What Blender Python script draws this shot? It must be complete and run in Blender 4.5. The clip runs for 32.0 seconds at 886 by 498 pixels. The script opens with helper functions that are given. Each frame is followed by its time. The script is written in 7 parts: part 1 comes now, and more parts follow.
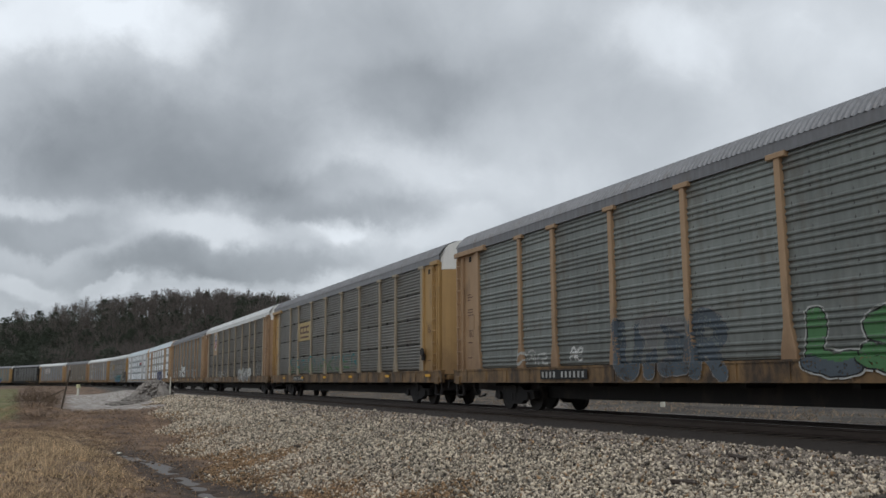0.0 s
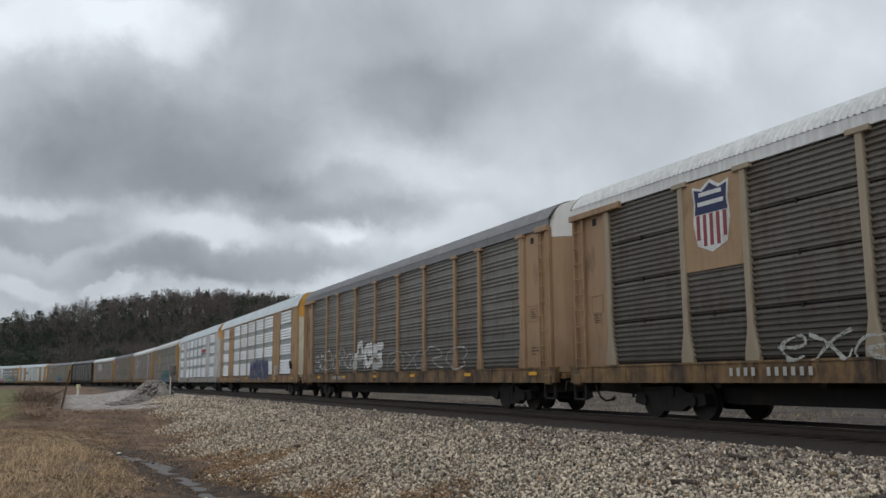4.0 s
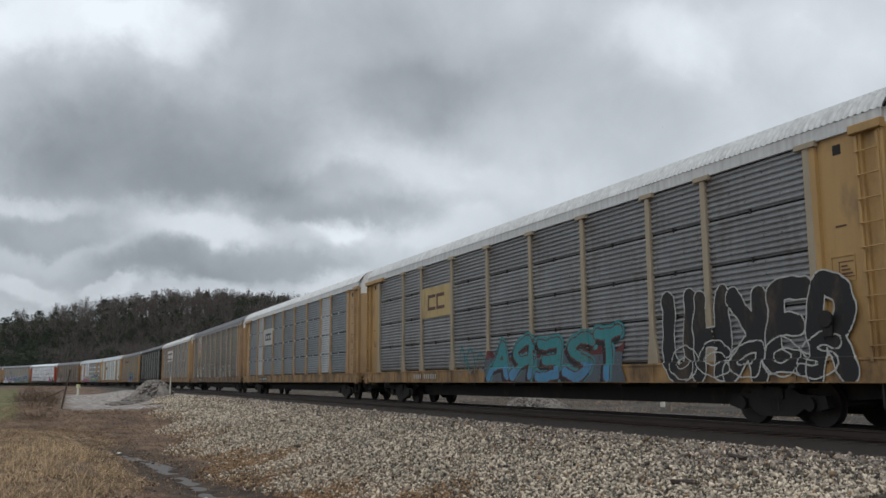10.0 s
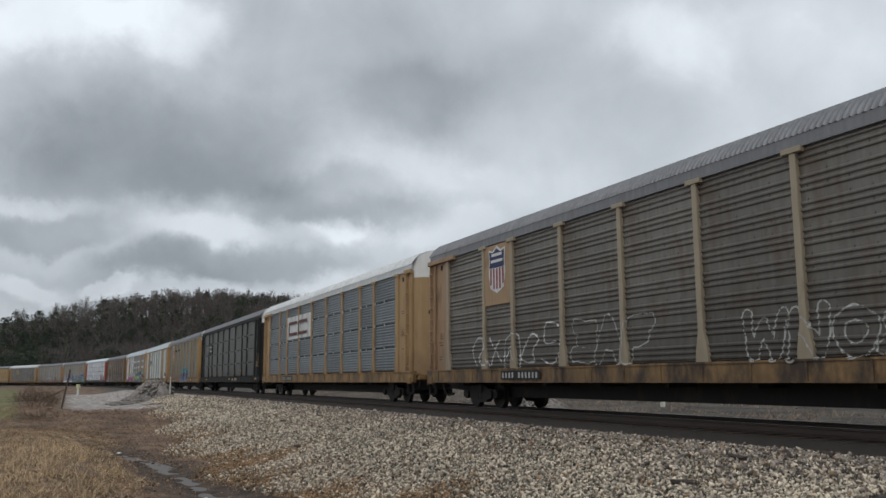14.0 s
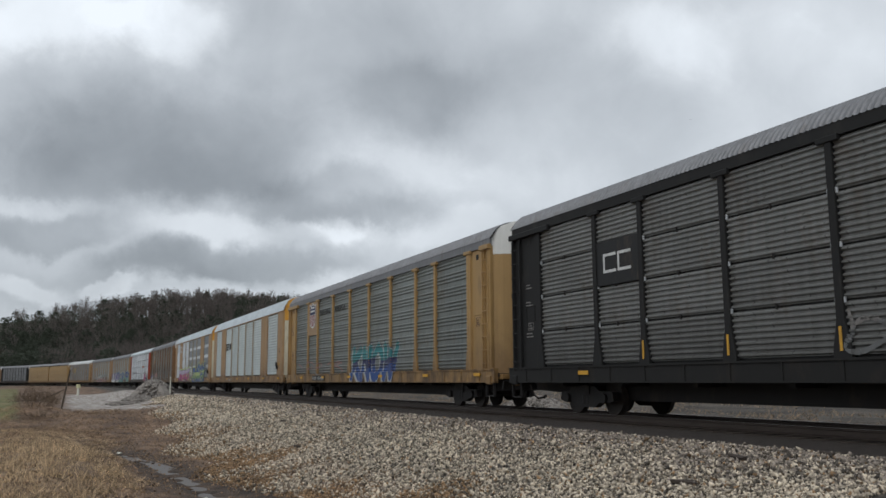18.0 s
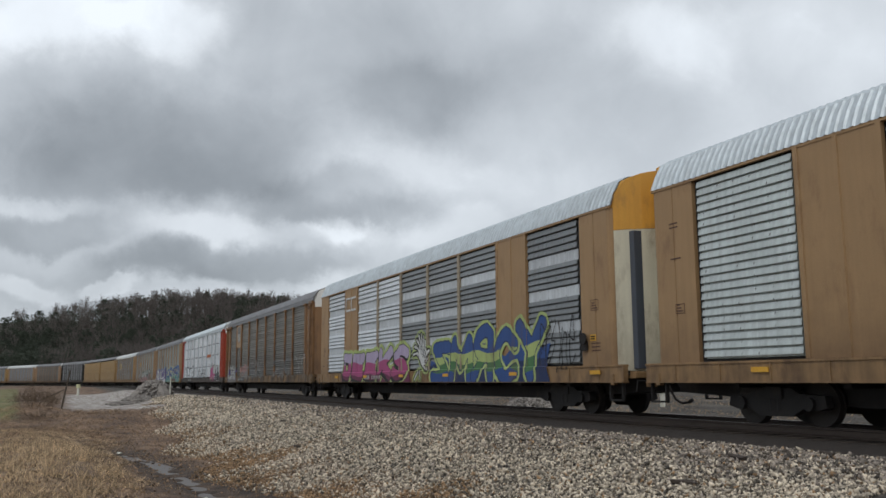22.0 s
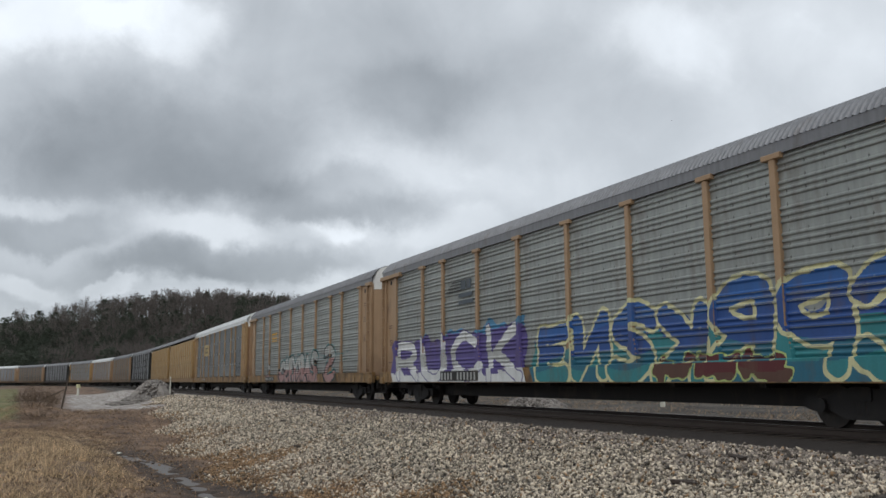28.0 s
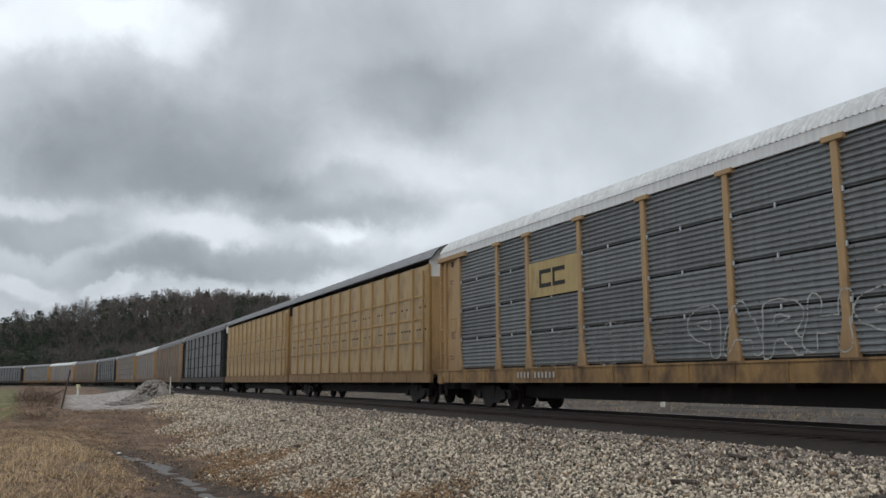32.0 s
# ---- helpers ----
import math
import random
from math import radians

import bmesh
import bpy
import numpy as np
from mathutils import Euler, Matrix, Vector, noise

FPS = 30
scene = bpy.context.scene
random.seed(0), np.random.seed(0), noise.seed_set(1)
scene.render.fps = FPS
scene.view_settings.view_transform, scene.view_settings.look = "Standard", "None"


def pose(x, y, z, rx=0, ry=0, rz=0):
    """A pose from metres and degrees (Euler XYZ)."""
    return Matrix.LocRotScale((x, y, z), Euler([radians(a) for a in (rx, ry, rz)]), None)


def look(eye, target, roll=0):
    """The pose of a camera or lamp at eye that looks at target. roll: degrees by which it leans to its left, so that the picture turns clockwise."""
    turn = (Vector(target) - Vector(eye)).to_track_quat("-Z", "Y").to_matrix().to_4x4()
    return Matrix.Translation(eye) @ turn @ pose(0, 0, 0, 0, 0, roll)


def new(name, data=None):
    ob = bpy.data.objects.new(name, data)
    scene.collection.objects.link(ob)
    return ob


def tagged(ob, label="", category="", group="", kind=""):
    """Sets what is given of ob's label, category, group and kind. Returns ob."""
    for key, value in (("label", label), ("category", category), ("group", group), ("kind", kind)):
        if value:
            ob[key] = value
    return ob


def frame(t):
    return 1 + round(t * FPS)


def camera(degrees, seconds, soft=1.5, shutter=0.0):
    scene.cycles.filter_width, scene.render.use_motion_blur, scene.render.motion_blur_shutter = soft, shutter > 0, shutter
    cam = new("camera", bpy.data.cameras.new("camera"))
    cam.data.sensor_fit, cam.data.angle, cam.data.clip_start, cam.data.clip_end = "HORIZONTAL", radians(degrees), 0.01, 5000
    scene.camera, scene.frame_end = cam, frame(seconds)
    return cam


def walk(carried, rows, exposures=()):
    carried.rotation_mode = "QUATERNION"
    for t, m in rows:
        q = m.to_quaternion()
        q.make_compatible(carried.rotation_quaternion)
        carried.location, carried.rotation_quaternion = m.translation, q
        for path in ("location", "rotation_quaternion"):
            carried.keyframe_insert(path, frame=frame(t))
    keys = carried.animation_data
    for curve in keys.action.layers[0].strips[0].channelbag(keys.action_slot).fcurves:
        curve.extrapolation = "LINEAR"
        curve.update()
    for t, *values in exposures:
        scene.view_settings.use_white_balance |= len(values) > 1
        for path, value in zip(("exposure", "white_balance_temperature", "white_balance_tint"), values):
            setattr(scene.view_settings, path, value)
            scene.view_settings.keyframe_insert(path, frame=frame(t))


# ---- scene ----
cam = camera(54.57, 32.0, soft=1.55)

# ---- plan: the track runs along +x past the camera and bends to the left; z = 0 is the rail head ----
EYE = Vector((0.0, 0.0, 0.90))
YAW, PITCH, ROLL = radians(23.787), radians(8.676), 0.297
SIDE = 12.208            # from the camera to the near side of the cars
CENTRE = -(SIDE + 1.53)  # the track's centre line on the straight
BEND_A, BEND_B, BEND_K = 86.5, 230.6, 0.00226
FORWARD = Vector((math.cos(YAW) * math.cos(PITCH), -math.sin(YAW) * math.cos(PITCH), math.sin(PITCH)))
shot = look(EYE, EYE + FORWARD * 10, -ROLL)
walk(cam, [(0.0, shot), (32.0, shot)], [(0.0, 0.02), (16.0, 0.09), (32.0, 0.18)])

_S = np.arange(-160.0, 1100.0, 0.5)
_TH = np.cumsum(BEND_K * np.clip((_S - BEND_A) / (BEND_B - BEND_A), 0, 1)) * 0.5
_X = np.cumsum(np.cos(_TH)) * 0.5
_Y = np.cumsum(np.sin(_TH)) * 0.5
_X -= np.interp(0, _S, _X)
_Y += CENTRE - np.interp(0, _S, _Y)


def on_track(s):
    """Place and heading of the track's centre line, s metres along it."""
    return float(np.interp(s, _S, _X)), float(np.interp(s, _S, _Y)), float(np.interp(s, _S, _TH))


# ---- world, sun ----
def sky_world():
    world = bpy.data.worlds.new("overcast_sky")
    scene.world = world
    world.use_nodes = True
    nt = world.node_tree
    nt.nodes.clear()
    N, Lk = nt.nodes.new, nt.links.new

    def math_node(op, a, b=None, c=None):
        n = N("ShaderNodeMath")
        n.operation = op
        for i, v in enumerate((a, b, c)):
            if v is None:
                continue
            if isinstance(v, (int, float)):
                n.inputs[i].default_value = v
            else:
                Lk(v, n.inputs[i])
        return n.outputs[0]

    def dot(v, const):
        n = N("ShaderNodeVectorMath")
        n.operation = "DOT_PRODUCT"
        Lk(v, n.inputs[0])
        n.inputs[1].default_value = const
        return n.outputs["Value"]

    direction = N("ShaderNodeTexCoord").outputs["Generated"]
    # a frame of directions looking down the line, used to lay out the cloud banks
    right = Vector((-math.sin(YAW), -math.cos(YAW), 0))
    up = right.cross(FORWARD)
    fwd = math_node("MAXIMUM", dot(direction, FORWARD), 0.12)
    u = math_node("DIVIDE", dot(direction, right), fwd)
    v = math_node("DIVIDE", dot(direction, up), fwd)
    xyz = N("ShaderNodeCombineXYZ")
    Lk(u, xyz.inputs[0])
    Lk(v, xyz.inputs[1])

    def noise_node(vec, scale, detail, rough, distortion=0.0):
        n = N("ShaderNodeTexNoise")
        Lk(vec, n.inputs["Vector"])
        n.inputs["Scale"].default_value = scale
        n.inputs["Detail"].default_value = detail
        n.inputs["Roughness"].default_value = rough
        n.inputs["Distortion"].default_value = distortion
        return n

    warp = noise_node(xyz.outputs[0], 6.0, 7, 0.6)
    sub = N("ShaderNodeVectorMath")
    sub.operation = "SUBTRACT"
    Lk(warp.outputs["Color"], sub.inputs[0])
    sub.inputs[1].default_value = (0.5, 0.5, 0.5)
    scl = N("ShaderNodeVectorMath")
    scl.operation = "SCALE"
    Lk(sub.outputs[0], scl.inputs[0])
    scl.inputs["Scale"].default_value = 0.11
    add = N("ShaderNodeVectorMath")
    add.operation = "ADD"
    Lk(xyz.outputs[0], add.inputs[0])
    Lk(scl.outputs[0], add.inputs[1])
    p = add.outputs[0]
    total = None
    ragged = math_node("MULTIPLY", math_node("SUBTRACT", noise_node(xyz.outputs[0], 11.0, 8, 0.62, 0.4).outputs["Fac"], 0.5), 0.55)
    for cx, cy, sx, sy, amp, crisp, hard in CLOUD_BANKS:
        m = N("ShaderNodeMapping")
        Lk(p, m.inputs["Vector"])
        m.inputs["Scale"].default_value = (1 / sx, 1 / sy, 0)
        m.inputs["Location"].default_value = (-cx / sx, -cy / sy, 0)
        sep = N("ShaderNodeSeparateXYZ")
        Lk(m.outputs[0], sep.inputs[0])
        across, above = sep.outputs[0], sep.outputs[1]
        above = math_node("MULTIPLY_ADD", math_node("MINIMUM", above, 0.0), crisp - 1.0, above)
        d2 = math_node("MULTIPLY_ADD", across, across, math_node("MULTIPLY", above, above))
        g = math_node("EXPONENT", math_node("MULTIPLY", d2, -1.0))
        if hard:
            # billowing edge: the fall-off is broken up by the ragged noise
            edge = N("ShaderNodeMapRange")
            edge.interpolation_type = "SMOOTHERSTEP"
            Lk(math_node("ADD", g, ragged), edge.inputs["Value"])
            edge.inputs["From Min"].default_value, edge.inputs["From Max"].default_value = 0.42 - 0.40 / hard, 0.42 + 0.40 / hard
            g = edge.outputs[0]
        total = math_node("MULTIPLY_ADD", g, amp, total if total is not None else 0.0)
    wisps = noise_node(direction, 7.0, 7, 0.55, 0.3)
    wide = noise_node(direction, 2.2, 4, 0.5)
    level = math_node("ADD", total, CLOUD_BASE)
    level = math_node("ADD", level, math_node("MULTIPLY", math_node("SUBTRACT", wisps.outputs["Fac"], 0.5), 0.19))
    level = math_node("ADD", level, math_node("MULTIPLY", math_node("SUBTRACT", wide.outputs["Fac"], 0.5), 0.10))
    level = math_node("MINIMUM", math_node("MAXIMUM", level, 0.42), 0.97)
    lin = math_node("POWER", level, 2.2)
    ramp = N("ShaderNodeValToRGB")
    Lk(level, ramp.inputs[0])
    e = ramp.color_ramp.elements
    e[0].position, e[0].color = 0.42, (0.895, 1.0, 1.115, 1)
    e[1].position, e[1].color = 0.85, (0.935, 1.0, 1.07, 1)
    mul = N("ShaderNodeVectorMath")
    mul.operation = "SCALE"
    Lk(ramp.outputs[0], mul.inputs[0])
    Lk(lin, mul.inputs["Scale"])
    clouds = N("ShaderNodeBackground")
    Lk(mul.outputs[0], clouds.inputs[0])
    clouds.inputs[1].default_value = 1.0
    nishita = N("ShaderNodeTexSky")
    nishita.sky_type = "NISHITA"
    nishita.sun_disc = False
    nishita.sun_elevation, nishita.sun_rotation = radians(SUN_UP), radians(SUN_ROUND)
    clear = N("ShaderNodeBackground")
    Lk(nishita.outputs[0], clear.inputs[0])
    clear.inputs[1].default_value = 0.08
    mix = N("ShaderNodeMixShader")
    mix.inputs[0].default_value = 0.94
    Lk(clear.outputs[0], mix.inputs[1])
    Lk(clouds.outputs[0], mix.inputs[2])
    out = N("ShaderNodeOutputWorld")
    Lk(mix.outputs[0], out.inputs[0])


def bank(px, py, sx, sy, amp, crisp=1.0, hard=0.0):
    """A cloud bank laid out on the far sky: middle, spread, strength, how much crisper its foot is than its head, and how billowing its edge."""
    return ((px - 784) / 1520, (441 - py) / 1520, sx / 1520, sy / 1520, amp, crisp, hard)


SUN_UP, SUN_ROUND = 54.6, 320.7
CLOUD_BASE = 0.765
DARK_BANKS = ((290, 300, 330, 150, -0.115, 2.6, 1.1), (330, 315, 200, 90, -0.07, 2.2), (20, 250, 190, 110, -0.085, 2.0), (605, 372, 170, 85, -0.10, 3.0, 1.3),
              (580, 385, 110, 50, -0.07, 1.6), (735, 180, 140, 75, -0.105, 1.2, 0.8), (600, 60, 190, 120, -0.07), (930, 130, 170, 90, -0.05),
              (100, 405, 160, 50, -0.125, 1.6, 1.2), (410, 468, 240, 42, -0.11, 1.6, 1.2), (300, 475, 320, 34, -0.055))
BRIGHT_GAPS = ((310, 50, 100, 70, 0.13, 1.0, 0.9), (100, 30, 190, 75, 0.17, 1.0, 0.8), (345, 402, 120, 28, 0.105, 1.0, 0.9), (612, 406, 52, 24, 0.14, 1.0, 1.0),
               (800, 398, 105, 40, 0.075, 1.0, 1.0), (665, 305, 170, 46, 0.075, 1.0, 1.0), (70, 343, 120, 20, 0.065, 1.0, 0.9), (45, 500, 80, 28, 0.10, 1.0, 1.3))
FAR_BANKS = ((198, 498, 55, 18, 0.10, 1.0, 1.6), (340, 512, 130, 18, 0.05, 1.0, 1.2), (150, 512, 300, 40, -0.06), (930, 325, 140, 50, 0.045, 1.0, 0.8),
             (1190, 60, 130, 80, 0.12, 1.0, 0.7), (1480, 80, 170, 120, 0.09), (1300, 250, 150, 60, 0.02), (600, 495, 90, 30, 0.07, 1.0, 1.0))
CLOUD_BANKS = [bank(*b) for b in DARK_BANKS + BRIGHT_GAPS + FAR_BANKS]
sky_world()
sun = new("sun", bpy.data.lights.new("sun", "SUN"))
sun.data.energy, sun.data.angle, sun.data.color = 0.85, radians(45), (1.0, 0.985, 0.96)
sun.matrix_basis = look((-0.45, 0.55, 1.0), (0, 0, 0))


# ---- materials ----
def srgb(r, g, b):
    return tuple(((c / 255) / 12.92 if c < 11 else ((c / 255 + 0.055) / 1.055) ** 2.4) for c in (r, g, b))


MATS = {}


def mat(name, colour, rough=0.6, metal=0.0, vary=0.25, grain=30.0, blotch=1.2, streak=0.0, dirt=None, dirt_amount=0.0,
        bump=0.0, bump_scale=60.0, obj_vary=0.0, island=0.0, low=None, thin=0.0, holes=None):
    """Painted or natural surface: colour broken by grain and blotches, rain streaks, dirt patches and fine relief.
    low: (height, colour, amount) of road grime that thins out upwards with ragged edges."""
    if name in MATS:
        return MATS[name]
    m = bpy.data.materials.new(name)
    MATS[name] = m
    m.use_nodes = True
    nt = m.node_tree
    N, Lk = nt.nodes.new, nt.links.new
    b = nt.nodes["Principled BSDF"]
    b.inputs["Roughness"].default_value = rough
    b.inputs["Metallic"].default_value = metal
    co = N("ShaderNodeTexCoord").outputs["Object"]

    def tex(scale, detail=4, vec=None):
        n = N("ShaderNodeTexNoise")
        Lk(vec or co, n.inputs["Vector"])
        n.inputs["Scale"].default_value = scale
        n.inputs["Detail"].default_value = detail
        return n.outputs["Fac"]

    def mth(op, a, c):
        n = N("ShaderNodeMath")
        n.operation = op
        for i, v in enumerate((a, c)):
            if isinstance(v, (int, float)):
                n.inputs[i].default_value = v
            else:
                Lk(v, n.inputs[i])
        return n.outputs[0]

    val = mth("ADD", mth("MULTIPLY", mth("SUBTRACT", tex(grain, 3), 0.5), vary), mth("MULTIPLY", mth("SUBTRACT", tex(blotch, 5), 0.5), vary * 1.6))
    if streak:
        mp = N("ShaderNodeMapping")
        Lk(co, mp.inputs["Vector"])
        mp.inputs["Scale"].default_value = (5.0, 5.0, 0.25)
        val = mth("ADD", val, mth("MULTIPLY", mth("SUBTRACT", tex(1.6, 5, mp.outputs[0]), 0.5), streak))
    if obj_vary:
        val = mth("ADD", val, mth("MULTIPLY", mth("SUBTRACT", N("ShaderNodeObjectInfo").outputs["Random"], 0.5), obj_vary))
    if island:
        val = mth("ADD", val, mth("MULTIPLY", mth("SUBTRACT", N("ShaderNodeNewGeometry").outputs["Random Per Island"], 0.5), island))
    val = mth("MAXIMUM", mth("ADD", val, 1.0), 0.15)
    sc = N("ShaderNodeVectorMath")
    sc.operation = "SCALE"
    sc.inputs[0].default_value = colour
    Lk(val, sc.inputs["Scale"])
    col = sc.outputs[0]

    def blend(fac, other, base):
        mx = N("ShaderNodeMix")
        mx.data_type = "RGBA"
        Lk(fac, mx.inputs[0])
        Lk(base, mx.inputs[6])
        mx.inputs[7].default_value = (*other, 1)
        return mx.outputs[2]

    def clamp01(v):
        n = N("ShaderNodeClamp")
        Lk(v, n.inputs[0])
        return n.outputs[0]

    if dirt:
        mp = N("ShaderNodeMapping")
        Lk(co, mp.inputs["Vector"])
        mp.inputs["Scale"].default_value = (1.6, 1.6, 0.7)
        patch = N("ShaderNodeTexNoise")
        Lk(mp.outputs[0], patch.inputs["Vector"])
        patch.inputs["Scale"].default_value, patch.inputs["Detail"].default_value, patch.inputs["Roughness"].default_value = 1.0, 10, 0.68
        f = clamp01(mth("MULTIPLY", mth("SUBTRACT", patch.outputs["Fac"], 0.62 - 0.25 * dirt_amount), 6.0))
        col = blend(mth("MULTIPLY", f, min(1, dirt_amount + 0.2)), dirt, col)
    if low:
        sep = N("ShaderNodeSeparateXYZ")
        Lk(co, sep.inputs[0])
        ragged = mth("ADD", sep.outputs[2], mth("MULTIPLY", mth("SUBTRACT", tex(2.5, 5), 0.5), 1.6))
        f = clamp01(mth("SUBTRACT", 1.0, mth("DIVIDE", ragged, low[0])))
        col = blend(mth("MULTIPLY", f, low[2]), low[1], col)
    if holes:
        # columns of small screw heads and weep holes, each with a short stain under it
        sp = N("ShaderNodeSeparateXYZ")
        Lk(co, sp.inputs[0])
        fx = mth("SUBTRACT", mth("FRACT", mth("DIVIDE", sp.outputs[0], holes[0]), 0.0), 0.5)
        fz = mth("SUBTRACT", mth("FRACT", mth("DIVIDE", sp.outputs[2], holes[1]), 0.0), 0.5)
        near = mth("ADD", mth("ABSOLUTE", mth("MULTIPLY", fx, holes[0] / holes[2]), 0.0), mth("ABSOLUTE", mth("MULTIPLY", fz, 0.45 * holes[1] / holes[2]), 0.0))
        f = clamp01(mth("MULTIPLY", mth("SUBTRACT", 1.0, near), 3.0))
        col = blend(mth("MULTIPLY", f, mth("MULTIPLY", clamp01(mth("MULTIPLY", mth("SUBTRACT", tex(2.2, 3), 0.40), 6.0)), 0.75)), srgb(46, 42, 39), col)
    Lk(col, b.inputs["Base Color"])
    if bump:
        bn = N("ShaderNodeBump")
        bn.inputs["Strength"].default_value = bump
        bn.inputs["Distance"].default_value = 0.01
        Lk(tex(bump_scale, 4), bn.inputs["Height"])
        Lk(bn.outputs[0], b.inputs["Normal"])
    if thin:
        # needles, twigs and blades let light through
        tr, mx = N("ShaderNodeBsdfTranslucent"), N("ShaderNodeMixShader")
        Lk(col, tr.inputs["Color"])
        mx.inputs[0].default_value = thin
        Lk(b.outputs[0], mx.inputs[1])
        Lk(tr.outputs[0], mx.inputs[2])
        Lk(mx.outputs[0], nt.nodes["Material Output"].inputs["Surface"])
    return m


GRIME = srgb(92, 74, 58)
RUST = srgb(96, 58, 38)


def paint(name, rgb, rough=0.55, **k):
    k.setdefault("vary", 0.16)
    k.setdefault("streak", 0.3)
    k.setdefault("dirt", GRIME)
    k.setdefault("dirt_amount", 0.3)
    return mat(name, srgb(*rgb), rough, **k)


def sheet(name, rgb, dirt_amount=0.35, metal=0.25, rough=0.5, low=None, holes=(0.46, 0.25, 0.024)):
    return mat(name, srgb(*rgb), rough, metal, vary=0.2, grain=14, blotch=1.1, streak=0.75, dirt=GRIME, dirt_amount=dirt_amount, obj_vary=0.22, low=low, holes=holes)


DARK = mat("dark_underframe_steel", srgb(29, 26, 25), 0.75, 0.0, vary=0.5, dirt=srgb(66, 54, 45), dirt_amount=0.4)
WHEEL = mat("wheel_steel", srgb(48, 43, 40), 0.65, 0.2, vary=0.5, dirt=srgb(72, 58, 48), dirt_amount=0.4)
# near-black colour stands for the shade inside the panel joints
JOINT_SHADE = mat("shade_dark_backing", srgb(38, 38, 38), 0.8, vary=0.2)
WHITE = paint("white_paint", (222, 222, 218), 0.5, dirt_amount=0.15)
CLIP = mat("zinc_clip", srgb(200, 203, 206), 0.35, 0.6, vary=0.1)


# ---- mesh building ----
class Shape:
    """Collects vertices and faces of one mesh."""

    def __init__(self):
        self.v, self.f = [], []

    def poly(self, pts):
        n = len(self.v)
        self.v += [tuple(q) for q in pts]
        self.f.append(tuple(range(n, n + len(pts))))

    def box(self, x0, x1, y0, y1, z0, z1, c=0.0):
        n = len(self.v)
        if not c:
            self.v += [(x, y, z) for z in (z0, z1) for y in (y0, y1) for x in (x0, x1)]
            self.f += [tuple(n + i for i in q) for q in ((0, 2, 3, 1), (4, 5, 7, 6), (0, 1, 5, 4), (2, 6, 7, 3), (0, 4, 6, 2), (1, 3, 7, 5))]
            return self
        # a box with chamfered edges along its long axis
        dims = (x1 - x0, y1 - y0, z1 - z0)
        ax = dims.index(max(dims))
        o = [i for i in range(3) if i != ax]
        lo, hi = (x0, y0, z0), (x1, y1, z1)
        a0, a1, b0, b1 = lo[o[0]], hi[o[0]], lo[o[1]], hi[o[1]]
        ring = [(a0 + c, b0), (a1 - c, b0), (a1, b0 + c), (a1, b1 - c), (a1 - c, b1), (a0 + c, b1), (a0, b1 - c), (a0, b0 + c)]
        for e in (lo[ax], hi[ax]):
            for a, b in ring:
                q = [0, 0, 0]
                q[ax], q[o[0]], q[o[1]] = e, a, b
                self.v.append(tuple(q))
        self.f += [(n + i, n + (i + 1) % 8, n + 8 + (i + 1) % 8, n + 8 + i) for i in range(8)]
        self.f += [tuple(n + i for i in reversed(range(8))), tuple(n + 8 + i for i in range(8))]
        return self

    def sweep(self, profile, xs, closed=False, caps=False, put=None):
        """Profile of (y, z) carried along the x values (or through put(x, y, z))."""
        n, m = len(self.v), len(profile)
        put = put or (lambda x, y, z: (x, y, z))
        for x in xs:
            self.v += [put(x, y, z) for y, z in profile]
        for i in range(len(xs) - 1):
            for j in range(m if closed else m - 1):
                k = (j + 1) % m
                self.f.append((n + i * m + j, n + (i + 1) * m + j, n + (i + 1) * m + k, n + i * m + k))
        if caps:
            self.f += [tuple(n + j for j in range(m)), tuple(n + (len(xs) - 1) * m + j for j in reversed(range(m)))]
        return self

    def tube(self, a, b, r0, r1=None, n=8):
        a, b = Vector(a), Vector(b)
        r1 = r0 if r1 is None else r1
        q = (b - a).to_track_quat("Z", "Y")
        k = len(self.v)
        for p, r in ((a, r0), (b, r1)):
            for i in range(n):
                t = 2 * math.pi * i / n
                self.v.append(tuple(p + q @ Vector((r * math.cos(t), r * math.sin(t), 0))))
        self.f += [(k + i, k + (i + 1) % n, k + n + (i + 1) % n, k + n + i) for i in range(n)]
        self.f += [tuple(k + i for i in reversed(range(n))), tuple(k + n + i for i in range(n))]
        return self

    def mesh(self, name, *materials, smooth=False):
        me = bpy.data.meshes.new(name)
        me.from_pydata(self.v, [], self.f)
        for m in materials:
            me.materials.append(m)
        if smooth:
            me.shade_smooth()
        me.update()
        return me


def part(name, data, parent, label="", m=None):
    """One mesh object under a thing or a part."""
    ob = new(name, data)
    ob.parent = parent
    if m is not None:
        ob.matrix_basis = m
    return tagged(ob, label)


def thing(name, label, category, group="", kind="", data=None):
    return tagged(new(name, data), label, category, group, kind)


CACHE = {}


def cached(key, build):
    if key not in CACHE:
        CACHE[key] = build()
    return CACHE[key]


# ---- ground ----
ARC = Vector((on_track(420)[0], on_track(420)[1])) + Vector((-math.sin(on_track(420)[2]), math.cos(on_track(420)[2]))) / BEND_K


def lateral(x, y):
    """Signed distance to the left of the track's centre line (array x, y)."""
    i = np.clip(np.searchsorted(_X[:900], x), 0, 899)
    straight = (y - _Y[i]) * np.cos(_TH[i])
    return straight


def smooth(a, b, t):
    q = np.clip((t - a) / (b - a), 0, 1)
    return q * q * (3 - 2 * q)


def brook(x):
    """The wet line along the foot of the bank."""
    return -2.92 + 0.114 * (x - 17) + 0.12 * np.sin(x * 0.8)


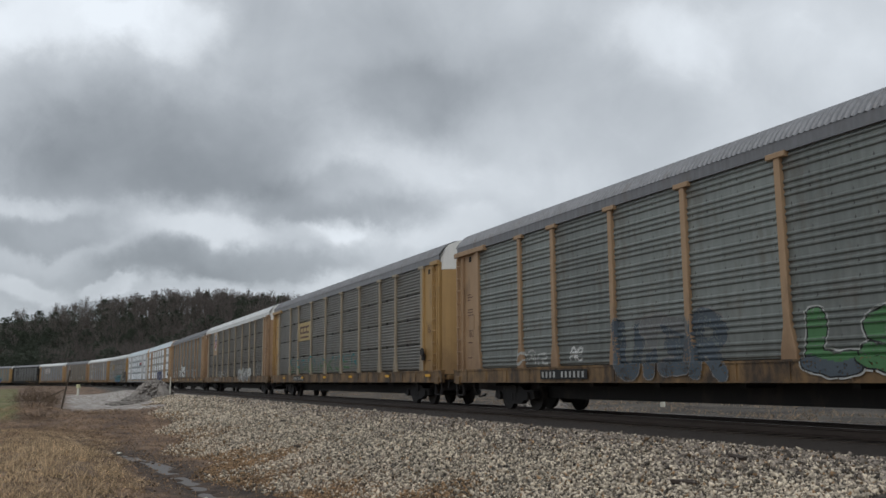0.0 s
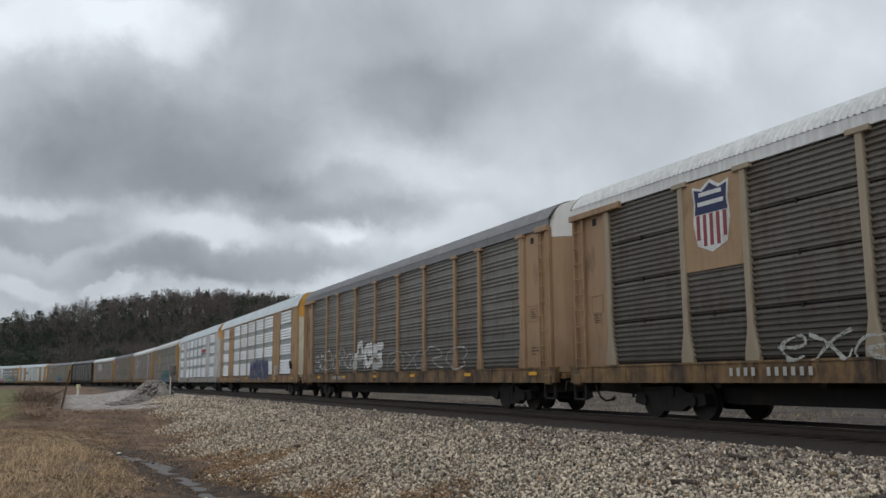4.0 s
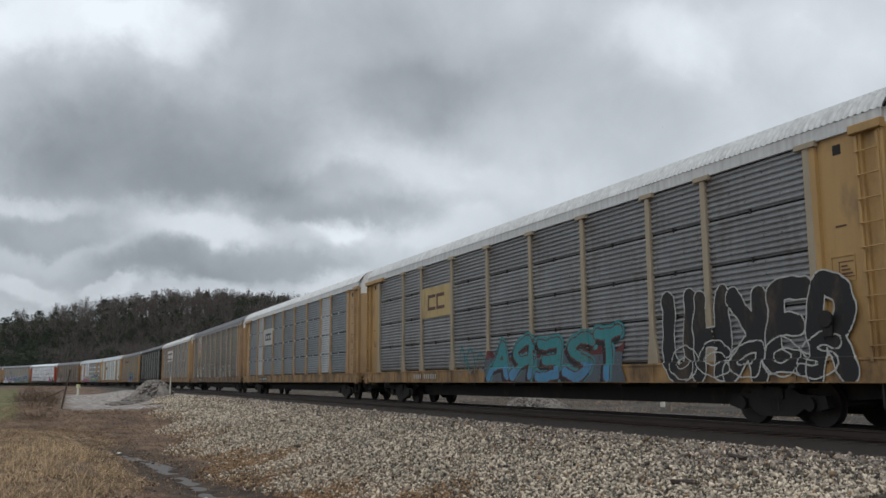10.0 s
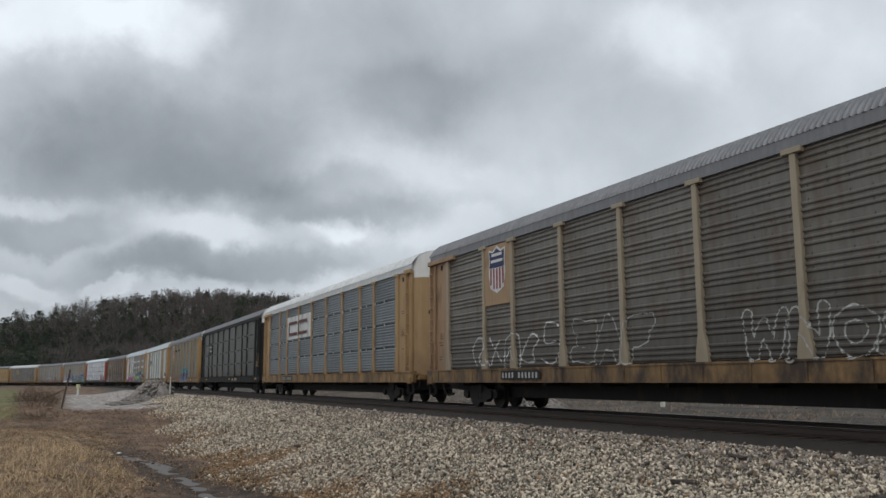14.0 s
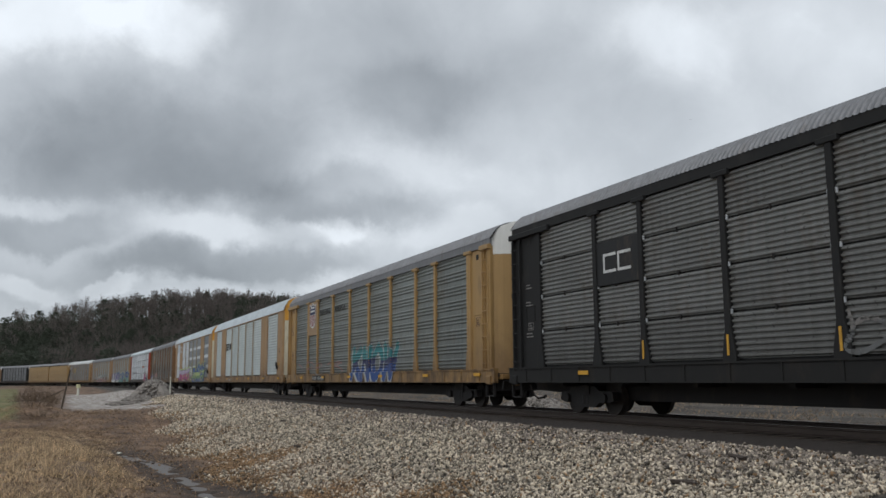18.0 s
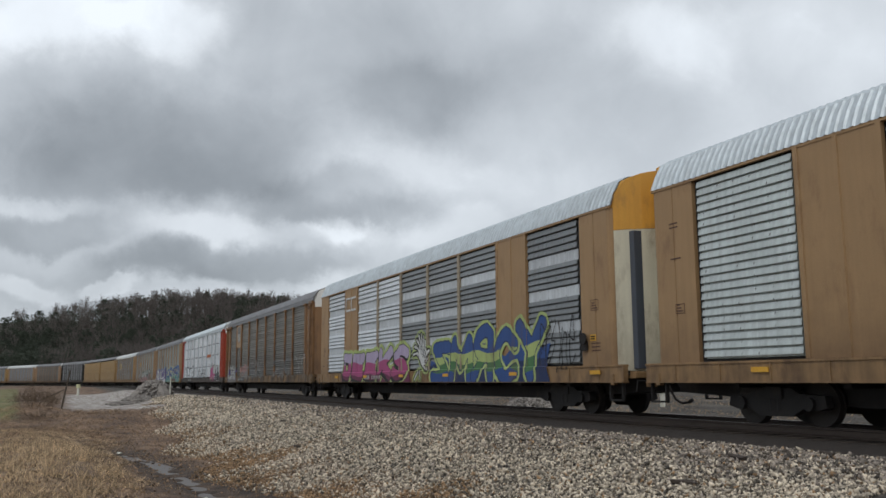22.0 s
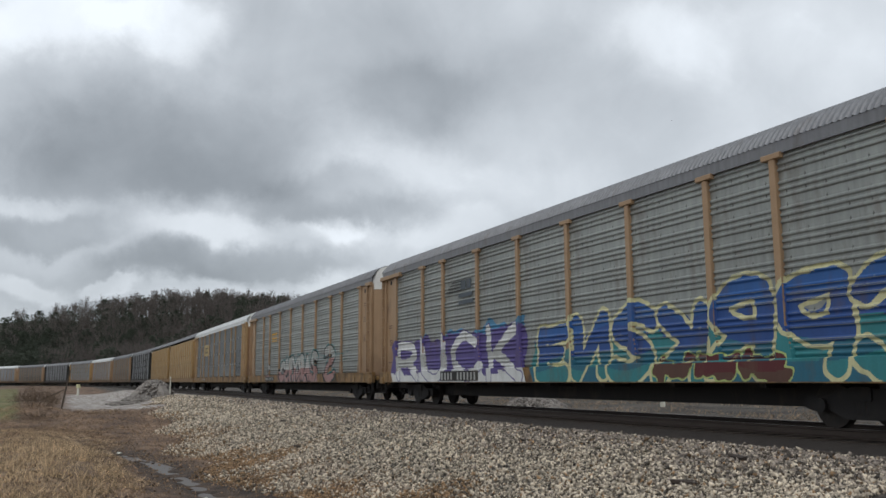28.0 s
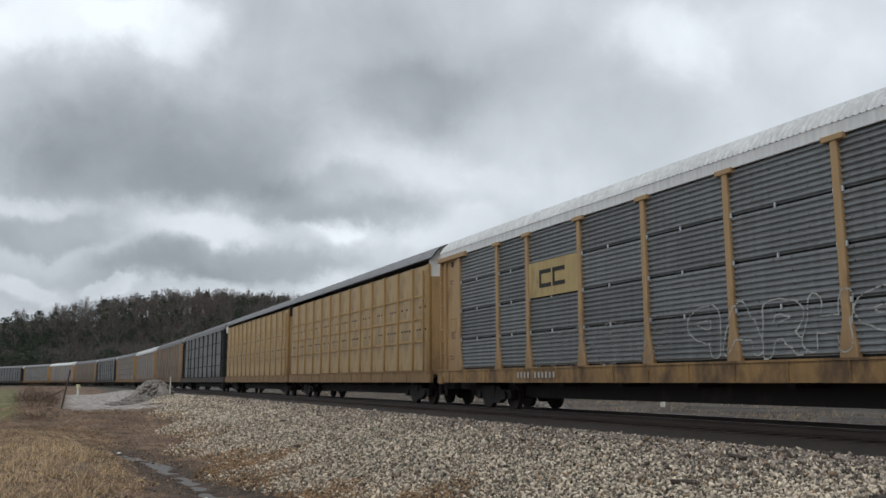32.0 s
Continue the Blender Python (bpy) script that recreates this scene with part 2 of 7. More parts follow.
def height(x, y, carved=True):
    """Ground height at plan points (arrays)."""
    x, y = np.asarray(x, float), np.asarray(y, float)
    lat = np.where(x < 330, lateral(x, y), 40.0)
    bed = -0.205
    # near side: shoulder down to the ditch, then the bank where the camera stands
    ditch = -1.28 + 0.25 * smooth(28, 60, x)
    shoulder = bed + (ditch - bed) * smooth(3.4, 10.6, lat) ** 1.1
    bank_up = smooth(11.6, 14.6, lat + 0.6 * np.sin(x * 0.35)) * (1 - smooth(26, 48, x)) * 0.62
    pad = smooth(40, 54, x) * smooth(4, 7, lat) * 0.42
    near = shoulder + bank_up + pad
    far = bed - 0.35 * smooth(2.6, 5.0, -lat)
    z = np.where(lat > 0, near, far)
    out = np.hypot(x - ARC[0], y - ARC[1]) - 1 / BEND_K
    ang = np.arctan2(-(y - ARC[1]), x - ARC[0])
    hill = smooth(70, 230, out) * (42.5 + 4 * np.sin(ang * 9 + 1.0) + 2 * np.sin(ang * 23))
    hill *= smooth(-20, 90, x)
    near = near + 0.55 * np.exp(-((x - 53) / 6.5) ** 2 - ((y - 1.6) / 1.5) ** 2)
    z = np.where(lat > 0, near, far)
    left = smooth(30, 160, y - 14 + 0 * x) * 1.2
    rough = 0.0 * x
    for fx, fy, ph, amp in ((0.43, 0.31, 0.4, 0.035), (0.21, -0.57, 2.1, 0.03), (1.13, 0.77, 1.2, 0.014), (-0.71, 1.31, 3.3, 0.013), (1.9, -1.37, 0.7, 0.008), (0.83, 2.3, 5.0, 0.008)):
        rough = rough + amp * np.sin(fx * x + fy * y + ph)
    rough = rough * smooth(4, 9, np.abs(lat))
    if carved:
        across = y - brook(x)
        bed_noise = 0.06 + 0.05 * np.sin(3.1 * x + 2 * y) * np.sin(2.3 * x - 6 * y) + 0.02 * np.sin(7.3 * x + 5 * y)
        rough = rough - np.exp(-(across / 0.24) ** 2) * bed_noise * smooth(13.0, 15.0, x) * (1 - smooth(26, 31, x))
    return z + np.where(np.abs(lat) > 5, hill, 0) + np.where(lat > 5, left, 0) + rough


def build_ground():
    def axis(lo, hi, fine_lo, fine_hi, step, grow=1.16):
        a = list(np.arange(fine_lo, fine_hi + 1e-6, step))
        s, q = step, fine_hi
        while q < hi:
            s *= grow
            q += s
            a.append(q)
        s, q = step, fine_lo
        while q > lo:
            s *= grow
            q -= s
            a.insert(0, q)
        return np.array(a)
    xs, ys = axis(-1500, 3000, 4, 70, 0.35, 1.08), axis(-2600, 2600, -26, 8, 0.28, 1.09)
    xs = np.unique(np.concatenate([xs, np.arange(14, 30, 0.15)]).round(3))
    ys = np.unique(np.concatenate([ys, np.arange(-3.8, -0.8, 0.07)]).round(3))
    X, Y = np.meshgrid(xs, ys, indexing="ij")
    Z = height(X, Y)
    nx, ny = X.shape
    v = np.stack([X, Y, Z], -1).reshape(-1, 3)
    i, j = np.meshgrid(np.arange(nx - 1), np.arange(ny - 1), indexing="ij")
    a = (i * ny + j).ravel()
    f = np.stack([a, a + ny, a + ny + 1, a + 1], -1)
    me = bpy.data.meshes.new("ground")
    me.from_pydata(v.tolist(), [], f.tolist())
    me.shade_smooth()
    me.materials.append(ground_material())
    ob = tagged(new("ground", me), "brown winter ground with gravel, mud and dry grass", "ground", kind="structure")
    return ob


def ground_material():
    m = bpy.data.materials.new("winter_ground")
    m.use_nodes = True
    nt = m.node_tree
    N, Lk = nt.nodes.new, nt.links.new
    b = nt.nodes["Principled BSDF"]
    b.inputs["Roughness"].default_value = 0.9
    co = N("ShaderNodeTexCoord").outputs["Object"]
    sep = N("ShaderNodeSeparateXYZ")
    Lk(co, sep.inputs[0])

    def tex(scale, detail=5):
        n = N("ShaderNodeTexNoise")
        Lk(co, n.inputs["Vector"])
        n.inputs["Scale"].default_value = scale
        n.inputs["Detail"].default_value = detail
        return n.outputs["Fac"]

    def mth(op, a, c, d=None):
        n = N("ShaderNodeMath")
        n.operation = op
        for i, v in enumerate((a, c, d)):
            if v is None:
                continue
            if isinstance(v, (int, float)):
                n.inputs[i].default_value = v
            else:
                Lk(v, n.inputs[i])
        return n.outputs[0]

    def step(v, a, c):
        n = N("ShaderNodeMapRange")
        n.interpolation_type = "SMOOTHSTEP"
        Lk(v, n.inputs["Value"])
        n.inputs["From Min"].default_value, n.inputs["From Max"].default_value = a, c
        return n.outputs[0]

    def ramp(fac, *stops):
        n = N("ShaderNodeValToRGB")
        Lk(fac, n.inputs[0])
        e = n.color_ramp.elements
        e[0].position, e[0].color = stops[0][0], (*srgb(*stops[0][1]), 1)
        e[1].position, e[1].color = stops[-1][0], (*srgb(*stops[-1][1]), 1)
        for pos, c in stops[1:-1]:
            q = e.new(pos)
            q.color = (*srgb(*c), 1)
        return n.outputs[0]

    def mixc(fac, a, c):
        n = N("ShaderNodeMix")
        n.data_type = "RGBA"
        Lk(fac, n.inputs[0])
        Lk(a, n.inputs[6])
        Lk(c, n.inputs[7])
        return n.outputs[2]

    x, y = sep.outputs[0], sep.outputs[1]
    wob = mth("MULTIPLY", mth("SUBTRACT", tex(0.5), 0.5), 2.4)
    yw = mth("ADD", y, wob)
    straw = ramp(tex(3.4, 9), (0.3, (90, 73, 57)), (0.5, (136, 114, 91)), (0.7, (172, 150, 122)))
    mud = ramp(mth("ADD", mth("MULTIPLY", tex(0.7, 4), 0.5), mth("MULTIPLY", tex(5, 9), 0.5)), (0.38, (64, 50, 41)), (0.5, (108, 86, 69)), (0.62, (146, 120, 97)))
    # gravel is toned down to put shade into the gaps between loose stones
    gravel = ramp(tex(16, 6), (0.3, (38, 35, 31)), (0.5, (72, 67, 61)), (0.7, (112, 105, 97)))
    pad = ramp(tex(2.6, 9), (0.38, (122, 114, 107)), (0.5, (158, 150, 143)), (0.62, (186, 179, 172)))
    green = ramp(tex(0.6, 6), (0.3, (80, 86, 50)), (0.5, (106, 105, 64)), (0.7, (130, 116, 84)))
    verge = ramp(mth("ADD", mth("MULTIPLY", tex(0.35, 5), 0.5), mth("MULTIPLY", tex(4, 8), 0.5)), (0.38, (46, 40, 34)), (0.5, (72, 65, 57)), (0.64, (104, 96, 86)))
    soot = ramp(tex(9, 6), (0.3, (32, 27, 24)), (0.7, (60, 51, 45)))
    # far haze is mixed into the wood floor as a lighter tone
    wood_floor = ramp(tex(0.2, 6), (0.3, (62, 59, 52)), (0.7, (88, 82, 72)))
    col = mixc(mth("MULTIPLY", step(yw, -1.6, 0.6), step(mth("ADD", x, mth("MULTIPLY", wob, 3)), 30, 20)), mud, straw)
    wet_mud = ramp(tex(3, 8), (0.38, (50, 40, 33)), (0.62, (88, 72, 59)))
    across = mth("ABSOLUTE", mth("ADD", mth("SUBTRACT", y, mth("MULTIPLY", x, 0.114)), mth("ADD", mth("MULTIPLY", wob, 0.25), 5.05)), 0)
    col = mixc(mth("MULTIPLY", step(across, 1.5, 0.55), step(x, 36, 28)), col, wet_mud)
    col = mixc(step(yw, -5.0, -6.4), col, gravel)
    padmask = mth("MULTIPLY", step(mth("ADD", x, wob), 50, 53), mth("MULTIPLY", step(yw, 0.4, -1.2), step(mth("ADD", x, 0), 118, 108)))
    col = mixc(padmask, col, pad)
    lawn = mth("MULTIPLY", step(mth("ADD", x, wob), 44, 48), mth("MULTIPLY", step(mth("SUBTRACT", mth("ADD", y, mth("MULTIPLY", wob, 0.2)), mth("MULTIPLY", x, 0.040)), -0.3, 0.3), step(x, 230, 200)))
    col = mixc(lawn, col, green)
    band = mth("ABSOLUTE", mth("SUBTRACT", mth("ADD", y, mth("MULTIPLY", wob, 0.12)), CENTRE), 0)
    col = mixc(step(band, 3.62, 3.42), col, soot)
    road = mth("MULTIPLY", step(yw, -17.0, -18.6), step(x, 150, 120))
    col = mixc(road, col, verge)
    col = mixc(step(mth("ADD", x, mth("MULTIPLY", wob, 6)), 250, 330), col, wood_floor)
    Lk(col, b.inputs["Base Color"])
    bn = N("ShaderNodeBump")
    bn.inputs["Strength"].default_value, bn.inputs["Distance"].default_value = 1.0, 0.09
    Lk(tex(14, 8), bn.inputs["Height"])
    Lk(bn.outputs[0], b.inputs["Normal"])
    return m


build_ground()


# ---- track ----
RAIL = mat("dark_worn_rail", srgb(72, 62, 56), 0.45, 0.4, vary=0.3, grain=8)
RAILTOP = mat("polished_rail_head", srgb(150, 146, 142), 0.3, 0.9, vary=0.15)
TIE = mat("oily_wooden_tie", srgb(64, 55, 48), 0.85, vary=0.5, grain=25, bump=0.5)


def build_track():
    xs = np.concatenate([np.arange(-60, 90, 6.0), np.arange(90, 900, 8.0)])

    def put(off):
        def f(s, y, z):
            px, py, h = on_track(s)
            return (px - math.sin(h) * (y + off), py + math.cos(h) * (y + off), z)
        return f
    prof = [(-0.07, -0.18), (0.07, -0.18), (0.07, -0.165), (0.012, -0.14), (0.012, -0.05), (0.036, -0.035), (0.036, -0.002), (0.03, 0.0),
            (-0.03, 0.0), (-0.036, -0.002), (-0.036, -0.035), (-0.012, -0.05), (-0.012, -0.14), (-0.07, -0.165)]
    for off in (-0.755, 0.755):
        sh = Shape().sweep(prof[::-1], xs, closed=True, put=put(off))
        me = sh.mesh("rail", RAIL, RAILTOP)
        n = len(prof)
        for p in me.polygons:
            if p.index % n == n - 1 - 7 - 0 or all(abs(me.vertices[i].co.z) < 0.0005 for i in p.vertices):
                p.material_index = 1 if all(abs(me.vertices[i].co.z) < 0.0005 for i in p.vertices) else 0
        tagged(new("rail", me), "dark steel rail with a worn bright head", "rail", "rails of the track", "structure")
    bed = thing("railway_ties", "oily dark wooden ties under the rails", "ties", kind="structure")
    tie = Shape().box(-0.115, 0.115, -1.3, 1.3, -0.36, -0.185, 0.012).mesh("tie", TIE)
    for i in range(230):
        px, py, h = on_track(-18 + i * 0.56)
        part("tie", tie, bed, m=pose(px, py, random.uniform(-0.008, 0.004), 0, 0, math.degrees(h) + random.uniform(-1, 1)))


build_track()

# ---- the cars ----
HALF, Z0, Z1 = 13.45, 1.27, 5.12               # half length of the body, foot and head of the side panels
CUT = {"bi": 0.42, "row": 0.24, "old": 0.24}   # how far the sides stop short of that
POSTS = (-11.6, -8.8, -6.9, -4.13, -1.38, 1.38, 4.13, 6.9, 8.8, 11.6)


def rib_profile(z0, z1, depth, pitch, flat=()):
    """Corrugated sheet seen end on: (depth, height) pairs."""
    n = max(2, round((z1 - z0) / pitch))
    p = (z1 - z0) / n
    pts = [(0.0, z0)]
    for i in range(n):
        a = z0 + i * p
        if flat == "grouped" and i % 4 == 3:
            continue
        if flat == "lap":
            pts += [(-0.03, a + 0.02 * p), (-0.03, a + 0.20 * p), (depth, a + 0.22 * p), (depth, a + 0.32 * p), (depth * 0.5, a + 0.98 * p)]
            continue
        pts += [(0.0, a + 0.14 * p), (depth, a + 0.38 * p), (depth, a + 0.62 * p), (0.0, a + 0.86 * p)]
    return pts + [(0.0, z1)]


def panel_mesh(key, w, z0, z1, material, depth=0.035, pitch=0.16, flat=""):
    def build():
        prof = [(1.445 + d, z) for d, z in rib_profile(z0, z1, depth, pitch, flat)]
        sh = Shape().sweep(prof[::-1], (-w / 2, w / 2))
        sh.box(-w / 2, w / 2, 1.402, 1.412, z0, z1)
        return sh.mesh("panel", material)
    return cached(("panel", key, round(w, 3), round(z0, 3), round(z1, 3), material.name), build)


ROOF_SIDE = ((1.50, 5.365), (1.44, 5.465), (1.31, 5.625), (1.14, 5.775), (0.86, 5.885), (0.5, 5.945), (0.0, 5.965))


ROOF_DEEP = ((1.50, 5.18), (1.455, 5.30), (1.36, 5.52), (1.20, 5.80), (0.92, 5.95), (0.5, 6.03), (0.0, 6.06))


def roof_profile(deep=False):
    """Straight sloping sides, rounded shoulders and a flat crown; the deep one comes down to the panels."""
    side = ROOF_DEEP if deep else ROOF_SIDE
    return list(side) + [(-y, z) for y, z in side[-2::-1]]


def roof_height(y, deep=False):
    side = (ROOF_DEEP if deep else ROOF_SIDE)[::-1]
    return float(np.interp(abs(y), [q[0] for q in side], [q[1] for q in side]))


def roof_mesh(material, half, ribbed, step=0.145, rise=0.028, deep=False):
    def build():
        sh = Shape()
        prof = roof_profile(deep)
        n = int(2 * half / step)
        xs, offs = [], []
        for i in range(n):
            a = -half + i * 2 * half / n
            d = 2 * half / n
            for q, o in ((0.0, 0), (0.35, 0), (0.6, 1)):
                xs.append(a + q * d)
                offs.append(o * rise)
        xs.append(half)
        offs.append(0)
        rows = dict(zip(xs, offs))

        def put(x, y, z):
            o = rows[x]
            r = math.hypot(y, z - 4.6)
            return (x, y * (1 + o / r), z + (z - 4.6) / r * o)
        sh.sweep(prof, xs, put=put)
        sh.sweep([(y * 0.985, z - 0.03) for y, z in prof][::-1], (-half, half))
        return sh.mesh("roof", material)
    return cached(("roof", material.name, half, ribbed, step, deep), build)


def end_arc(x_out, n=11, w=1.42, bow=0.33):
    return [(x_out - bow * (abs(t) ** 2.2), w * t) for t in np.linspace(-1, 1, n)]


def end_mesh(name, material, half, z0, z1, out, sgn, top=False, bow=0.33, deep=False):
    def build():
        sh = Shape()
        pl = end_arc(half + out, bow=bow)
        outer = [(sgn * x, y) for x, y in pl]
        inner = [(sgn * (x - 0.05), y) for x, y in pl]

        def crown(y, z):
            return roof_height(y, deep) - 0.012 if top and z == z1 else z
        for ring, rev in ((outer, False), (inner, True)):
            for i in range(len(ring) - 1):
                (xa, ya), (xb, yb) = ring[i], ring[i + 1]
                q = [(xa, ya, z0), (xb, yb, z0), (xb, yb, crown(yb, z1)), (xa, ya, crown(ya, z1))]
                sh.poly(q if (sgn > 0) != rev else q[::-1])
        if top:
            for (xa, ya), (xb, yb) in zip(outer[:-1], outer[1:]):
                sh.poly([(xa, ya, crown(ya, z1)), (xb, yb, crown(yb, z1)), (sgn * (half - 0.5), yb, crown(yb, z1)), (sgn * (half - 0.5), ya, crown(ya, z1))])
        for z in (z0, z1):
            for i in range(len(outer) - 1):
                sh.poly([(*p, crown(p[1], z)) for p in (outer[i], outer[i + 1], inner[i + 1], inner[i])])
        return sh.mesh(name, material)
    return cached(("end", name, material.name, half, z0, z1, sgn, bow, deep), build)


def post_mesh(material, flare, wide=None):
    def build():
        sh = Shape()
        y0, y1 = 1.43, 1.545
        if wide:
            w = wide / 2
            plan = [(-w, y0), (-w, 1.53), (-w + 0.1, 1.53), (-w + 0.11, 1.505), (-0.05, 1.505), (-0.04, 1.53), (0.04, 1.53), (0.05, 1.505),
                    (w - 0.11, 1.505), (w - 0.1, 1.53), (w, 1.53), (w, y0)]
            n = len(plan)
            for z in (Z0 - 0.02, Z1 + 0.03):
                sh.v += [(x, y, z) for x, y in plan]
            sh.f += [(i, (i + 1) % n, n + (i + 1) % n, n + i) for i in range(n)]
            return sh.mesh("wide_post", material)
        a, b, c = 0.075, 0.085, 0.19 if flare else 0.11
        ring = [(-c, Z0 - 0.04), (c, Z0 - 0.04), (c, Z0 + 0.12), (b, Z0 + 0.62), (a, Z1), (-a, Z1), (-b, Z0 + 0.62), (-c, Z0 + 0.12)]
        n = len(ring)
        ins = 0.014
        sh.v += [(x, y0, z) for x, z in ring] + [(x, y1 - ins, z) for x, z in ring] + [(x * 0.86, y1, z) for x, z in ring]
        for q in (0, n):
            sh.f += [(q + i, q + (i + 1) % n, q + n + (i + 1) % n, q + n + i) for i in range(n)]
        sh.f.append(tuple(2 * n + i for i in range(n)))
        return sh.mesh("post", material)
    return cached(("post", material.name, flare, wide), build)


def truck_meshes():
    def build():
        fr = Shape()
        for s in (1,):
            y = s * 0.99
            ring = [(-1.25, 0.36), (-1.2, 0.58), (-0.62, 0.60), (-0.42, 0.72), (0.42, 0.72), (0.62, 0.60), (1.2, 0.58), (1.25, 0.36), (1.02, 0.30), (0.72, 0.34),
                    (0.40, 0.18), (-0.40, 0.18), (-0.72, 0.34), (-1.02, 0.30)]
            n, k = len(ring), len(fr.v)
            for yy in (y - 0.09, y + 0.09):
                fr.v += [(x, yy, z) for x, z in ring]
            fr.f += [(k + i, k + (i + 1) % n, k + n + (i + 1) % n, k + n + i) for i in range(n)]
            fr.f += [tuple(k + i for i in range(n)), tuple(k + n + i for i in reversed(range(n)))]
            for xx in (-0.865, 0.865):
                fr.tube((xx, y + s * 0.05, 0.42), (xx, y + s * 0.16, 0.42), 0.13, n=10)
        bol = Shape().box(-0.22, 0.22, -1.12, 1.12, 0.5, 0.74, 0.03)
        for s in (1, -1):
            for q in (-0.1, 0.1):
                bol.tube((q, s * 1.02, 0.28), (q, s * 1.02, 0.52), 0.085, n=8)
        ws = Shape().tube((0, -0.9, 0), (0, 0.9, 0), 0.085, n=10)
        for s in (1, -1):
            ws.tube((0, s * 0.69, 0), (0, s * 0.80, 0), 0.42, n=28)
            ws.tube((0, s * 0.66, 0), (0, s * 0.69, 0), 0.445, n=28)
            ws.tube((0, s * 0.80, 0), (0, s * 0.83, 0), 0.14, n=12)
            for i in range(4):
                a = i * math.pi / 2
                ws.tube((0.25 * math.cos(a), s * 0.80, 0.25 * math.sin(a)), (0.25 * math.cos(a), s * 0.806, 0.25 * math.sin(a)), 0.05, n=6)
        return fr.mesh("side_frame", DARK), bol.mesh("bolster", DARK), ws.mesh("wheelset", WHEEL)
    return cached("truck", build)


def add_truck(car, x):
    fr, bol, ws = truck_meshes()
    t = part("truck", bol, car, m=pose(x, 0, 0))
    part("side_frame", fr, t)
    part("side_frame", fr, t, m=pose(0, 0, 0, 0, 0, 180))
    for xx in (-0.865, 0.865):
        WHEELS.setdefault(car, []).append((part("wheelset", ws, t, "steel wheels on an axle", pose(xx, 0, 0.42)), xx))
    return t


WHEELS = {}


def ladder_mesh(material):
    def build():
        sh = Shape()
        for x in (-0.21, 0.21):
            sh.box(x - 0.03, x + 0.03, 1.50, 1.56, Z0 - 0.1, Z1 - 0.15, 0.008)
        for i in range(9):
            z = Z0 + 0.15 + i * 0.41
            sh.tube((-0.21, 1.575, z), (0.21, 1.575, z), 0.014, n=6)
        return sh.mesh("ladder", material)
    return cached(("ladder", material.name), build)


def underframe(car, sill_mat, half):
    def sill():
        sh = Shape().box(-half, half, 1.40, 1.53, 0.82, 1.235, 0.02)
        sh.box(-half, half, 1.38, 1.555, 1.20, 1.245)
        sh.box(-half, half, 1.38, 1.555, 0.815, 0.845)
        for i in range(int(half / 1.38) * 2 + 1):
            x = -int(half / 1.38) * 1.38 + i * 1.38
            sh.box(x - 0.02, x + 0.02, 1.53, 1.55, 0.845, 1.2)
        return sh.mesh("side_sill", sill_mat)
    me = cached(("sill", sill_mat.name, half), sill)
    part("side_sill", me, car)
    part("side_sill", me, car, m=pose(0, 0, 0, 0, 0, 180))

    def centre():
        sh = Shape()
        k = half
        ring = [(-k, 0.60), (-k + 5.0, 0.36), (k - 5.0, 0.36), (k, 0.60), (k, 1.0), (-k, 1.0)]
        for y in (-0.6, 0.6):
            sh.v += [(x, y, z) for x, z in ring]
        sh.f += [(i, (i + 1) % 6, 6 + (i + 1) % 6, 6 + i) for i in range(6)] + [tuple(range(6)), tuple(range(11, 5, -1))]
        for i in range(9):
            x = -k * 0.8 + i * k * 0.2
            sh.box(x - 0.08, x + 0.08, -1.38, 1.38, 0.72, 0.98)
        sh.box(-k, k, -1.4, 1.4, 1.0, 1.1)
        return sh.mesh("center_sill", DARK)
    part("center_sill", cached(("centre", half), centre), car)

    def coupler():
        sh = Shape().box(half - 0.3, half + 0.32, -0.09, 0.09, 0.74, 0.94, 0.02)
        sh.box(half + 0.28, half + 0.49, -0.17, 0.13, 0.70, 0.98, 0.03)
        return sh.mesh("coupler", DARK)
    me = cached(("coupler", half), coupler)
    part("coupler", me, car)
    part("coupler", me, car, m=pose(0, 0, 0, 0, 0, 180))


def rivets(sh, w):
    """Two rows of flat rivet heads along a belt."""
    n = int(w / 0.3)
    for i in range(n):
        x = -w / 2 + (i + 0.5) * w / n
        for z in (-0.09, 0.09):
            sh.box(x - 0.014, x + 0.014, 1.46, 1.472, z - 0.014, z + 0.014)
    return sh


def frame_of(sh, x0, x1, z0, z1, y, w, t):
    """A raised rectangular rim on the car's side."""
    for a in ((x0, x1, z0, z0 + w), (x0, x1, z1 - w, z1), (x0, x0 + w, z0 + w, z1 - w), (x1 - w, x1, z0 + w, z1 - w)):
        slab(sh, *a, y, t)
    return sh


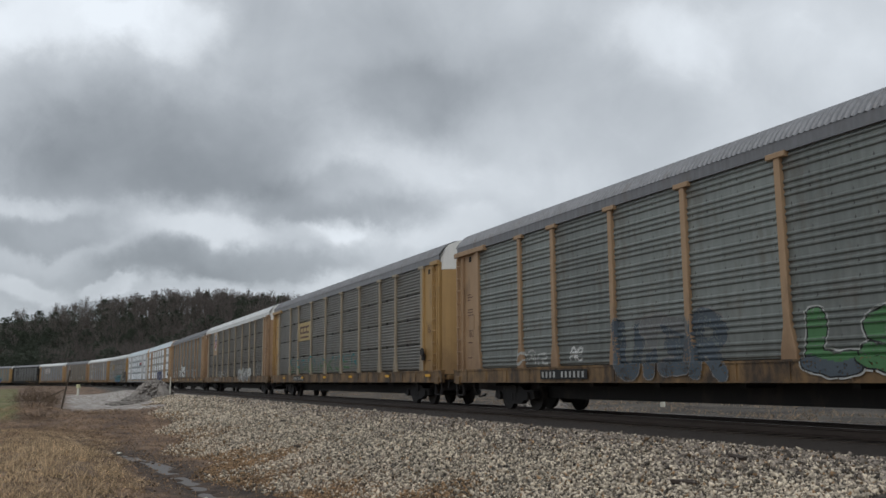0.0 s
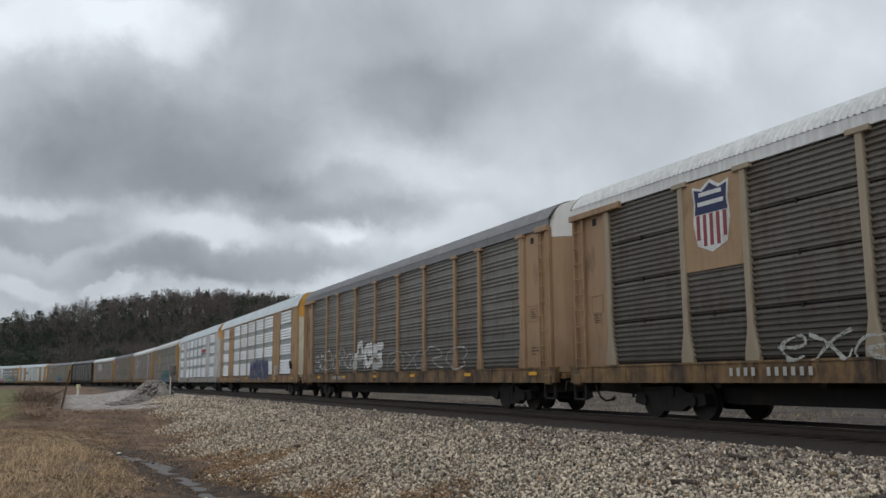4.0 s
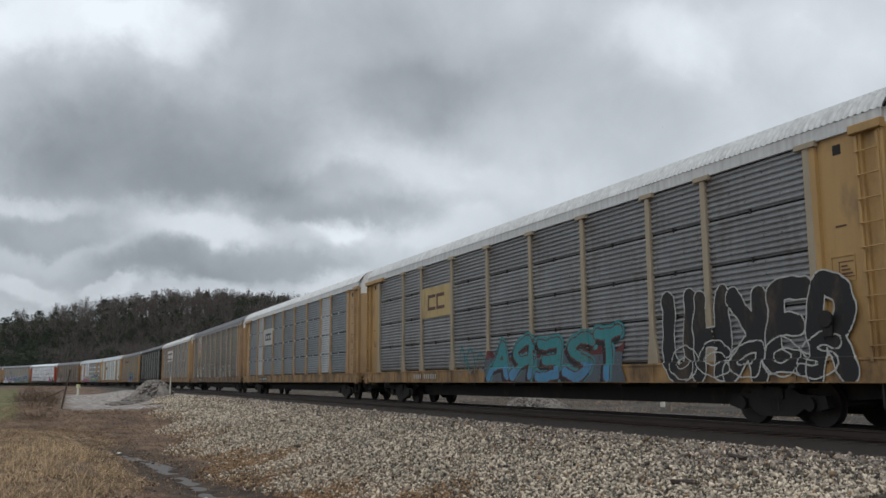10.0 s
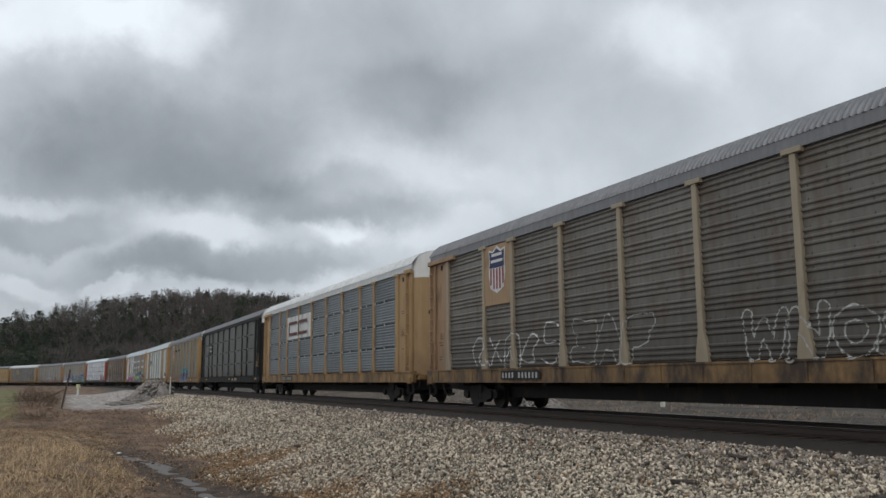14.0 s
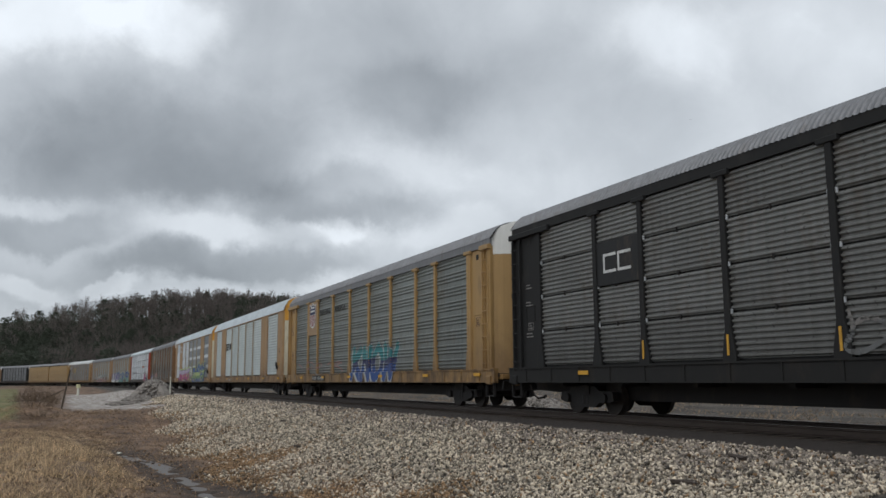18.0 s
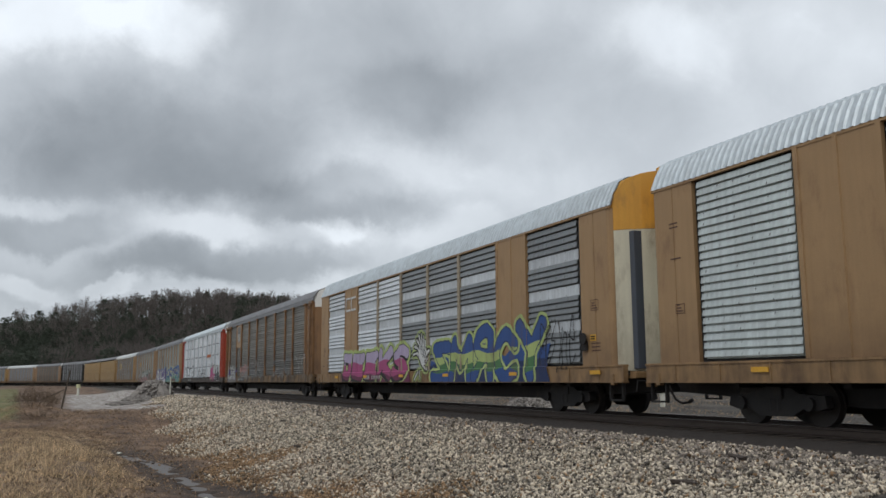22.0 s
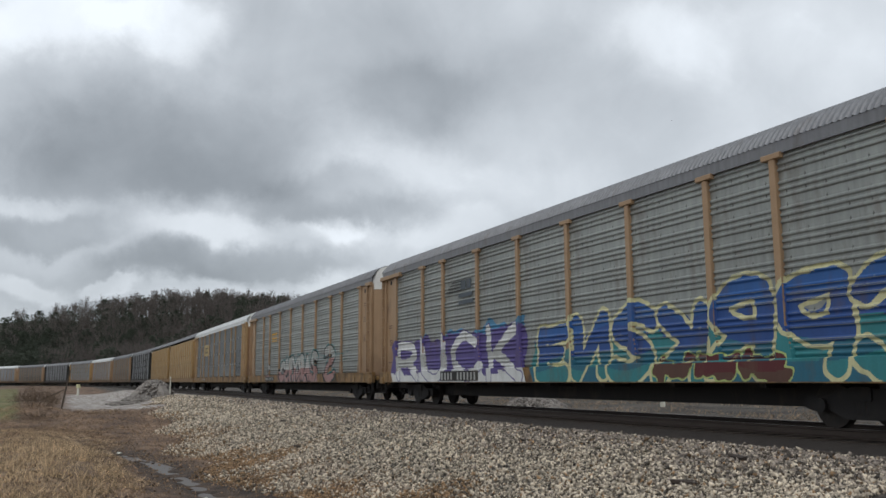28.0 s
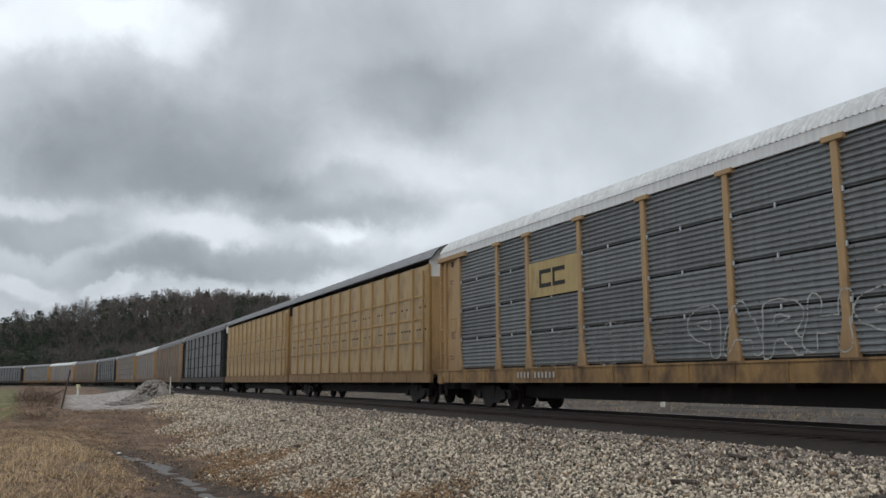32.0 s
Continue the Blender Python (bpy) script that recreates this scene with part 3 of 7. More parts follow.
def end_fittings(car, kind, sill_m, end_m, seam):
    """What the rear end of a car carries: handle slots, a hatch, data bars, a grab iron, the end platform, release rod and brake hose."""
    bow = 0.34 + CUT[kind]

    def arc(sh, y0, y1, z0, z1, lift=0.008, thick=0.02):
        ys = np.linspace(y0, y1, 5)
        pts = [(-(HALF + 0.30 + lift - bow * abs(y / 1.42) ** 2.2), y) for y in ys]
        n = len(sh.v)
        for dx in (0.0, thick):
            sh.v += [(x + dx, y, z) for x, y in pts for z in (z0, z1)]
        for k in range(4):
            a = n + 2 * k
            sh.f += [(a, a + 1, a + 3, a + 2), (a + 10, a + 12, a + 13, a + 11), (a, a + 2, a + 12, a + 10), (a + 1, a + 11, a + 13, a + 3)]
        sh.f += [(n, n + 10, n + 11, n + 1), (n + 8, n + 9, n + 19, n + 18)]
        return sh
    if kind != "bi":
        part("door_handle", cached(("handle", kind), lambda: arc(Shape(), 0.28, 0.92, 3.42, 3.56).mesh("door_handle", DARK)), car, "black recessed door handle")

        def hatch():
            sh = Shape()
            for y0, y1, z0, z1 in ((0.5, 0.98, 1.25, 1.272), (0.5, 0.98, 2.33, 2.352), (0.5, 0.52, 1.272, 2.33), (0.96, 0.98, 1.272, 2.33)):
                arc(sh, y0, y1, z0, z1, 0.006)
            return sh.mesh("hatch_rim", end_m)
        part("hatch_rim", cached(("door_hatch", kind, end_m.name), hatch), car)
        if seam:
            part("seam", cached(("seam", kind, end_m.name), lambda: arc(Shape(), -1.38, 1.38, 3.27, 3.29, 0.006).mesh("seam", end_m)), car)

        def bars():
            sh = Shape()
            for r in range(5):
                arc(sh, 0.55, 0.85 - 0.05 * (r % 2), 2.58 + 0.075 * r, 2.605 + 0.075 * r, 0.004, 0.01)
            for q in range(6):
                arc(sh, 0.35 + 0.075 * q, 0.39 + 0.075 * q, 5.07, 5.11, 0.0, 0.012)
            return sh.mesh("stencil", INK["brown"])
        tagged(part("stencil", cached(("end_bars", kind), bars), car), kind="stuff")
        part("grab_iron", cached(("grab", kind), lambda: Shape().tube((-HALF - 0.36, 0.15, 5.22), (-HALF - 0.22, 0.85, 5.22), 0.014, n=6).tube((-HALF - 0.36, 0.15, 5.22), (-HALF - 0.2, 0.15, 5.22), 0.012, n=6)
                                 .tube((-HALF - 0.22, 0.85, 5.22), (-HALF - 0.05, 0.85, 5.22), 0.012, n=6).mesh("grab_iron", DARK)), car)

    def platform():
        sh = Shape().box(-HALF - 0.22, -HALF + 0.35, -1.34, 1.34, 0.92, 1.08, 0.02)
        for y in (-0.9, 0.9):
            sh.box(-HALF - 0.30, -HALF - 0.16, y - 0.12, y + 0.12, 0.72, 1.0, 0.02)
        return sh.mesh("end_platform", sill_m)
    part("end_platform", cached(("platform", sill_m.name), platform), car)

    def rod():
        sh, x = Shape(), -HALF - 0.33
        way = [(x, 1.42, 0.62), (x, 1.38, 0.86), (x, 0.4, 0.84), (x - 0.05, 0.16, 0.92)]
        for a, b in zip(way[:-1], way[1:]):
            sh.tube(a, b, 0.016, n=6)
        return sh.mesh("release_rod", DARK)
    part("release_rod", cached("rod", rod), car)

    def hose():
        sh = Shape()
        way = [(-HALF - 0.2, 0.38, 0.74), (-HALF - 0.32, 0.40, 0.60), (-HALF - 0.42, 0.37, 0.42), (-HALF - 0.56, 0.3, 0.33), (-HALF - 0.72, 0.22, 0.36)]
        for a, b in zip(way[:-1], way[1:]):
            sh.tube(a, b, 0.028, n=8)
        return sh.tube(way[-1], (-HALF - 0.80, 0.18, 0.42), 0.045, n=8).mesh("brake_hose", DARK)
    part("brake_hose", cached("hose", hose), car, "black rubber brake hose")


def autorack(spec):
    """A closed auto carrier: spec gives its colours, panel kind, plate and paint."""
    car = thing("autorack_car", spec["label"], "railcar", "cars of the freight train")
    frame_m, roof_m, sill_m, cap_m, end_m = (spec[k] for k in ("frame", "roof", "sill", "cap", "end"))
    panels = spec["panels"]
    kind = spec["kind"]
    underframe(car, sill_m, HALF)
    for x in (-10.06, 10.06):
        add_truck(car, x)
    edge = HALF - CUT[kind]
    part("roof", roof_mesh(roof_m, edge + 0.04, spec.get("ribbed", True), *((0.19, 0.024, True) if kind == "bi" else ())), car)
    for sgn in (1, -1):
        trim = cached(("trim", sgn, edge), lambda: Shape().sweep([(y * 1.006, 4.6 + (z - 4.6) * 1.012) for y, z in roof_profile()] + [(y * 0.985, 4.6 + (z - 4.6) * 0.985) for y, z in roof_profile()][::-1],
                                                           sorted((sgn * (edge + 0.03), sgn * (edge + 0.075))), closed=True, caps=False).mesh("roof_end_trim", DARK))
        if kind != "bi":
            part("roof_end_trim", trim, car, "dark rubber edge of the roof")

    def rail():
        head = 5.19 if kind == "bi" else 5.375
        prof = [(1.44, Z1), (1.52, Z1), (1.52, Z1 + 0.03), (1.495, Z1 + 0.035), (1.495, head), (1.44, head)]
        return Shape().sweep(prof[::-1], (-edge, edge), closed=True, caps=True).mesh("roof_rail", spec["rail"])
    for side in (0, 180):
        part("roof_rail", cached(("rail", spec["rail"].name, edge, kind), rail), car, m=pose(0, 0, 0, 0, 0, side))

    # added dark sheet behind each side, so the gaps around the panels look shaded
    backing = cached("backing", lambda: Shape().box(-HALF + 0.55, HALF - 0.55, 1.36, 1.40, 1.1, Z1 + 0.05).mesh("inner_wall", JOINT_SHADE))
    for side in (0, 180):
        part("inner_wall", backing, car, m=pose(0, 0, 0, 0, 0, side))
    for sgn in (1, -1):
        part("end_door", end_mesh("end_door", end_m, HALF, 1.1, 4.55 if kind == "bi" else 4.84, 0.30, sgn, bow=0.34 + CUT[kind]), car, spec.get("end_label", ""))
        part("end_cap", end_mesh("end_cap", cap_m, HALF, 4.56 if kind == "bi" else 4.85, 5.16, 0.29, sgn, True, bow=0.33 + CUT[kind], deep=kind == "bi"), car)
        turn = pose(0, 0, 0, 0, 0, 0 if sgn > 0 else 180)
        if kind == "bi" and sgn < 0:
            for q in (1, -1):
                side = 1.2 if spec.get("pale_columns") else 1.0
                x = HALF + 0.33 - (0.34 + CUT[kind]) * (side / 1.42) ** 2.2
                col = cached(("column", q, side), lambda: Shape().box(x - 0.12, x + 0.06, q * side - 0.13, q * side + 0.13, 1.15, 4.5, 0.02).mesh("door_column", BRIGHT_GREY if side > 1.1 else SLATE))
                part("door_column", col, car, "steel door column", turn)
        elif spec.get("folded") and sgn < 0:
            for q in range(7):
                y = -1.2 + 0.4 * q
                x = HALF + 0.30 - (0.34 + CUT[kind]) * abs(y / 1.42) ** 2.2
                leaf = cached(("leaf", q), lambda: Shape().box(x - 0.05, x + 0.22, y - 0.055, y + 0.055, 1.12, 4.80, 0.02).mesh("door_leaf", PALE))
                part("door_leaf", leaf, car, "folded leaf of the end door", turn)
                head = cached(("leaf_head", q), lambda: Shape().box(x - 0.05, x + 0.21, y - 0.05, y + 0.05, 4.81, roof_height(y) - 0.04, 0.02).mesh("leaf_head", WHITE))
                part("leaf_head", head, car, "white head of a folded leaf", turn)

    end_fittings(car, kind, sill_m, end_m, spec.get("seam", False))

    def corner():
        sh = Shape()
        e = edge
        plan = [(11.66, 1.40), (11.66, 1.53), (11.80, 1.53), (11.81, 1.465), (12.68, 1.465), (12.69, 1.515), (12.79, 1.515), (12.80, 1.455), (e - 0.13, 1.455), (e - 0.12, 1.53),
                (e - 0.03, 1.53), (e, 1.50), (e, 1.40)] if kind != "bi" else [(11.66, 1.40), (11.66, 1.50), (12.30, 1.50), (12.305, 1.485), (12.32, 1.485), (12.325, 1.50), (e - 0.12, 1.50), (e - 0.04, 1.47), (e, 1.40), (e, 1.36)]
        n = len(plan)
        for z in (Z0 - 0.12, Z1):
            sh.v += [(x, y, z) for x, y in plan]
        sh.f += [(q, (q + 1) % n, n + (q + 1) % n, n + q) for q in range(n)] + [tuple(range(n))[::-1], tuple(range(n, 2 * n))]
        return sh.mesh("corner_panel", frame_m)
    for side in (0, 180):
        for flip in (1, -1):
            me = cached(("corner", frame_m.name, kind), corner)
            ob = part("corner_panel", me, car)
            ob.matrix_basis = pose(0, 0, 0, 0, 0, side) @ Matrix.Diagonal((flip, 1, 1, 1))
            if kind != "bi":
                ob = part("ladder", ladder_mesh(frame_m), car)
                ob.matrix_basis = pose(0, 0, 0, 0, 0, side) @ pose(flip * (edge - 0.30), 0, 0)
                if side == 0:
                    hood = cached(("hood", frame_m.name, flip), lambda: Shape().box(11.0 if flip > 0 else 12.6, edge + 0.03, 1.47, 1.60, Z1 - 0.10, Z1 + 0.06, 0.015).mesh("hood", frame_m))
                    ob = part("hood", hood, car)
                    ob.matrix_basis = Matrix.Diagonal((flip, 1, 1, 1))
    box = cached(("brake", frame_m.name), lambda: Shape().box(-11.95, -11.75, 1.5, 1.60, 1.62, 1.86, 0.02).tube((-11.85, 1.58, 1.92), (-11.85, 1.62, 1.92), 0.15, n=16).mesh("hand_brake", DARK))
    if spec.get("brake"):
        part("hand_brake", box, car, "black hand brake wheel and housing")
    step = cached("steps", lambda: Shape().box(-13.35, -12.8, 1.42, 1.5, 0.38, 0.42).box(-13.35, -13.31, 1.42, 1.5, 0.38, 0.84).box(-12.84, -12.8, 1.42, 1.5, 0.38, 0.84).mesh("step", DARK))
    for side in (0, 180):
        for flip in (1, -1):
            part("step", step, car).matrix_basis = pose(0, 0, 0, 0, 0, side) @ Matrix.Diagonal((flip, 1, 1, 1))
    # fittings on the corner: a dark slot under the hood, a grimy foot and a cable box
    for flip in (1, -1):
        if kind != "bi":
            slot = cached("slot", lambda: slab(Shape(), 12.15, 12.32, 4.78, 4.96, 1.472, 0.012).mesh("slot", DARK))
            part("slot", slot, car, "dark slot under the roof edge").matrix_basis = Matrix.Diagonal((flip, 1, 1, 1))
            hatch = cached(("hatch", frame_m.name), lambda: frame_of(Shape(), 11.95, 12.45, 2.55, 3.0, 1.480, 0.02, 0.016).mesh("hatch_rim", frame_m))
            part("hatch_rim", hatch, car).matrix_basis = Matrix.Diagonal((flip, 1, 1, 1))
        foot = cached(("foot", kind, sill_m.name), lambda: Shape().box(12.95, edge + 0.04, 1.42, 1.575, 0.76, 1.02, 0.02).mesh("corner_foot", sill_m))
        part("corner_foot", foot, car, "grimy corner casting").matrix_basis = Matrix.Diagonal((flip, 1, 1, 1))
    # posts
    for side in (0, 180):
        R = pose(0, 0, 0, 0, 0, side)
        if kind == "bi":
            for x in (-4.13, -1.38, 1.38, 4.13):
                part("post", post_mesh(spec.get("posts", BELT), True), car, m=R @ pose(x, 0, 0))
            for x in (-7.85, 7.85):
                part("wide_post", post_mesh(frame_m, False, 1.9), car, m=R @ pose(x, 0, 0))
        else:
            for x in POSTS:
                part("post", post_mesh(spec.get("posts", frame_m), True), car, m=R @ pose(x, 0, 0))
                if side == 0:
                    cap = cached(("tcap", spec.get("posts", frame_m).name), lambda: Shape().box(-0.24, 0.24, 1.45, 1.57, Z1 - 0.09, Z1 + 0.02, 0.01).mesh("post_cap", spec.get("posts", frame_m)))
                    part("post_cap", cap, car, m=pose(x, 0, 0))
    # panels, bay by bay
    for b in range(9):
        if kind == "bi" and b in (1, 7):
            continue
        a, c = POSTS[b] + 0.05, POSTS[b + 1] - 0.05
        w, xm = c - a, (a + c) / 2
        mats = spec["bays"][b] if "bays" in spec else panels
        belt_m = spec["belts"][b] if "belts" in spec else spec["belt"]
        for side in (0, 180):
            near = side == 0
            m = pose(0, 0, 0, 0, 0, side) @ pose(xm if near else -xm, 0, 0)
            if kind == "row" and near:
                hgt = (Z1 - Z0) / 4
                for r in range(4):
                    z0, z1 = Z0 + r * hgt + 0.022, Z0 + (r + 1) * hgt - 0.022
                    part("panel", panel_mesh("row", w, z0, z1, mats, 0.045, 0.118), car, m=m)
                    if r and spec.get("clips"):
                        for q in (-w / 2 + 0.04, w / 2 - 0.04):
                            small = cached("small_clip", lambda: Shape().box(-0.025, 0.025, 1.46, 1.51, -0.05, 0.05, 0.008).mesh("clip", CLIP))
                            part("clip", small, car, m=m @ pose(q, 0, z0 - 0.022))
                    if r:
                        clip = cached(("clip", spec.get("clips") is True), lambda: Shape().box(-0.018, 0.018, 1.46, 1.505, -0.05, 0.05, 0.008).mesh("clip", CLIP if spec.get("clips") is True else DARK))
                        part("clip", clip, car, m=m @ pose(0.1, 0, z0 - 0.022))
            elif kind == "bi" and near and spec.get("beltless"):
                part("panel", panel_mesh("bi", w - 0.06, Z0 + 0.03, Z1 - 0.05, mats, 0.05, 0.17, "lap"), car, m=m)
            elif kind == "bi" and near:
                belts = (2.30, 3.23, 4.17)
                rim = [Z0 + 0.03] + [q for z in belts for q in (z - 0.14, z + 0.14)] + [Z1 - 0.05]
                for r in range(4):
                    part("panel", panel_mesh("bi", w - 0.06, rim[2 * r], rim[2 * r + 1], mats, 0.058, 0.17, "lap"), car, m=m)
                for z in belts:
                    belt = cached(("belt", round(w, 3), belt_m.name), lambda: rivets(Shape().box(-w / 2 + 0.03, w / 2 - 0.03, 1.435, 1.46, -0.139, 0.139), w).mesh("belt_rail", belt_m))
                    part("belt_rail", belt, car, m=m @ pose(0, 0, z))
            else:
                part("panel", panel_mesh("old", w, Z0, Z1, mats, 0.031, 0.125, "grouped"), car, m=m)
    return car


def articulated_unit(front):
    """One half of the short articulated auto carrier."""
    half = 10.62
    car = thing("articulated_autorack_unit", "yellow articulated auto carrier with dusty flat side panels", "railcar", "cars of the freight train")
    underframe(car, YELLOW, half)
    for x in (-8.2, 8.2):
        add_truck(car, x)
    part("roof", roof_mesh(ROOF_GREY, half + 0.1, True), car)
    n = 13
    w = 2 * (half - 0.2) / n
    for side in (0, 180):
        for i in range(n):
            x = -half + 0.2 + (i + 0.5) * w
            pan = cached(("flat", w), lambda: Shape().box(-w / 2 + 0.05, w / 2 - 0.05, 1.43, 1.455, Z0, Z1 + 0.04).mesh("panel", YELLOW_DUSTY))
            part("panel", pan, car, m=pose(0, 0, 0, 0, 0, side) @ pose(x, 0, 0))
            pst = cached(("slim", w), lambda: Shape().box(-0.05, 0.05, 1.42, 1.53, 0.95, Z1 + 0.04, 0.012).mesh("post", YELLOW))
            part("post", pst, car, m=pose(0, 0, 0, 0, 0, side) @ pose(x - w / 2, 0, 0))
    for side in (0, 180):
        for z in (2.35, 3.2, 4.05):
            belt = cached(("unit_belt", z), lambda: Shape().box(-half + 0.2, half - 0.2, 1.456, 1.482, z - 0.045, z + 0.045, 0.006).mesh("belt_rail", YELLOW))
            part("belt_rail", belt, car, m=pose(0, 0, 0, 0, 0, side))
    for sgn in (1, -1):
        part("end_door", end_mesh("end_door", YELLOW, half, 1.1, 4.7, 0.12, sgn), car)
        part("end_cap", end_mesh("end_cap", WHITE if (sgn < 0) == front else DARK, half, 4.71, 5.16, 0.08, sgn, True), car)
    part("ladder", ladder_mesh(YELLOW), car, m=pose(-half + 0.45, 0, 0))

    def vents():
        sh, rng = Shape(), random.Random(5)
        for i in range(n):
            x = -half + 0.2 + (i + 0.5) * w
            for z in (3.62, 2.78):
                for q in (-0.4, -0.13, 0.14, 0.41):
                    if rng.random() < 0.8:
                        slab(sh, x + q - 0.07, x + q + 0.07, z - 0.035, z + 0.035, 1.458, 0.004)
        return sh.mesh("vent_slots", DARK)
    tagged(part("vent_slots", cached("unit_vents", vents), car), kind="stuff")
    return car


YELLOW = paint("weathered_yellow", (166, 134, 86), dirt=srgb(108, 90, 72), dirt_amount=0.4, low=(2.6, srgb(88, 62, 42), 0.95))
# besides real stains, its dirt carries the shade on end doors between cars
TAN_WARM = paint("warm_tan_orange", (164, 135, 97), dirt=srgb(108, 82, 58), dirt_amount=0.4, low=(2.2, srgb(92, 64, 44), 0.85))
YELLOW_BRIGHT = paint("bright_yellow", (204, 148, 52), dirt=srgb(130, 92, 54), dirt_amount=0.4)
YELLOW_DUSTY = paint("dusty_yellow_panel", (170, 146, 106), dirt=srgb(126, 106, 82), dirt_amount=0.7)
YELLOW_BROWN = paint("yellow_brown", (158, 127, 90), dirt=srgb(118, 88, 62), dirt_amount=0.35, low=(2.4, srgb(86, 62, 44), 0.9))
PALE = paint("pale_tan", (154, 126, 98), dirt_amount=0.45, low=(2.4, srgb(86, 66, 52), 0.9))
TAN = paint("tan_orange", (160, 132, 102), dirt=srgb(106, 86, 68), dirt_amount=0.4, low=(2.4, srgb(88, 62, 44), 0.9))
RUSTY_TAN = paint("rusty_brown_tan", (130, 96, 62), dirt=srgb(78, 56, 42), dirt_amount=0.6, low=(2.6, srgb(70, 52, 40), 0.7))
BLACK = paint("black_paint", (19, 19, 19), 0.75, dirt=srgb(56, 52, 48), dirt_amount=0.25)
SLATE = paint("slate_steel", (70, 76, 86), dirt_amount=0.3)
RED = paint("orange_red", (158, 62, 40), dirt=srgb(96, 54, 42), dirt_amount=0.4)
END_CREAM = paint("cream_end_door", (198, 192, 170), dirt=srgb(120, 104, 84), dirt_amount=0.4, low=(2.6, srgb(98, 82, 66), 0.6))
SILVER = paint("silver_grey_paint", (184, 184, 184), dirt=srgb(132, 122, 112), dirt_amount=0.4, low=(2.2, srgb(104, 94, 86), 0.6))
SILL_RUSTY = paint("rusty_yellow_sill", (138, 108, 70), dirt=srgb(56, 44, 35), dirt_amount=0.75, streak=0.9, vary=0.35, blotch=2.2, low=(1.6, srgb(38, 31, 27), 0.85))
SILL_YELLOW = paint("yellow_sill", (152, 119, 74), dirt=srgb(82, 62, 44), dirt_amount=0.7, streak=0.7, vary=0.3, blotch=2.2, low=(1.5, srgb(52, 42, 33), 0.7))
SILL_SILVER = paint("grimy_silver_sill", (164, 163, 160), dirt=srgb(98, 86, 76), dirt_amount=0.6, streak=0.8, low=(1.55, srgb(70, 62, 56), 0.75))
SILL_TAN = paint("grimy_tan_sill", (150, 119, 82), dirt=srgb(92, 68, 48), dirt_amount=0.6, streak=0.8, low=(1.5, srgb(56, 44, 36), 0.8))
SILL_DARK = paint("grimy_sill", (64, 54, 46), dirt=srgb(40, 35, 30), dirt_amount=0.6)
SILL_BLACK = paint("black_sill", (24, 23, 22), 0.8, dirt=srgb(52, 44, 37), dirt_amount=0.35)
ROOF_GREY = sheet("grey_roof", (120, 121, 124), 0.25, holes=None)
ROOF_WHITE = sheet("white_roof", (200, 202, 202), 0.08, 0.0, holes=None)
ROOF_GREEN = sheet("pale_green_grey_roof", (190, 198, 202), 0.1, 0.35, 0.38, holes=None)
GALV = sheet("grey_galvanised_sheet", (136, 138, 140), low=(2.3, srgb(52, 46, 40), 0.75))
GALV_DARK = sheet("dark_dusty_sheet", (114, 113, 108), 0.45, low=(3.1, srgb(42, 37, 32), 0.9))
GALV_DUSTY = sheet("dusty_grey_sheet", (127, 126, 122), 0.35, low=(2.4, srgb(60, 54, 47), 0.7))
GALV_BLUE = sheet("blue_grey_sheet", (134, 141, 146), 0.25, low=(1.9, srgb(84, 80, 74), 0.5))
GALV_DEEP = sheet("deep_grey_sheet", (124, 128, 130), 0.2)
GALV_GREEN = sheet("green_grey_sheet", (120, 125, 122), 0.3, low=(2.3, srgb(52, 46, 40), 0.75))
GALV_BROWN = sheet("brown_grey_sheet", (112, 109, 103), 0.45, low=(3.2, srgb(42, 37, 32), 0.9))
BRIGHT = sheet("bright_white_sheet", (222, 225, 228), 0.06, 0.1)
SOFT_WHITE = sheet("soft_white_sheet", (200, 205, 209), 0.1, 0.2)
SOFT_GREEN = sheet("soft_green_white_sheet", (190, 198, 197), 0.1, 0.2)
BRIGHT_GREY = sheet("mid_grey_sheet", (174, 179, 183), 0.12, 0.15)
GALV_SOOTY = sheet("sooty_grey_sheet", (122, 123, 121), 0.3, low=(2.7, srgb(50, 47, 43), 0.75))
GALV_PALE = sheet("pale_grey_sheet", (144, 148, 145), 0.3, low=(2.3, srgb(52, 46, 40), 0.75))
POST_PALE = paint("bleached_post_paint", (152, 140, 120), dirt=GRIME, dirt_amount=0.3, low=(2.2, srgb(92, 74, 58), 0.5))
BELT = sheet("grey_belt_sheet", (152, 160, 162), 0.1, holes=None)


def spec(kind, label, panels, frame_m, roof, sill, rail=None, cap=None, end=None, **more):
    return dict(kind=kind, label=label, panels=panels, frame=frame_m, roof=roof, sill=sill, rail=rail or (frame_m if kind == "bi" else roof), cap=cap or WHITE, end=end or frame_m, belt=BELT, **more)


# ---- plates, marks and spray paint on the cars ----
def flat_paint(name, rgb, rough=0.6):
    grey = sum(rgb) / 3
    rgb = [c * 0.80 + grey * 0.16 for c in rgb]
    return mat("paint_" + name, srgb(*rgb), rough, vary=0.22, grain=18, blotch=1.3, streak=0.4, dirt=GRIME, dirt_amount=0.35)


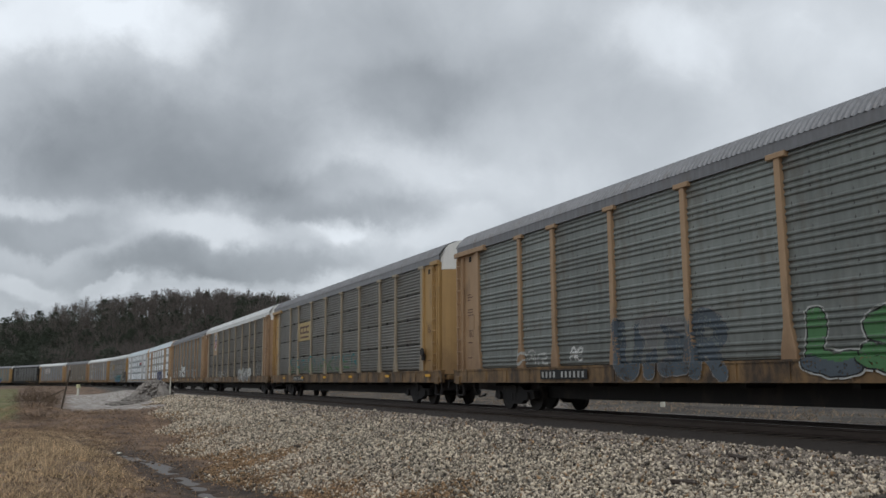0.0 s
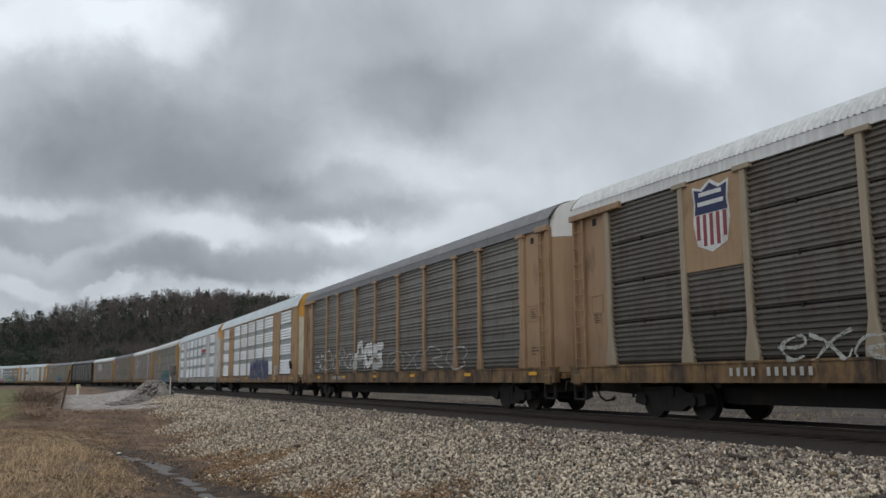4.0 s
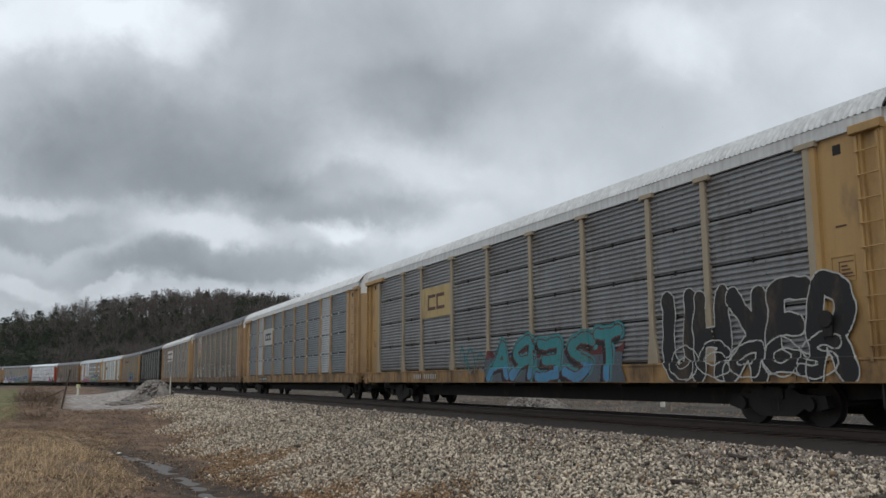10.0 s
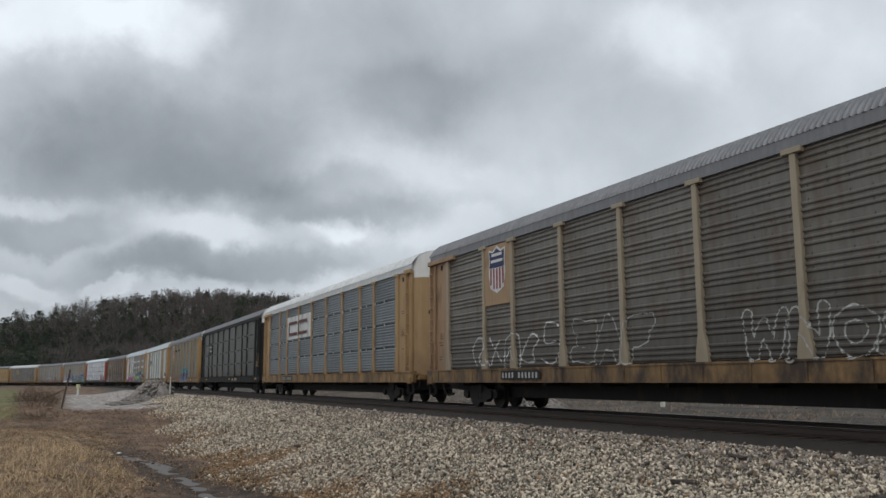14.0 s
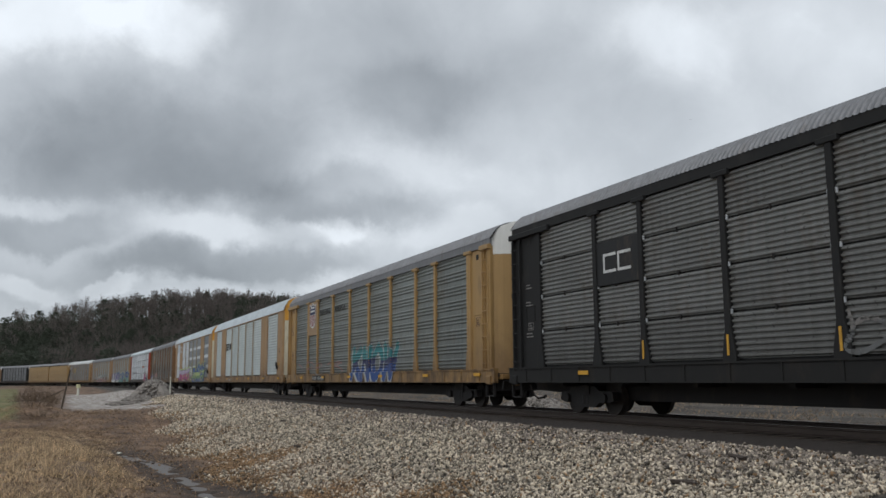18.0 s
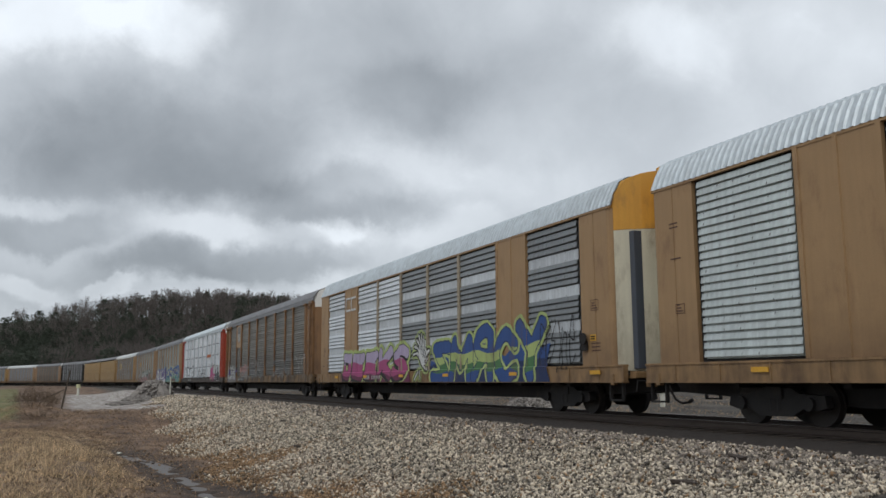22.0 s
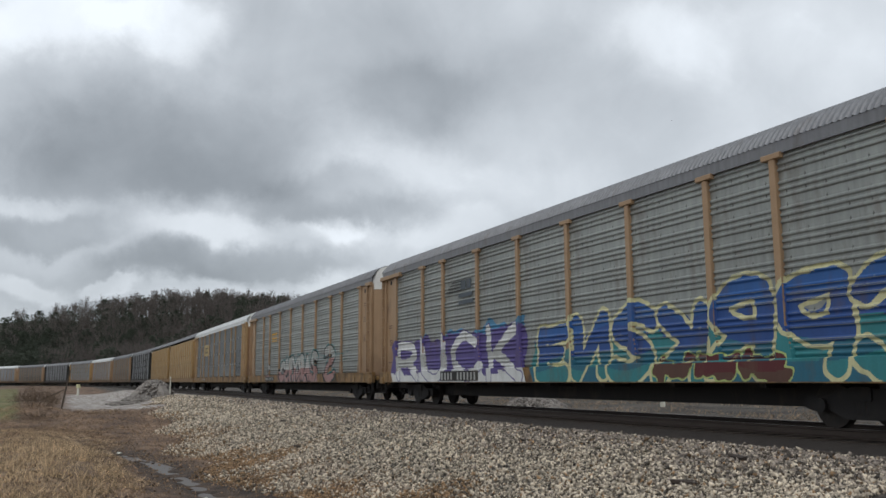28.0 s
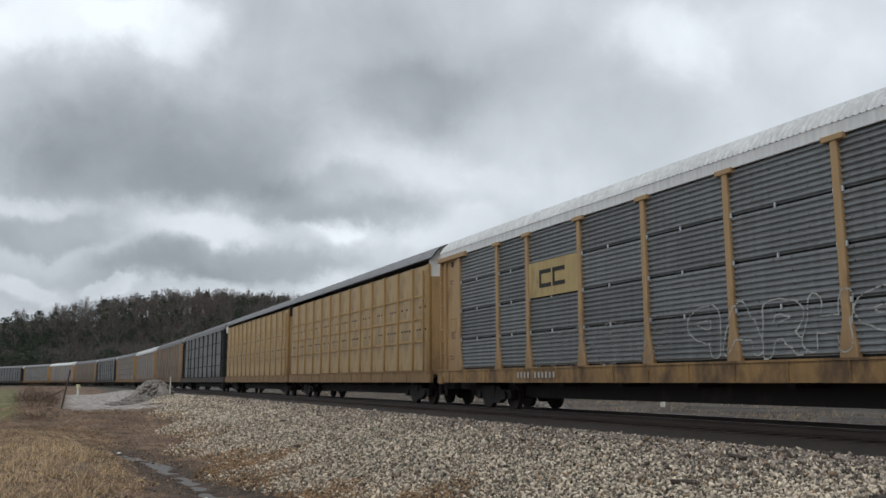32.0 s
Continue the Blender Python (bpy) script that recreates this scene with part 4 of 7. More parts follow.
INK = {k: flat_paint(k, c) for k, c in dict(
    white=(214, 216, 214), offwhite=(176, 178, 174), black=(19, 19, 21), blue=(34, 92, 168), deepblue=(22, 44, 96), teal=(40, 132, 138), sky=(60, 132, 176),
    green=(70, 124, 72), lime=(176, 196, 110), pink=(176, 62, 122), plum=(112, 34, 74), lilac=(176, 160, 194), purple=(84, 70, 140), brown=(92, 58, 46), maroon=(96, 30, 34),
    red=(168, 38, 40), yellow=(222, 176, 60), amber=(232, 168, 36), rose=(166, 124, 120), navy=(34, 46, 96), slate=(74, 86, 96), faded=(128, 124, 120), ghost=(108, 110, 110),
    plate=(172, 138, 100), gold=(184, 158, 100), orange=(196, 96, 40), cream=(208, 204, 150), sea=(30, 104, 130), ink=(34, 76, 150), wine=(150, 60, 72)).items()}

# loops, hooks and zigzags of spray paint, in a box 2 wide and 4 high
SQUIGGLES = (
    (((0.2, 0.3), (0, 2), (0.6, 3.9), (1.6, 3.6), (1.8, 2.4), (0.8, 1.8), (1.2, 0.6), (2, 0.1)),),
    (((0, 0), (0.2, 3), (1, 4), (1.8, 3), (1.9, 0)), ((0.5, 1.2), (1, 2.3), (1.5, 1.2))),
    (((0, 3.8), (1.6, 3.4), (0.4, 1.8), (1.9, 1.4), (0.2, 0)),),
    (((1, 0), (0, 1), (0.3, 3), (1.2, 4), (2, 2.8), (1.4, 1.6), (1.8, 0.6), (1, 0)),),
    (((0.3, 4), (0.5, 2), (0.2, 0.3), (1, 0), (1.7, 0.9)), ((0.4, 2.4), (1.2, 3.1), (1.9, 2.2))),
    (((0.1, 0.2), (0.1, 2.2), (0.4, 3.8), (1.5, 3.3), (0.5, 2), (1.9, 1.4), (1.2, 0.1), (0.1, 0.3)),),
    (((0, 0.2), (1.2, 2.2), (2, 4)), ((0.1, 3.6), (0.9, 2.4), (1.7, 0.1), (2, 0.9))),
    (((0.2, 2), (1.7, 2.4), (1.4, 3.9), (0.4, 3.2), (0.1, 1), (1, 0), (1.9, 0.6)),))


# bolder stems and bars, for the large pieces
BLOCKS = (
    (((0.2, 0), (0.3, 4)), ((0.3, 4), (1.7, 3.6), (1.6, 2.3), (0.4, 2)), ((0.9, 2), (1.8, 0))),
    (((0.3, 4), (0.2, 1), (0.8, 0), (1.6, 0.4), (1.7, 4)),),
    (((1.8, 3.5), (0.8, 4), (0.2, 3), (0.3, 0.8), (1, 0), (1.9, 0.6)), ((1.0, 2.4), (1.8, 2.2))),
    (((0.2, 4), (0.3, 0)), ((1.8, 4), (0.4, 2), (1.9, 0))),
    (((0, 0), (0.8, 4), (1.4, 4), (1.9, 0)), ((0.5, 1.4), (1.6, 1.4))),
    (((0.3, 4), (0.2, 0), (1.8, 0.2)), ((0.3, 2.1), (1.3, 2.2)), ((0.3, 4), (1.7, 3.8))),
    (((1.8, 3.7), (0.5, 4), (0.3, 2.5), (1.6, 1.8), (1.6, 0.3), (0.2, 0.1)),),
    (((0.2, 0), (0.3, 4), (1.5, 0.2), (1.7, 4)),))


def curve_through(pts, n=5):
    """Points of a smooth curve through the given ones."""
    q = [pts[0]] + list(pts) + [pts[-1]]
    out = []
    for i in range(len(pts) - 1):
        p0, p1, p2, p3 = q[i:i + 4]
        for k in range(n):
            t = k / n
            out.append(tuple(0.5 * (2 * p1[j] + (p2[j] - p0[j]) * t + (2 * p0[j] - 5 * p1[j] + 4 * p2[j] - p3[j]) * t * t
                                    + (3 * p1[j] - p0[j] - 3 * p2[j] + p3[j]) * t ** 3) for j in (0, 1)))
    return out + [pts[-1]]


def scrawl(count, left, right, z0, z1, rng, slant=0.0, jitter=0.12, bold=False):
    """A row of painted squiggles from left (large x) to right (small x), each as straight bits."""
    segs = []
    cell = (left - right) / count
    last = None
    for i in range(count):
        shape = rng.choice([q for q in (BLOCKS if bold else SQUIGGLES) if q is not last])
        last = shape
        mine = []
        flip = rng.random() < 0.35
        kx, kz = cell * rng.uniform(0.40, 0.52), (z1 - z0) / 4 * rng.uniform(0.8, 1.1)
        x0, zz = left - i * cell - 0.02 * cell, z0 + rng.uniform(-0.06, 0.12) * (z1 - z0)
        for line in shape:
            pts = []
            for a, b in line:
                a = (2 - a if flip else a) + rng.uniform(-jitter, jitter)
                b += 1.5 * rng.uniform(-jitter, jitter)
                pts.append((x0 - a * kx - slant * b * kz, zz + b * kz))
            pts = pts if bold else curve_through(pts)
            mine += list(zip(pts[:-1], pts[1:]))
        segs.append(mine)
    return segs


def surface_depth(kind, X, Zg):
    """How far the side of a car stands out at each point (panel ribs, posts, sill)."""
    if kind == "bi":
        pz = 0.185
        D = np.full_like(X, 1.505)
        D = np.where((np.abs(np.abs(X) - 7.85) < 0.95), 1.531, D)
        for x in (-4.13, -1.38, 1.38, 4.13):
            D = np.where(np.abs(X - x) < 0.1, 1.546, D)
    else:
        n = round((Z1 - Z0) / 0.125)
        ph = (Zg - Z0) / ((Z1 - Z0) / n)
        D = 1.445 + 0.031 * np.clip(np.minimum((ph % 1.0 - 0.14) / 0.24, (0.86 - ph % 1.0) / 0.24), 0, 1) * (np.floor(ph) % 4 != 3)
        if kind == "row":
            D = np.full_like(X, 1.4925)
        for x in POSTS:
            flare = 0.09 + 0.11 * np.clip((Z0 + 0.62 - Zg) / 0.5, 0, 1)
            D = np.where(np.abs(X - x) < flare, 1.546, D)
    D = np.where(np.abs(X) > 11.66, np.maximum(D, 1.532), D)
    return np.where(Zg < 1.25, 1.557, D)


# painted letter shapes in a unit box, as strokes; rounded ones are smoothed
SHAPES_FIRST = {
    "A": (((0.05, 0), (0.42, 1), (0.92, 0)), ((0.25, 0.38), (0.72, 0.38))),
    "C": (((0.9, 0.8), (0.55, 1), (0.14, 0.72), (0.12, 0.3), (0.5, 0), (0.92, 0.2)),),
    "D": (((0.15, 0), (0.15, 1), (0.65, 0.95), (0.9, 0.55), (0.8, 0.12), (0.15, 0)),),
    "E": (((0.92, 0.95), (0.2, 0.92), (0.15, 0.08), (0.92, 0.04)), ((0.2, 0.5), (0.75, 0.5))),
    "F": (((0.92, 0.95), (0.2, 0.95), (0.15, 0)), ((0.2, 0.5), (0.75, 0.52))),
    "H": (((0.12, 0), (0.15, 1)), ((0.88, 0), (0.85, 1)), ((0.15, 0.45), (0.85, 0.5))),
    "J": (((0.2, 0.98), (0.95, 1.0)), ((0.8, 1), (0.82, 0.3), (0.5, 0.02), (0.12, 0.12), (0.15, 0.42))),
}
SHAPES_MIDDLE = {
    "K": (((0.15, 1), (0.15, 0)), ((0.9, 1), (0.28, 0.5), (0.95, 0))),
    "L": (((0.2, 1), (0.15, 0.1), (0.95, 0.02)),),
    "M": (((0.05, 0), (0.12, 1), (0.5, 0.35), (0.88, 1), (0.95, 0)),),
    "N": (((0.1, 0), (0.15, 1), (0.82, 0), (0.88, 1)),),
    "O": (((0.5, 1), (0.12, 0.7), (0.15, 0.25), (0.5, 0), (0.86, 0.28), (0.85, 0.75), (0.5, 1)),),
    "P": (((0.15, 0), (0.15, 0.98), (0.7, 0.95), (0.88, 0.7), (0.6, 0.45), (0.2, 0.45)),),
    "R": (((0.15, 0), (0.18, 1), (0.72, 0.95), (0.85, 0.7), (0.6, 0.48), (0.2, 0.46)), ((0.5, 0.46), (0.95, 0))),
    "S": (((0.92, 0.88), (0.5, 1), (0.14, 0.76), (0.5, 0.52), (0.86, 0.26), (0.5, 0), (0.06, 0.12)),),
}
SHAPES_LAST = {
    "T": (((0.02, 0.95), (0.98, 1)), ((0.5, 0.95), (0.48, 0))),
    "U": (((0.1, 1), (0.14, 0.22), (0.48, 0), (0.84, 0.22), (0.88, 1)),),
    "W": (((0.03, 1), (0.25, 0), (0.5, 0.75), (0.74, 0), (0.97, 1)),),
    "Y": (((0.05, 1), (0.5, 0.5), (0.95, 1)), ((0.5, 0.5), (0.45, 0))),
    "Z": (((0.08, 0.95), (0.92, 0.95), (0.1, 0.05), (0.95, 0.05)),),
    "3": (((0.1, 0.95), (0.88, 0.92), (0.85, 0.52), (0.35, 0.5)), ((0.85, 0.5), (0.9, 0.05), (0.1, 0.0))),
}
GLYPHS = {**SHAPES_FIRST, **SHAPES_MIDDLE, **SHAPES_LAST}


def lettered(word, left, right, z0, z1, rng, slant, grow, bounce, mirror):
    """The strokes of a row of letters, left (large x) to right; grow widens and heightens the row towards its right end."""
    groups = []
    shares = [0.72 if c in "JLT" else 1.15 if c in "MW" else 1.0 for c in word]
    unit = (left - right) / sum(shares)
    x = left
    for c, q in zip(word, shares):
        w = unit * q
        lo = z0 + rng.uniform(-bounce, bounce) * (z1 - z0)
        hi = z1 + rng.uniform(-bounce, bounce) * (z1 - z0) - grow * (x - right) / (left - right) * (z1 - z0)
        tilt = slant + rng.uniform(-0.06, 0.06)
        mine = []
        back = mirror and rng.random() < 0.5
        for line in GLYPHS[c]:
            pts = [(x - w * (0.04 + 0.92 * (1 - a if back else a)) - tilt * (b - 0.5) * w, lo + b * (hi - lo)) for a, b in line]
            pts = curve_through(pts, 4) if c in "CDOSUJPR" and len(pts) > 2 else pts
            mine += list(zip(pts[:-1], pts[1:]))
        groups.append(mine)
        x -= w
    return groups


def spray(car, kind, count, left, right, z0, z1, r, fills, outline=None, edge=0.05, halo=None, halo_w=0.1, seed=1, slant=0.05, jitter=0.12, cell=0.026, label="", segs=None,
          block=(), block_top=0.9, word="", grow=0.0, bounce=0.05, hollow=False, even=False, shade=None, worn=0.0, mirror=True):
    """Spray paint that follows the relief of the car's side: a painted field (block), a halo, a cast shade, then letter by letter a fill with its outline.
    Its points are drawn onto the edges of the strokes, so that the edges run smooth."""
    rng = random.Random(seed)
    thin = r < 0.075 and not word
    if thin:
        cell, r = 0.017, r * 0.72
    elif word:
        cell = 0.024
    if word:
        groups = lettered(word, left - r, right + r, z0 + r, z1 - r, rng, slant, grow, bounce, mirror)
    else:
        groups = [segs] if segs else scrawl(count, left, right, z0 + r, z1 - r, rng, slant, jitter, r > 0.13)
    pad = r + edge + (halo_w if halo else 0) + 0.15
    xs = np.arange(right - pad, left + pad, cell)
    zs = np.arange(max(0.84, z0 - pad), z1 + pad, cell)
    X, Zg = np.meshgrid(xs, zs, indexing="ij")
    soft = min(1.0, r / 0.12) * (0.5 if word else 1.0)

    def dist(X, Z, seg):
        d = np.full(X.shape, 9.0)
        Xw = X + soft * 0.06 * np.sin(Z * 5.0 + X * 2.0 + seed)
        Zw = Z + soft * 0.06 * np.sin(X * 4.1 + 1.7 * seed)
        for (ax, az), (bx, bz) in seg:
            vx, vz = bx - ax, bz - az
            t = np.clip(((Xw - ax) * vx + (Zw - az) * vz) / (vx * vx + vz * vz + 1e-9), 0, 1)
            d = np.minimum(d, np.hypot(Xw - ax - t * vx, Zw - az - t * vz))
        return d + soft * (0.035 * np.sin(X * 7.3 + seed) * np.sin(Z * 9.1 + 2 * seed) + 0.02 * np.sin(X * 17 + Z * 13))

    def crest(X):
        return z0 + (z1 - z0) * (block_top - grow * (X - right) / (left - right) + 0.08 * np.sin(X * 2.3 + seed) + 0.05 * np.sin(X * 6.1))

    levels = ([r] if not hollow else [r - edge]) + ([r + edge] if outline else [])
    # draw the points next to an edge onto it
    dists = [dist(X, Zg, s) for s in groups]
    miss = [d - q for d in dists for q in levels]
    if halo:
        miss.append(np.min(dists, axis=0) - (r + edge + halo_w))
    if block:
        miss.append(Zg - crest(X))
    best, gx, gz = np.full(X.shape, 9.0), np.zeros(X.shape), np.zeros(X.shape)
    for f in miss:
        ax_, az_ = np.gradient(f, cell)
        nearer = np.abs(f) < np.abs(best)
        best, gx, gz = np.where(nearer, f, best), np.where(nearer, ax_, gx), np.where(nearer, az_, gz)
    pull = np.where(np.abs(best) < 0.62 * cell, best, 0.0) / np.maximum(gx * gx + gz * gz, 0.5)
    X = X - np.clip(pull * gx, -0.6 * cell, 0.6 * cell)
    Zg = np.maximum(Zg - np.clip(pull * gz, -0.6 * cell, 0.6 * cell), 0.835)

    def mean4(a):
        return 0.25 * (a[:-1, :-1] + a[1:, :-1] + a[:-1, 1:] + a[1:, 1:])
    Xc, Zc = mean4(X), mean4(Zg)
    dists = [mean4(dist(X, Zg, s)) for s in groups]
    near = np.min(dists, axis=0)
    nz = np.sin(Xc * 3.1 + seed) * 0.10 + np.sin(Xc * 1.3 + Zc * 4 + seed) * 0.08
    frac = np.clip((Zc - z0) / (z1 - z0 - grow * (Xc - right) / (left - right) * (z1 - z0)) + nz * (0.35 if even else 1.0), 0, 0.999)
    inks = list(fills)
    idx = np.zeros(Xc.shape, int)
    keep = np.zeros(Xc.shape, bool)
    if block:
        k0 = len(inks)
        inks += list(block)
        field = (Zc < mean4(crest(X))) & (Xc < left + 0.1 * np.sin(Zc * 6)) & (Xc > right + 0.1 * np.sin(Zc * 5 + 1))
        px = np.floor((Xc + 0.35 * np.sin(Zc * 3.7 + seed) + 0.1 * np.sin(Zc * 9.0)) / 1.1)
        pz = np.floor((Zc + 0.2 * np.sin(Xc * 3.1 + seed) + 0.1 * np.sin(Xc * 8.0)) / 0.45)
        mix = (px * 7 + pz * 3 + seed) * 0.618 % 1.0
        idx = np.where(field, k0 + np.clip(((0.12 if even else 0.4) * mix + (0.88 if even else 0.6) * (Zc - z0) / (z1 - z0)) * len(block), 0, len(block) - 0.01).astype(int), idx)
        keep |= field
    if halo:
        inks.append(halo)
        o = near < r + edge + halo_w
        idx = np.where(o, len(inks) - 1, idx)
        keep |= o
    if shade:
        # thickness painted down and to one side of the letters
        inks.append(shade)
        low = [mean4(dist(X - 0.10, Zg + 0.10, s)) for s in groups]
        o = np.min(low, axis=0) < r + edge
        idx = np.where(o, len(inks) - 1, idx)
        keep |= o
    if outline:
        inks.append(outline)
    line = len(inks) - 1
    for j, d in enumerate(dists):
        tone = frac if even else frac * 0.6 + 0.4 * ((j * 0.618 + 0.3) % 1.0)
        if outline:
            o = d < r + edge
            idx = np.where(o, line, idx)
            keep |= o
        o = d < (r - edge if hollow else r)
        if hollow and not fills:
            keep &= ~o
        else:
            idx = np.where(o, (tone * max(1, len(fills))).astype(int), idx)
            keep |= o
    grain = np.random.default_rng(seed).random(Xc.shape)
    patch = np.sin(Xc * 4.3 + seed) * np.sin(Zc * 6.7 + 2.0 * seed) + 0.6 * np.sin(Xc * 11.0 - Zc * 7.0)
    keep &= grain > (0.20 + 0.16 * patch if thin else worn * (0.5 + 0.5 * patch) - 0.01)
    Y = surface_depth(kind, X, Zg) + 0.003 + 0.003 * (seed % 3)
    ni, nj = X.shape
    ids = np.full((ni, nj), -1)
    used = np.zeros((ni, nj), bool)
    for a in (0, 1):
        for b in (0, 1):
            used[a:ni - 1 + a, b:nj - 1 + b] |= keep
    ids[used] = np.arange(used.sum())
    v = np.stack([X[used], Y[used], Zg[used]], -1)
    f = np.stack([ids[:-1, :-1][keep], ids[:-1, 1:][keep], ids[1:, 1:][keep], ids[1:, :-1][keep]], -1)
    me = bpy.data.meshes.new("graffiti")
    me.from_pydata(v.tolist(), [], f.tolist())
    for k in inks:
        me.materials.append(INK[k])
    me.polygons.foreach_set("material_index", idx[keep].astype(np.int32))
    me.update()
    return part("graffiti", me, car, label)


def slab(sh, x0, x1, z0, z1, y=1.50, t=0.006):
    return sh.box(min(x0, x1), max(x0, x1), y - t, y, z0, z1)


def plate(car, x0, x1, z0, z1, ink, marks=(), label=""):
    """A flat plate over a bay, with marks as plain bars (offsets within 0..1)."""
    p = part("plate", slab(Shape(), x0, x1, z0, z1, 1.515, 0.03).mesh("plate", INK[ink]), car, label)
    for u0, u1, v0, v1, k in marks:
        a, b = max(x0, x1) - u0 * abs(x1 - x0), max(x0, x1) - u1 * abs(x1 - x0)
        part("mark", slab(Shape(), a, b, z0 + v0 * (z1 - z0), z0 + v1 * (z1 - z0), 1.521, 0.005).mesh("mark", INK[k]), p)
    return p


def open_frames(x0, x1, z0, z1, ink, car, label, y=1.525, thick=0.11, n=2):
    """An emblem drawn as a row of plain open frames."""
    w = (x0 - x1)
    step = w / (n - 0.12)
    for k in range(n):
        a, b = x0 - k * step, x0 - k * step - 0.88 * step
        sh = Shape()
        slab(sh, a, a - thick, z0, z1, y)
        slab(sh, a - thick, b, z1 - thick, z1, y)
        slab(sh, a - thick, b, z0, z0 + thick, y)
        part("emblem", sh.mesh("emblem", INK[ink]), car, label)


def shield_plate(car, x0, x1, z0, z1, faded=False):
    p = plate(car, x0, x1, z0, z1, "plate", label="yellow plate with a striped shield")
    xm, w = (x0 + x1) / 2, abs(x1 - x0) * 0.31
    top, bot = z1 - 0.12, z0 + 0.35
    ring = [(-1, 1), (-0.5, 0.95), (0, 1.06), (0.5, 0.95), (1, 1), (0.92, 0.75), (1, 0.45), (0.8, 0.12), (0, 0), (-0.8, 0.12), (-1, 0.45), (-0.92, 0.75)]

    def shield(scale, y, ink, lo=0.0, hi=2.0):
        sh = Shape()
        sh.poly([(xm + a * w * scale, y, bot + (top - bot) * (0.5 + (min(max(b, lo), hi) - 0.5) * scale)) for a, b in ring])
        sh.v += [(a, b - 0.004, c) for a, b, c in sh.v]
        n = len(ring)
        sh.f += [(i, (i + 1) % n, n + (i + 1) % n, n + i) for i in range(n)]
        return sh.mesh("shield", INK[ink])
    part("shield", shield(1.0, 1.523, "faded" if faded else "white"), p)
    part("shield", shield(0.9, 1.529, "ghost" if faded else "navy", lo=0.58), p)
    for u, q in ((0.86, 0.62), (0.72, 0.70)):
        z = bot + u * (top - bot)
        part("bar", slab(Shape(), xm - w * q, xm + w * q, z - 0.045, z + 0.045, 1.533, 0.003).mesh("bar", INK["faded" if faded else "white"]), p)
    for i in range(5):
        a = xm + (i - 2) * w * 0.36
        part("stripe", slab(Shape(), a - w * 0.09, a + w * 0.09, bot + (0.10 if i in (1, 2, 3) else 0.2) * (top - bot), bot + 0.56 * (top - bot), 1.529, 0.005).mesh("stripe", INK["offwhite" if faded else "wine"]), p)


def number_board(car, xl, n, ink="white", back="black", z=0.93, h=0.17, w=0.15):
    """The car's number as plain bars on a dark patch of the sill."""
    if back:
        part("number_patch", slab(Shape(), xl + 0.1, xl - n * w - 0.05, z - 0.03, z + h + 0.03, 1.572).mesh("number_patch", INK[back]), car)
    sh = Shape()
    for i in range(n):
        if i == 4:
            continue
        a = xl - i * w
        slab(sh, a, a - w * 0.44, z + 0.01, z + h - 0.02, 1.577, 0.004)
    tagged(part("number_mark", sh.mesh("number_mark", INK[ink]), car), kind="stuff")


def reflectors(car, xs=(-12.3, -9.3, -6.2, -3.1, 0.0, 3.1, 6.2, 9.3)):
    me = cached("reflector", lambda: slab(Shape(), -0.22, 0.22, 1.02, 1.12, 1.580, 0.02).mesh("reflector", INK["amber"]))
    for x in xs:
        part("reflector", me, car, "yellow reflector strip", pose(x, 0, 0))


def stencils(car, seed, ink="brown", wide=False):
    """Unreadable stencilled data on the corner panels, as small bars."""
    rng = random.Random(seed)
    sh = Shape()
    depth = 1.508 if wide else 1.474
    for xb in (-12.3, 12.25):
        for zb in (1.6, 2.1, 3.0, 3.5, 4.2):
            if rng.random() < 0.4:
                for r in range(rng.randint(1, 3)):
                    slab(sh, xb + 0.2, xb + 0.2 - rng.uniform(0.2, 0.42), zb + r * 0.09, zb + r * 0.09 + 0.03, depth, 0.003)
    for xb, zb, bw, bh in ((-12.28, 2.62, 0.34, 0.26), (12.2, 2.3, 0.3, 0.2)):
        for x0, x1, z0, z1 in ((0, bw, 0, 0.014), (0, bw, bh, bh + 0.014), (0, 0.014, 0.014, bh), (bw - 0.014, bw, 0.014, bh)):
            slab(sh, xb + bw / 2 - x0, xb + bw / 2 - x1, zb + z0, zb + z1, depth, 0.003)
        for r in range(3):
            slab(sh, xb + bw / 2 - 0.05, xb - bw / 2 + 0.06 + 0.05 * r, zb + 0.045 + r * 0.065, zb + 0.075 + r * 0.065, depth, 0.003)
    tagged(part("stencil", sh.mesh("stencil", INK[ink]), car), kind="stuff")
    if wide:
        lab = part("label_plate", slab(Shape(), -12.05, -12.3, 1.86, 2.02, depth).mesh("label_plate", INK["amber"]), car, "small yellow notice with dark bars")
        for z in (1.895, 1.955):
            part("mark", slab(Shape(), -12.08, -12.27, z, z + 0.03, depth + 0.004, 0.003).mesh("mark", INK["black"]), lab)
        sh = Shape()
        for r in range(9):
            sh.box(-HALF - 0.262, -HALF - 0.255, 0.18, 0.18 + rng.uniform(0.15, 0.3), 2.1 + r * 0.1, 2.15 + r * 0.1)
        tagged(part("stencil", sh.mesh("stencil", INK["slate"]), car), kind="stuff")


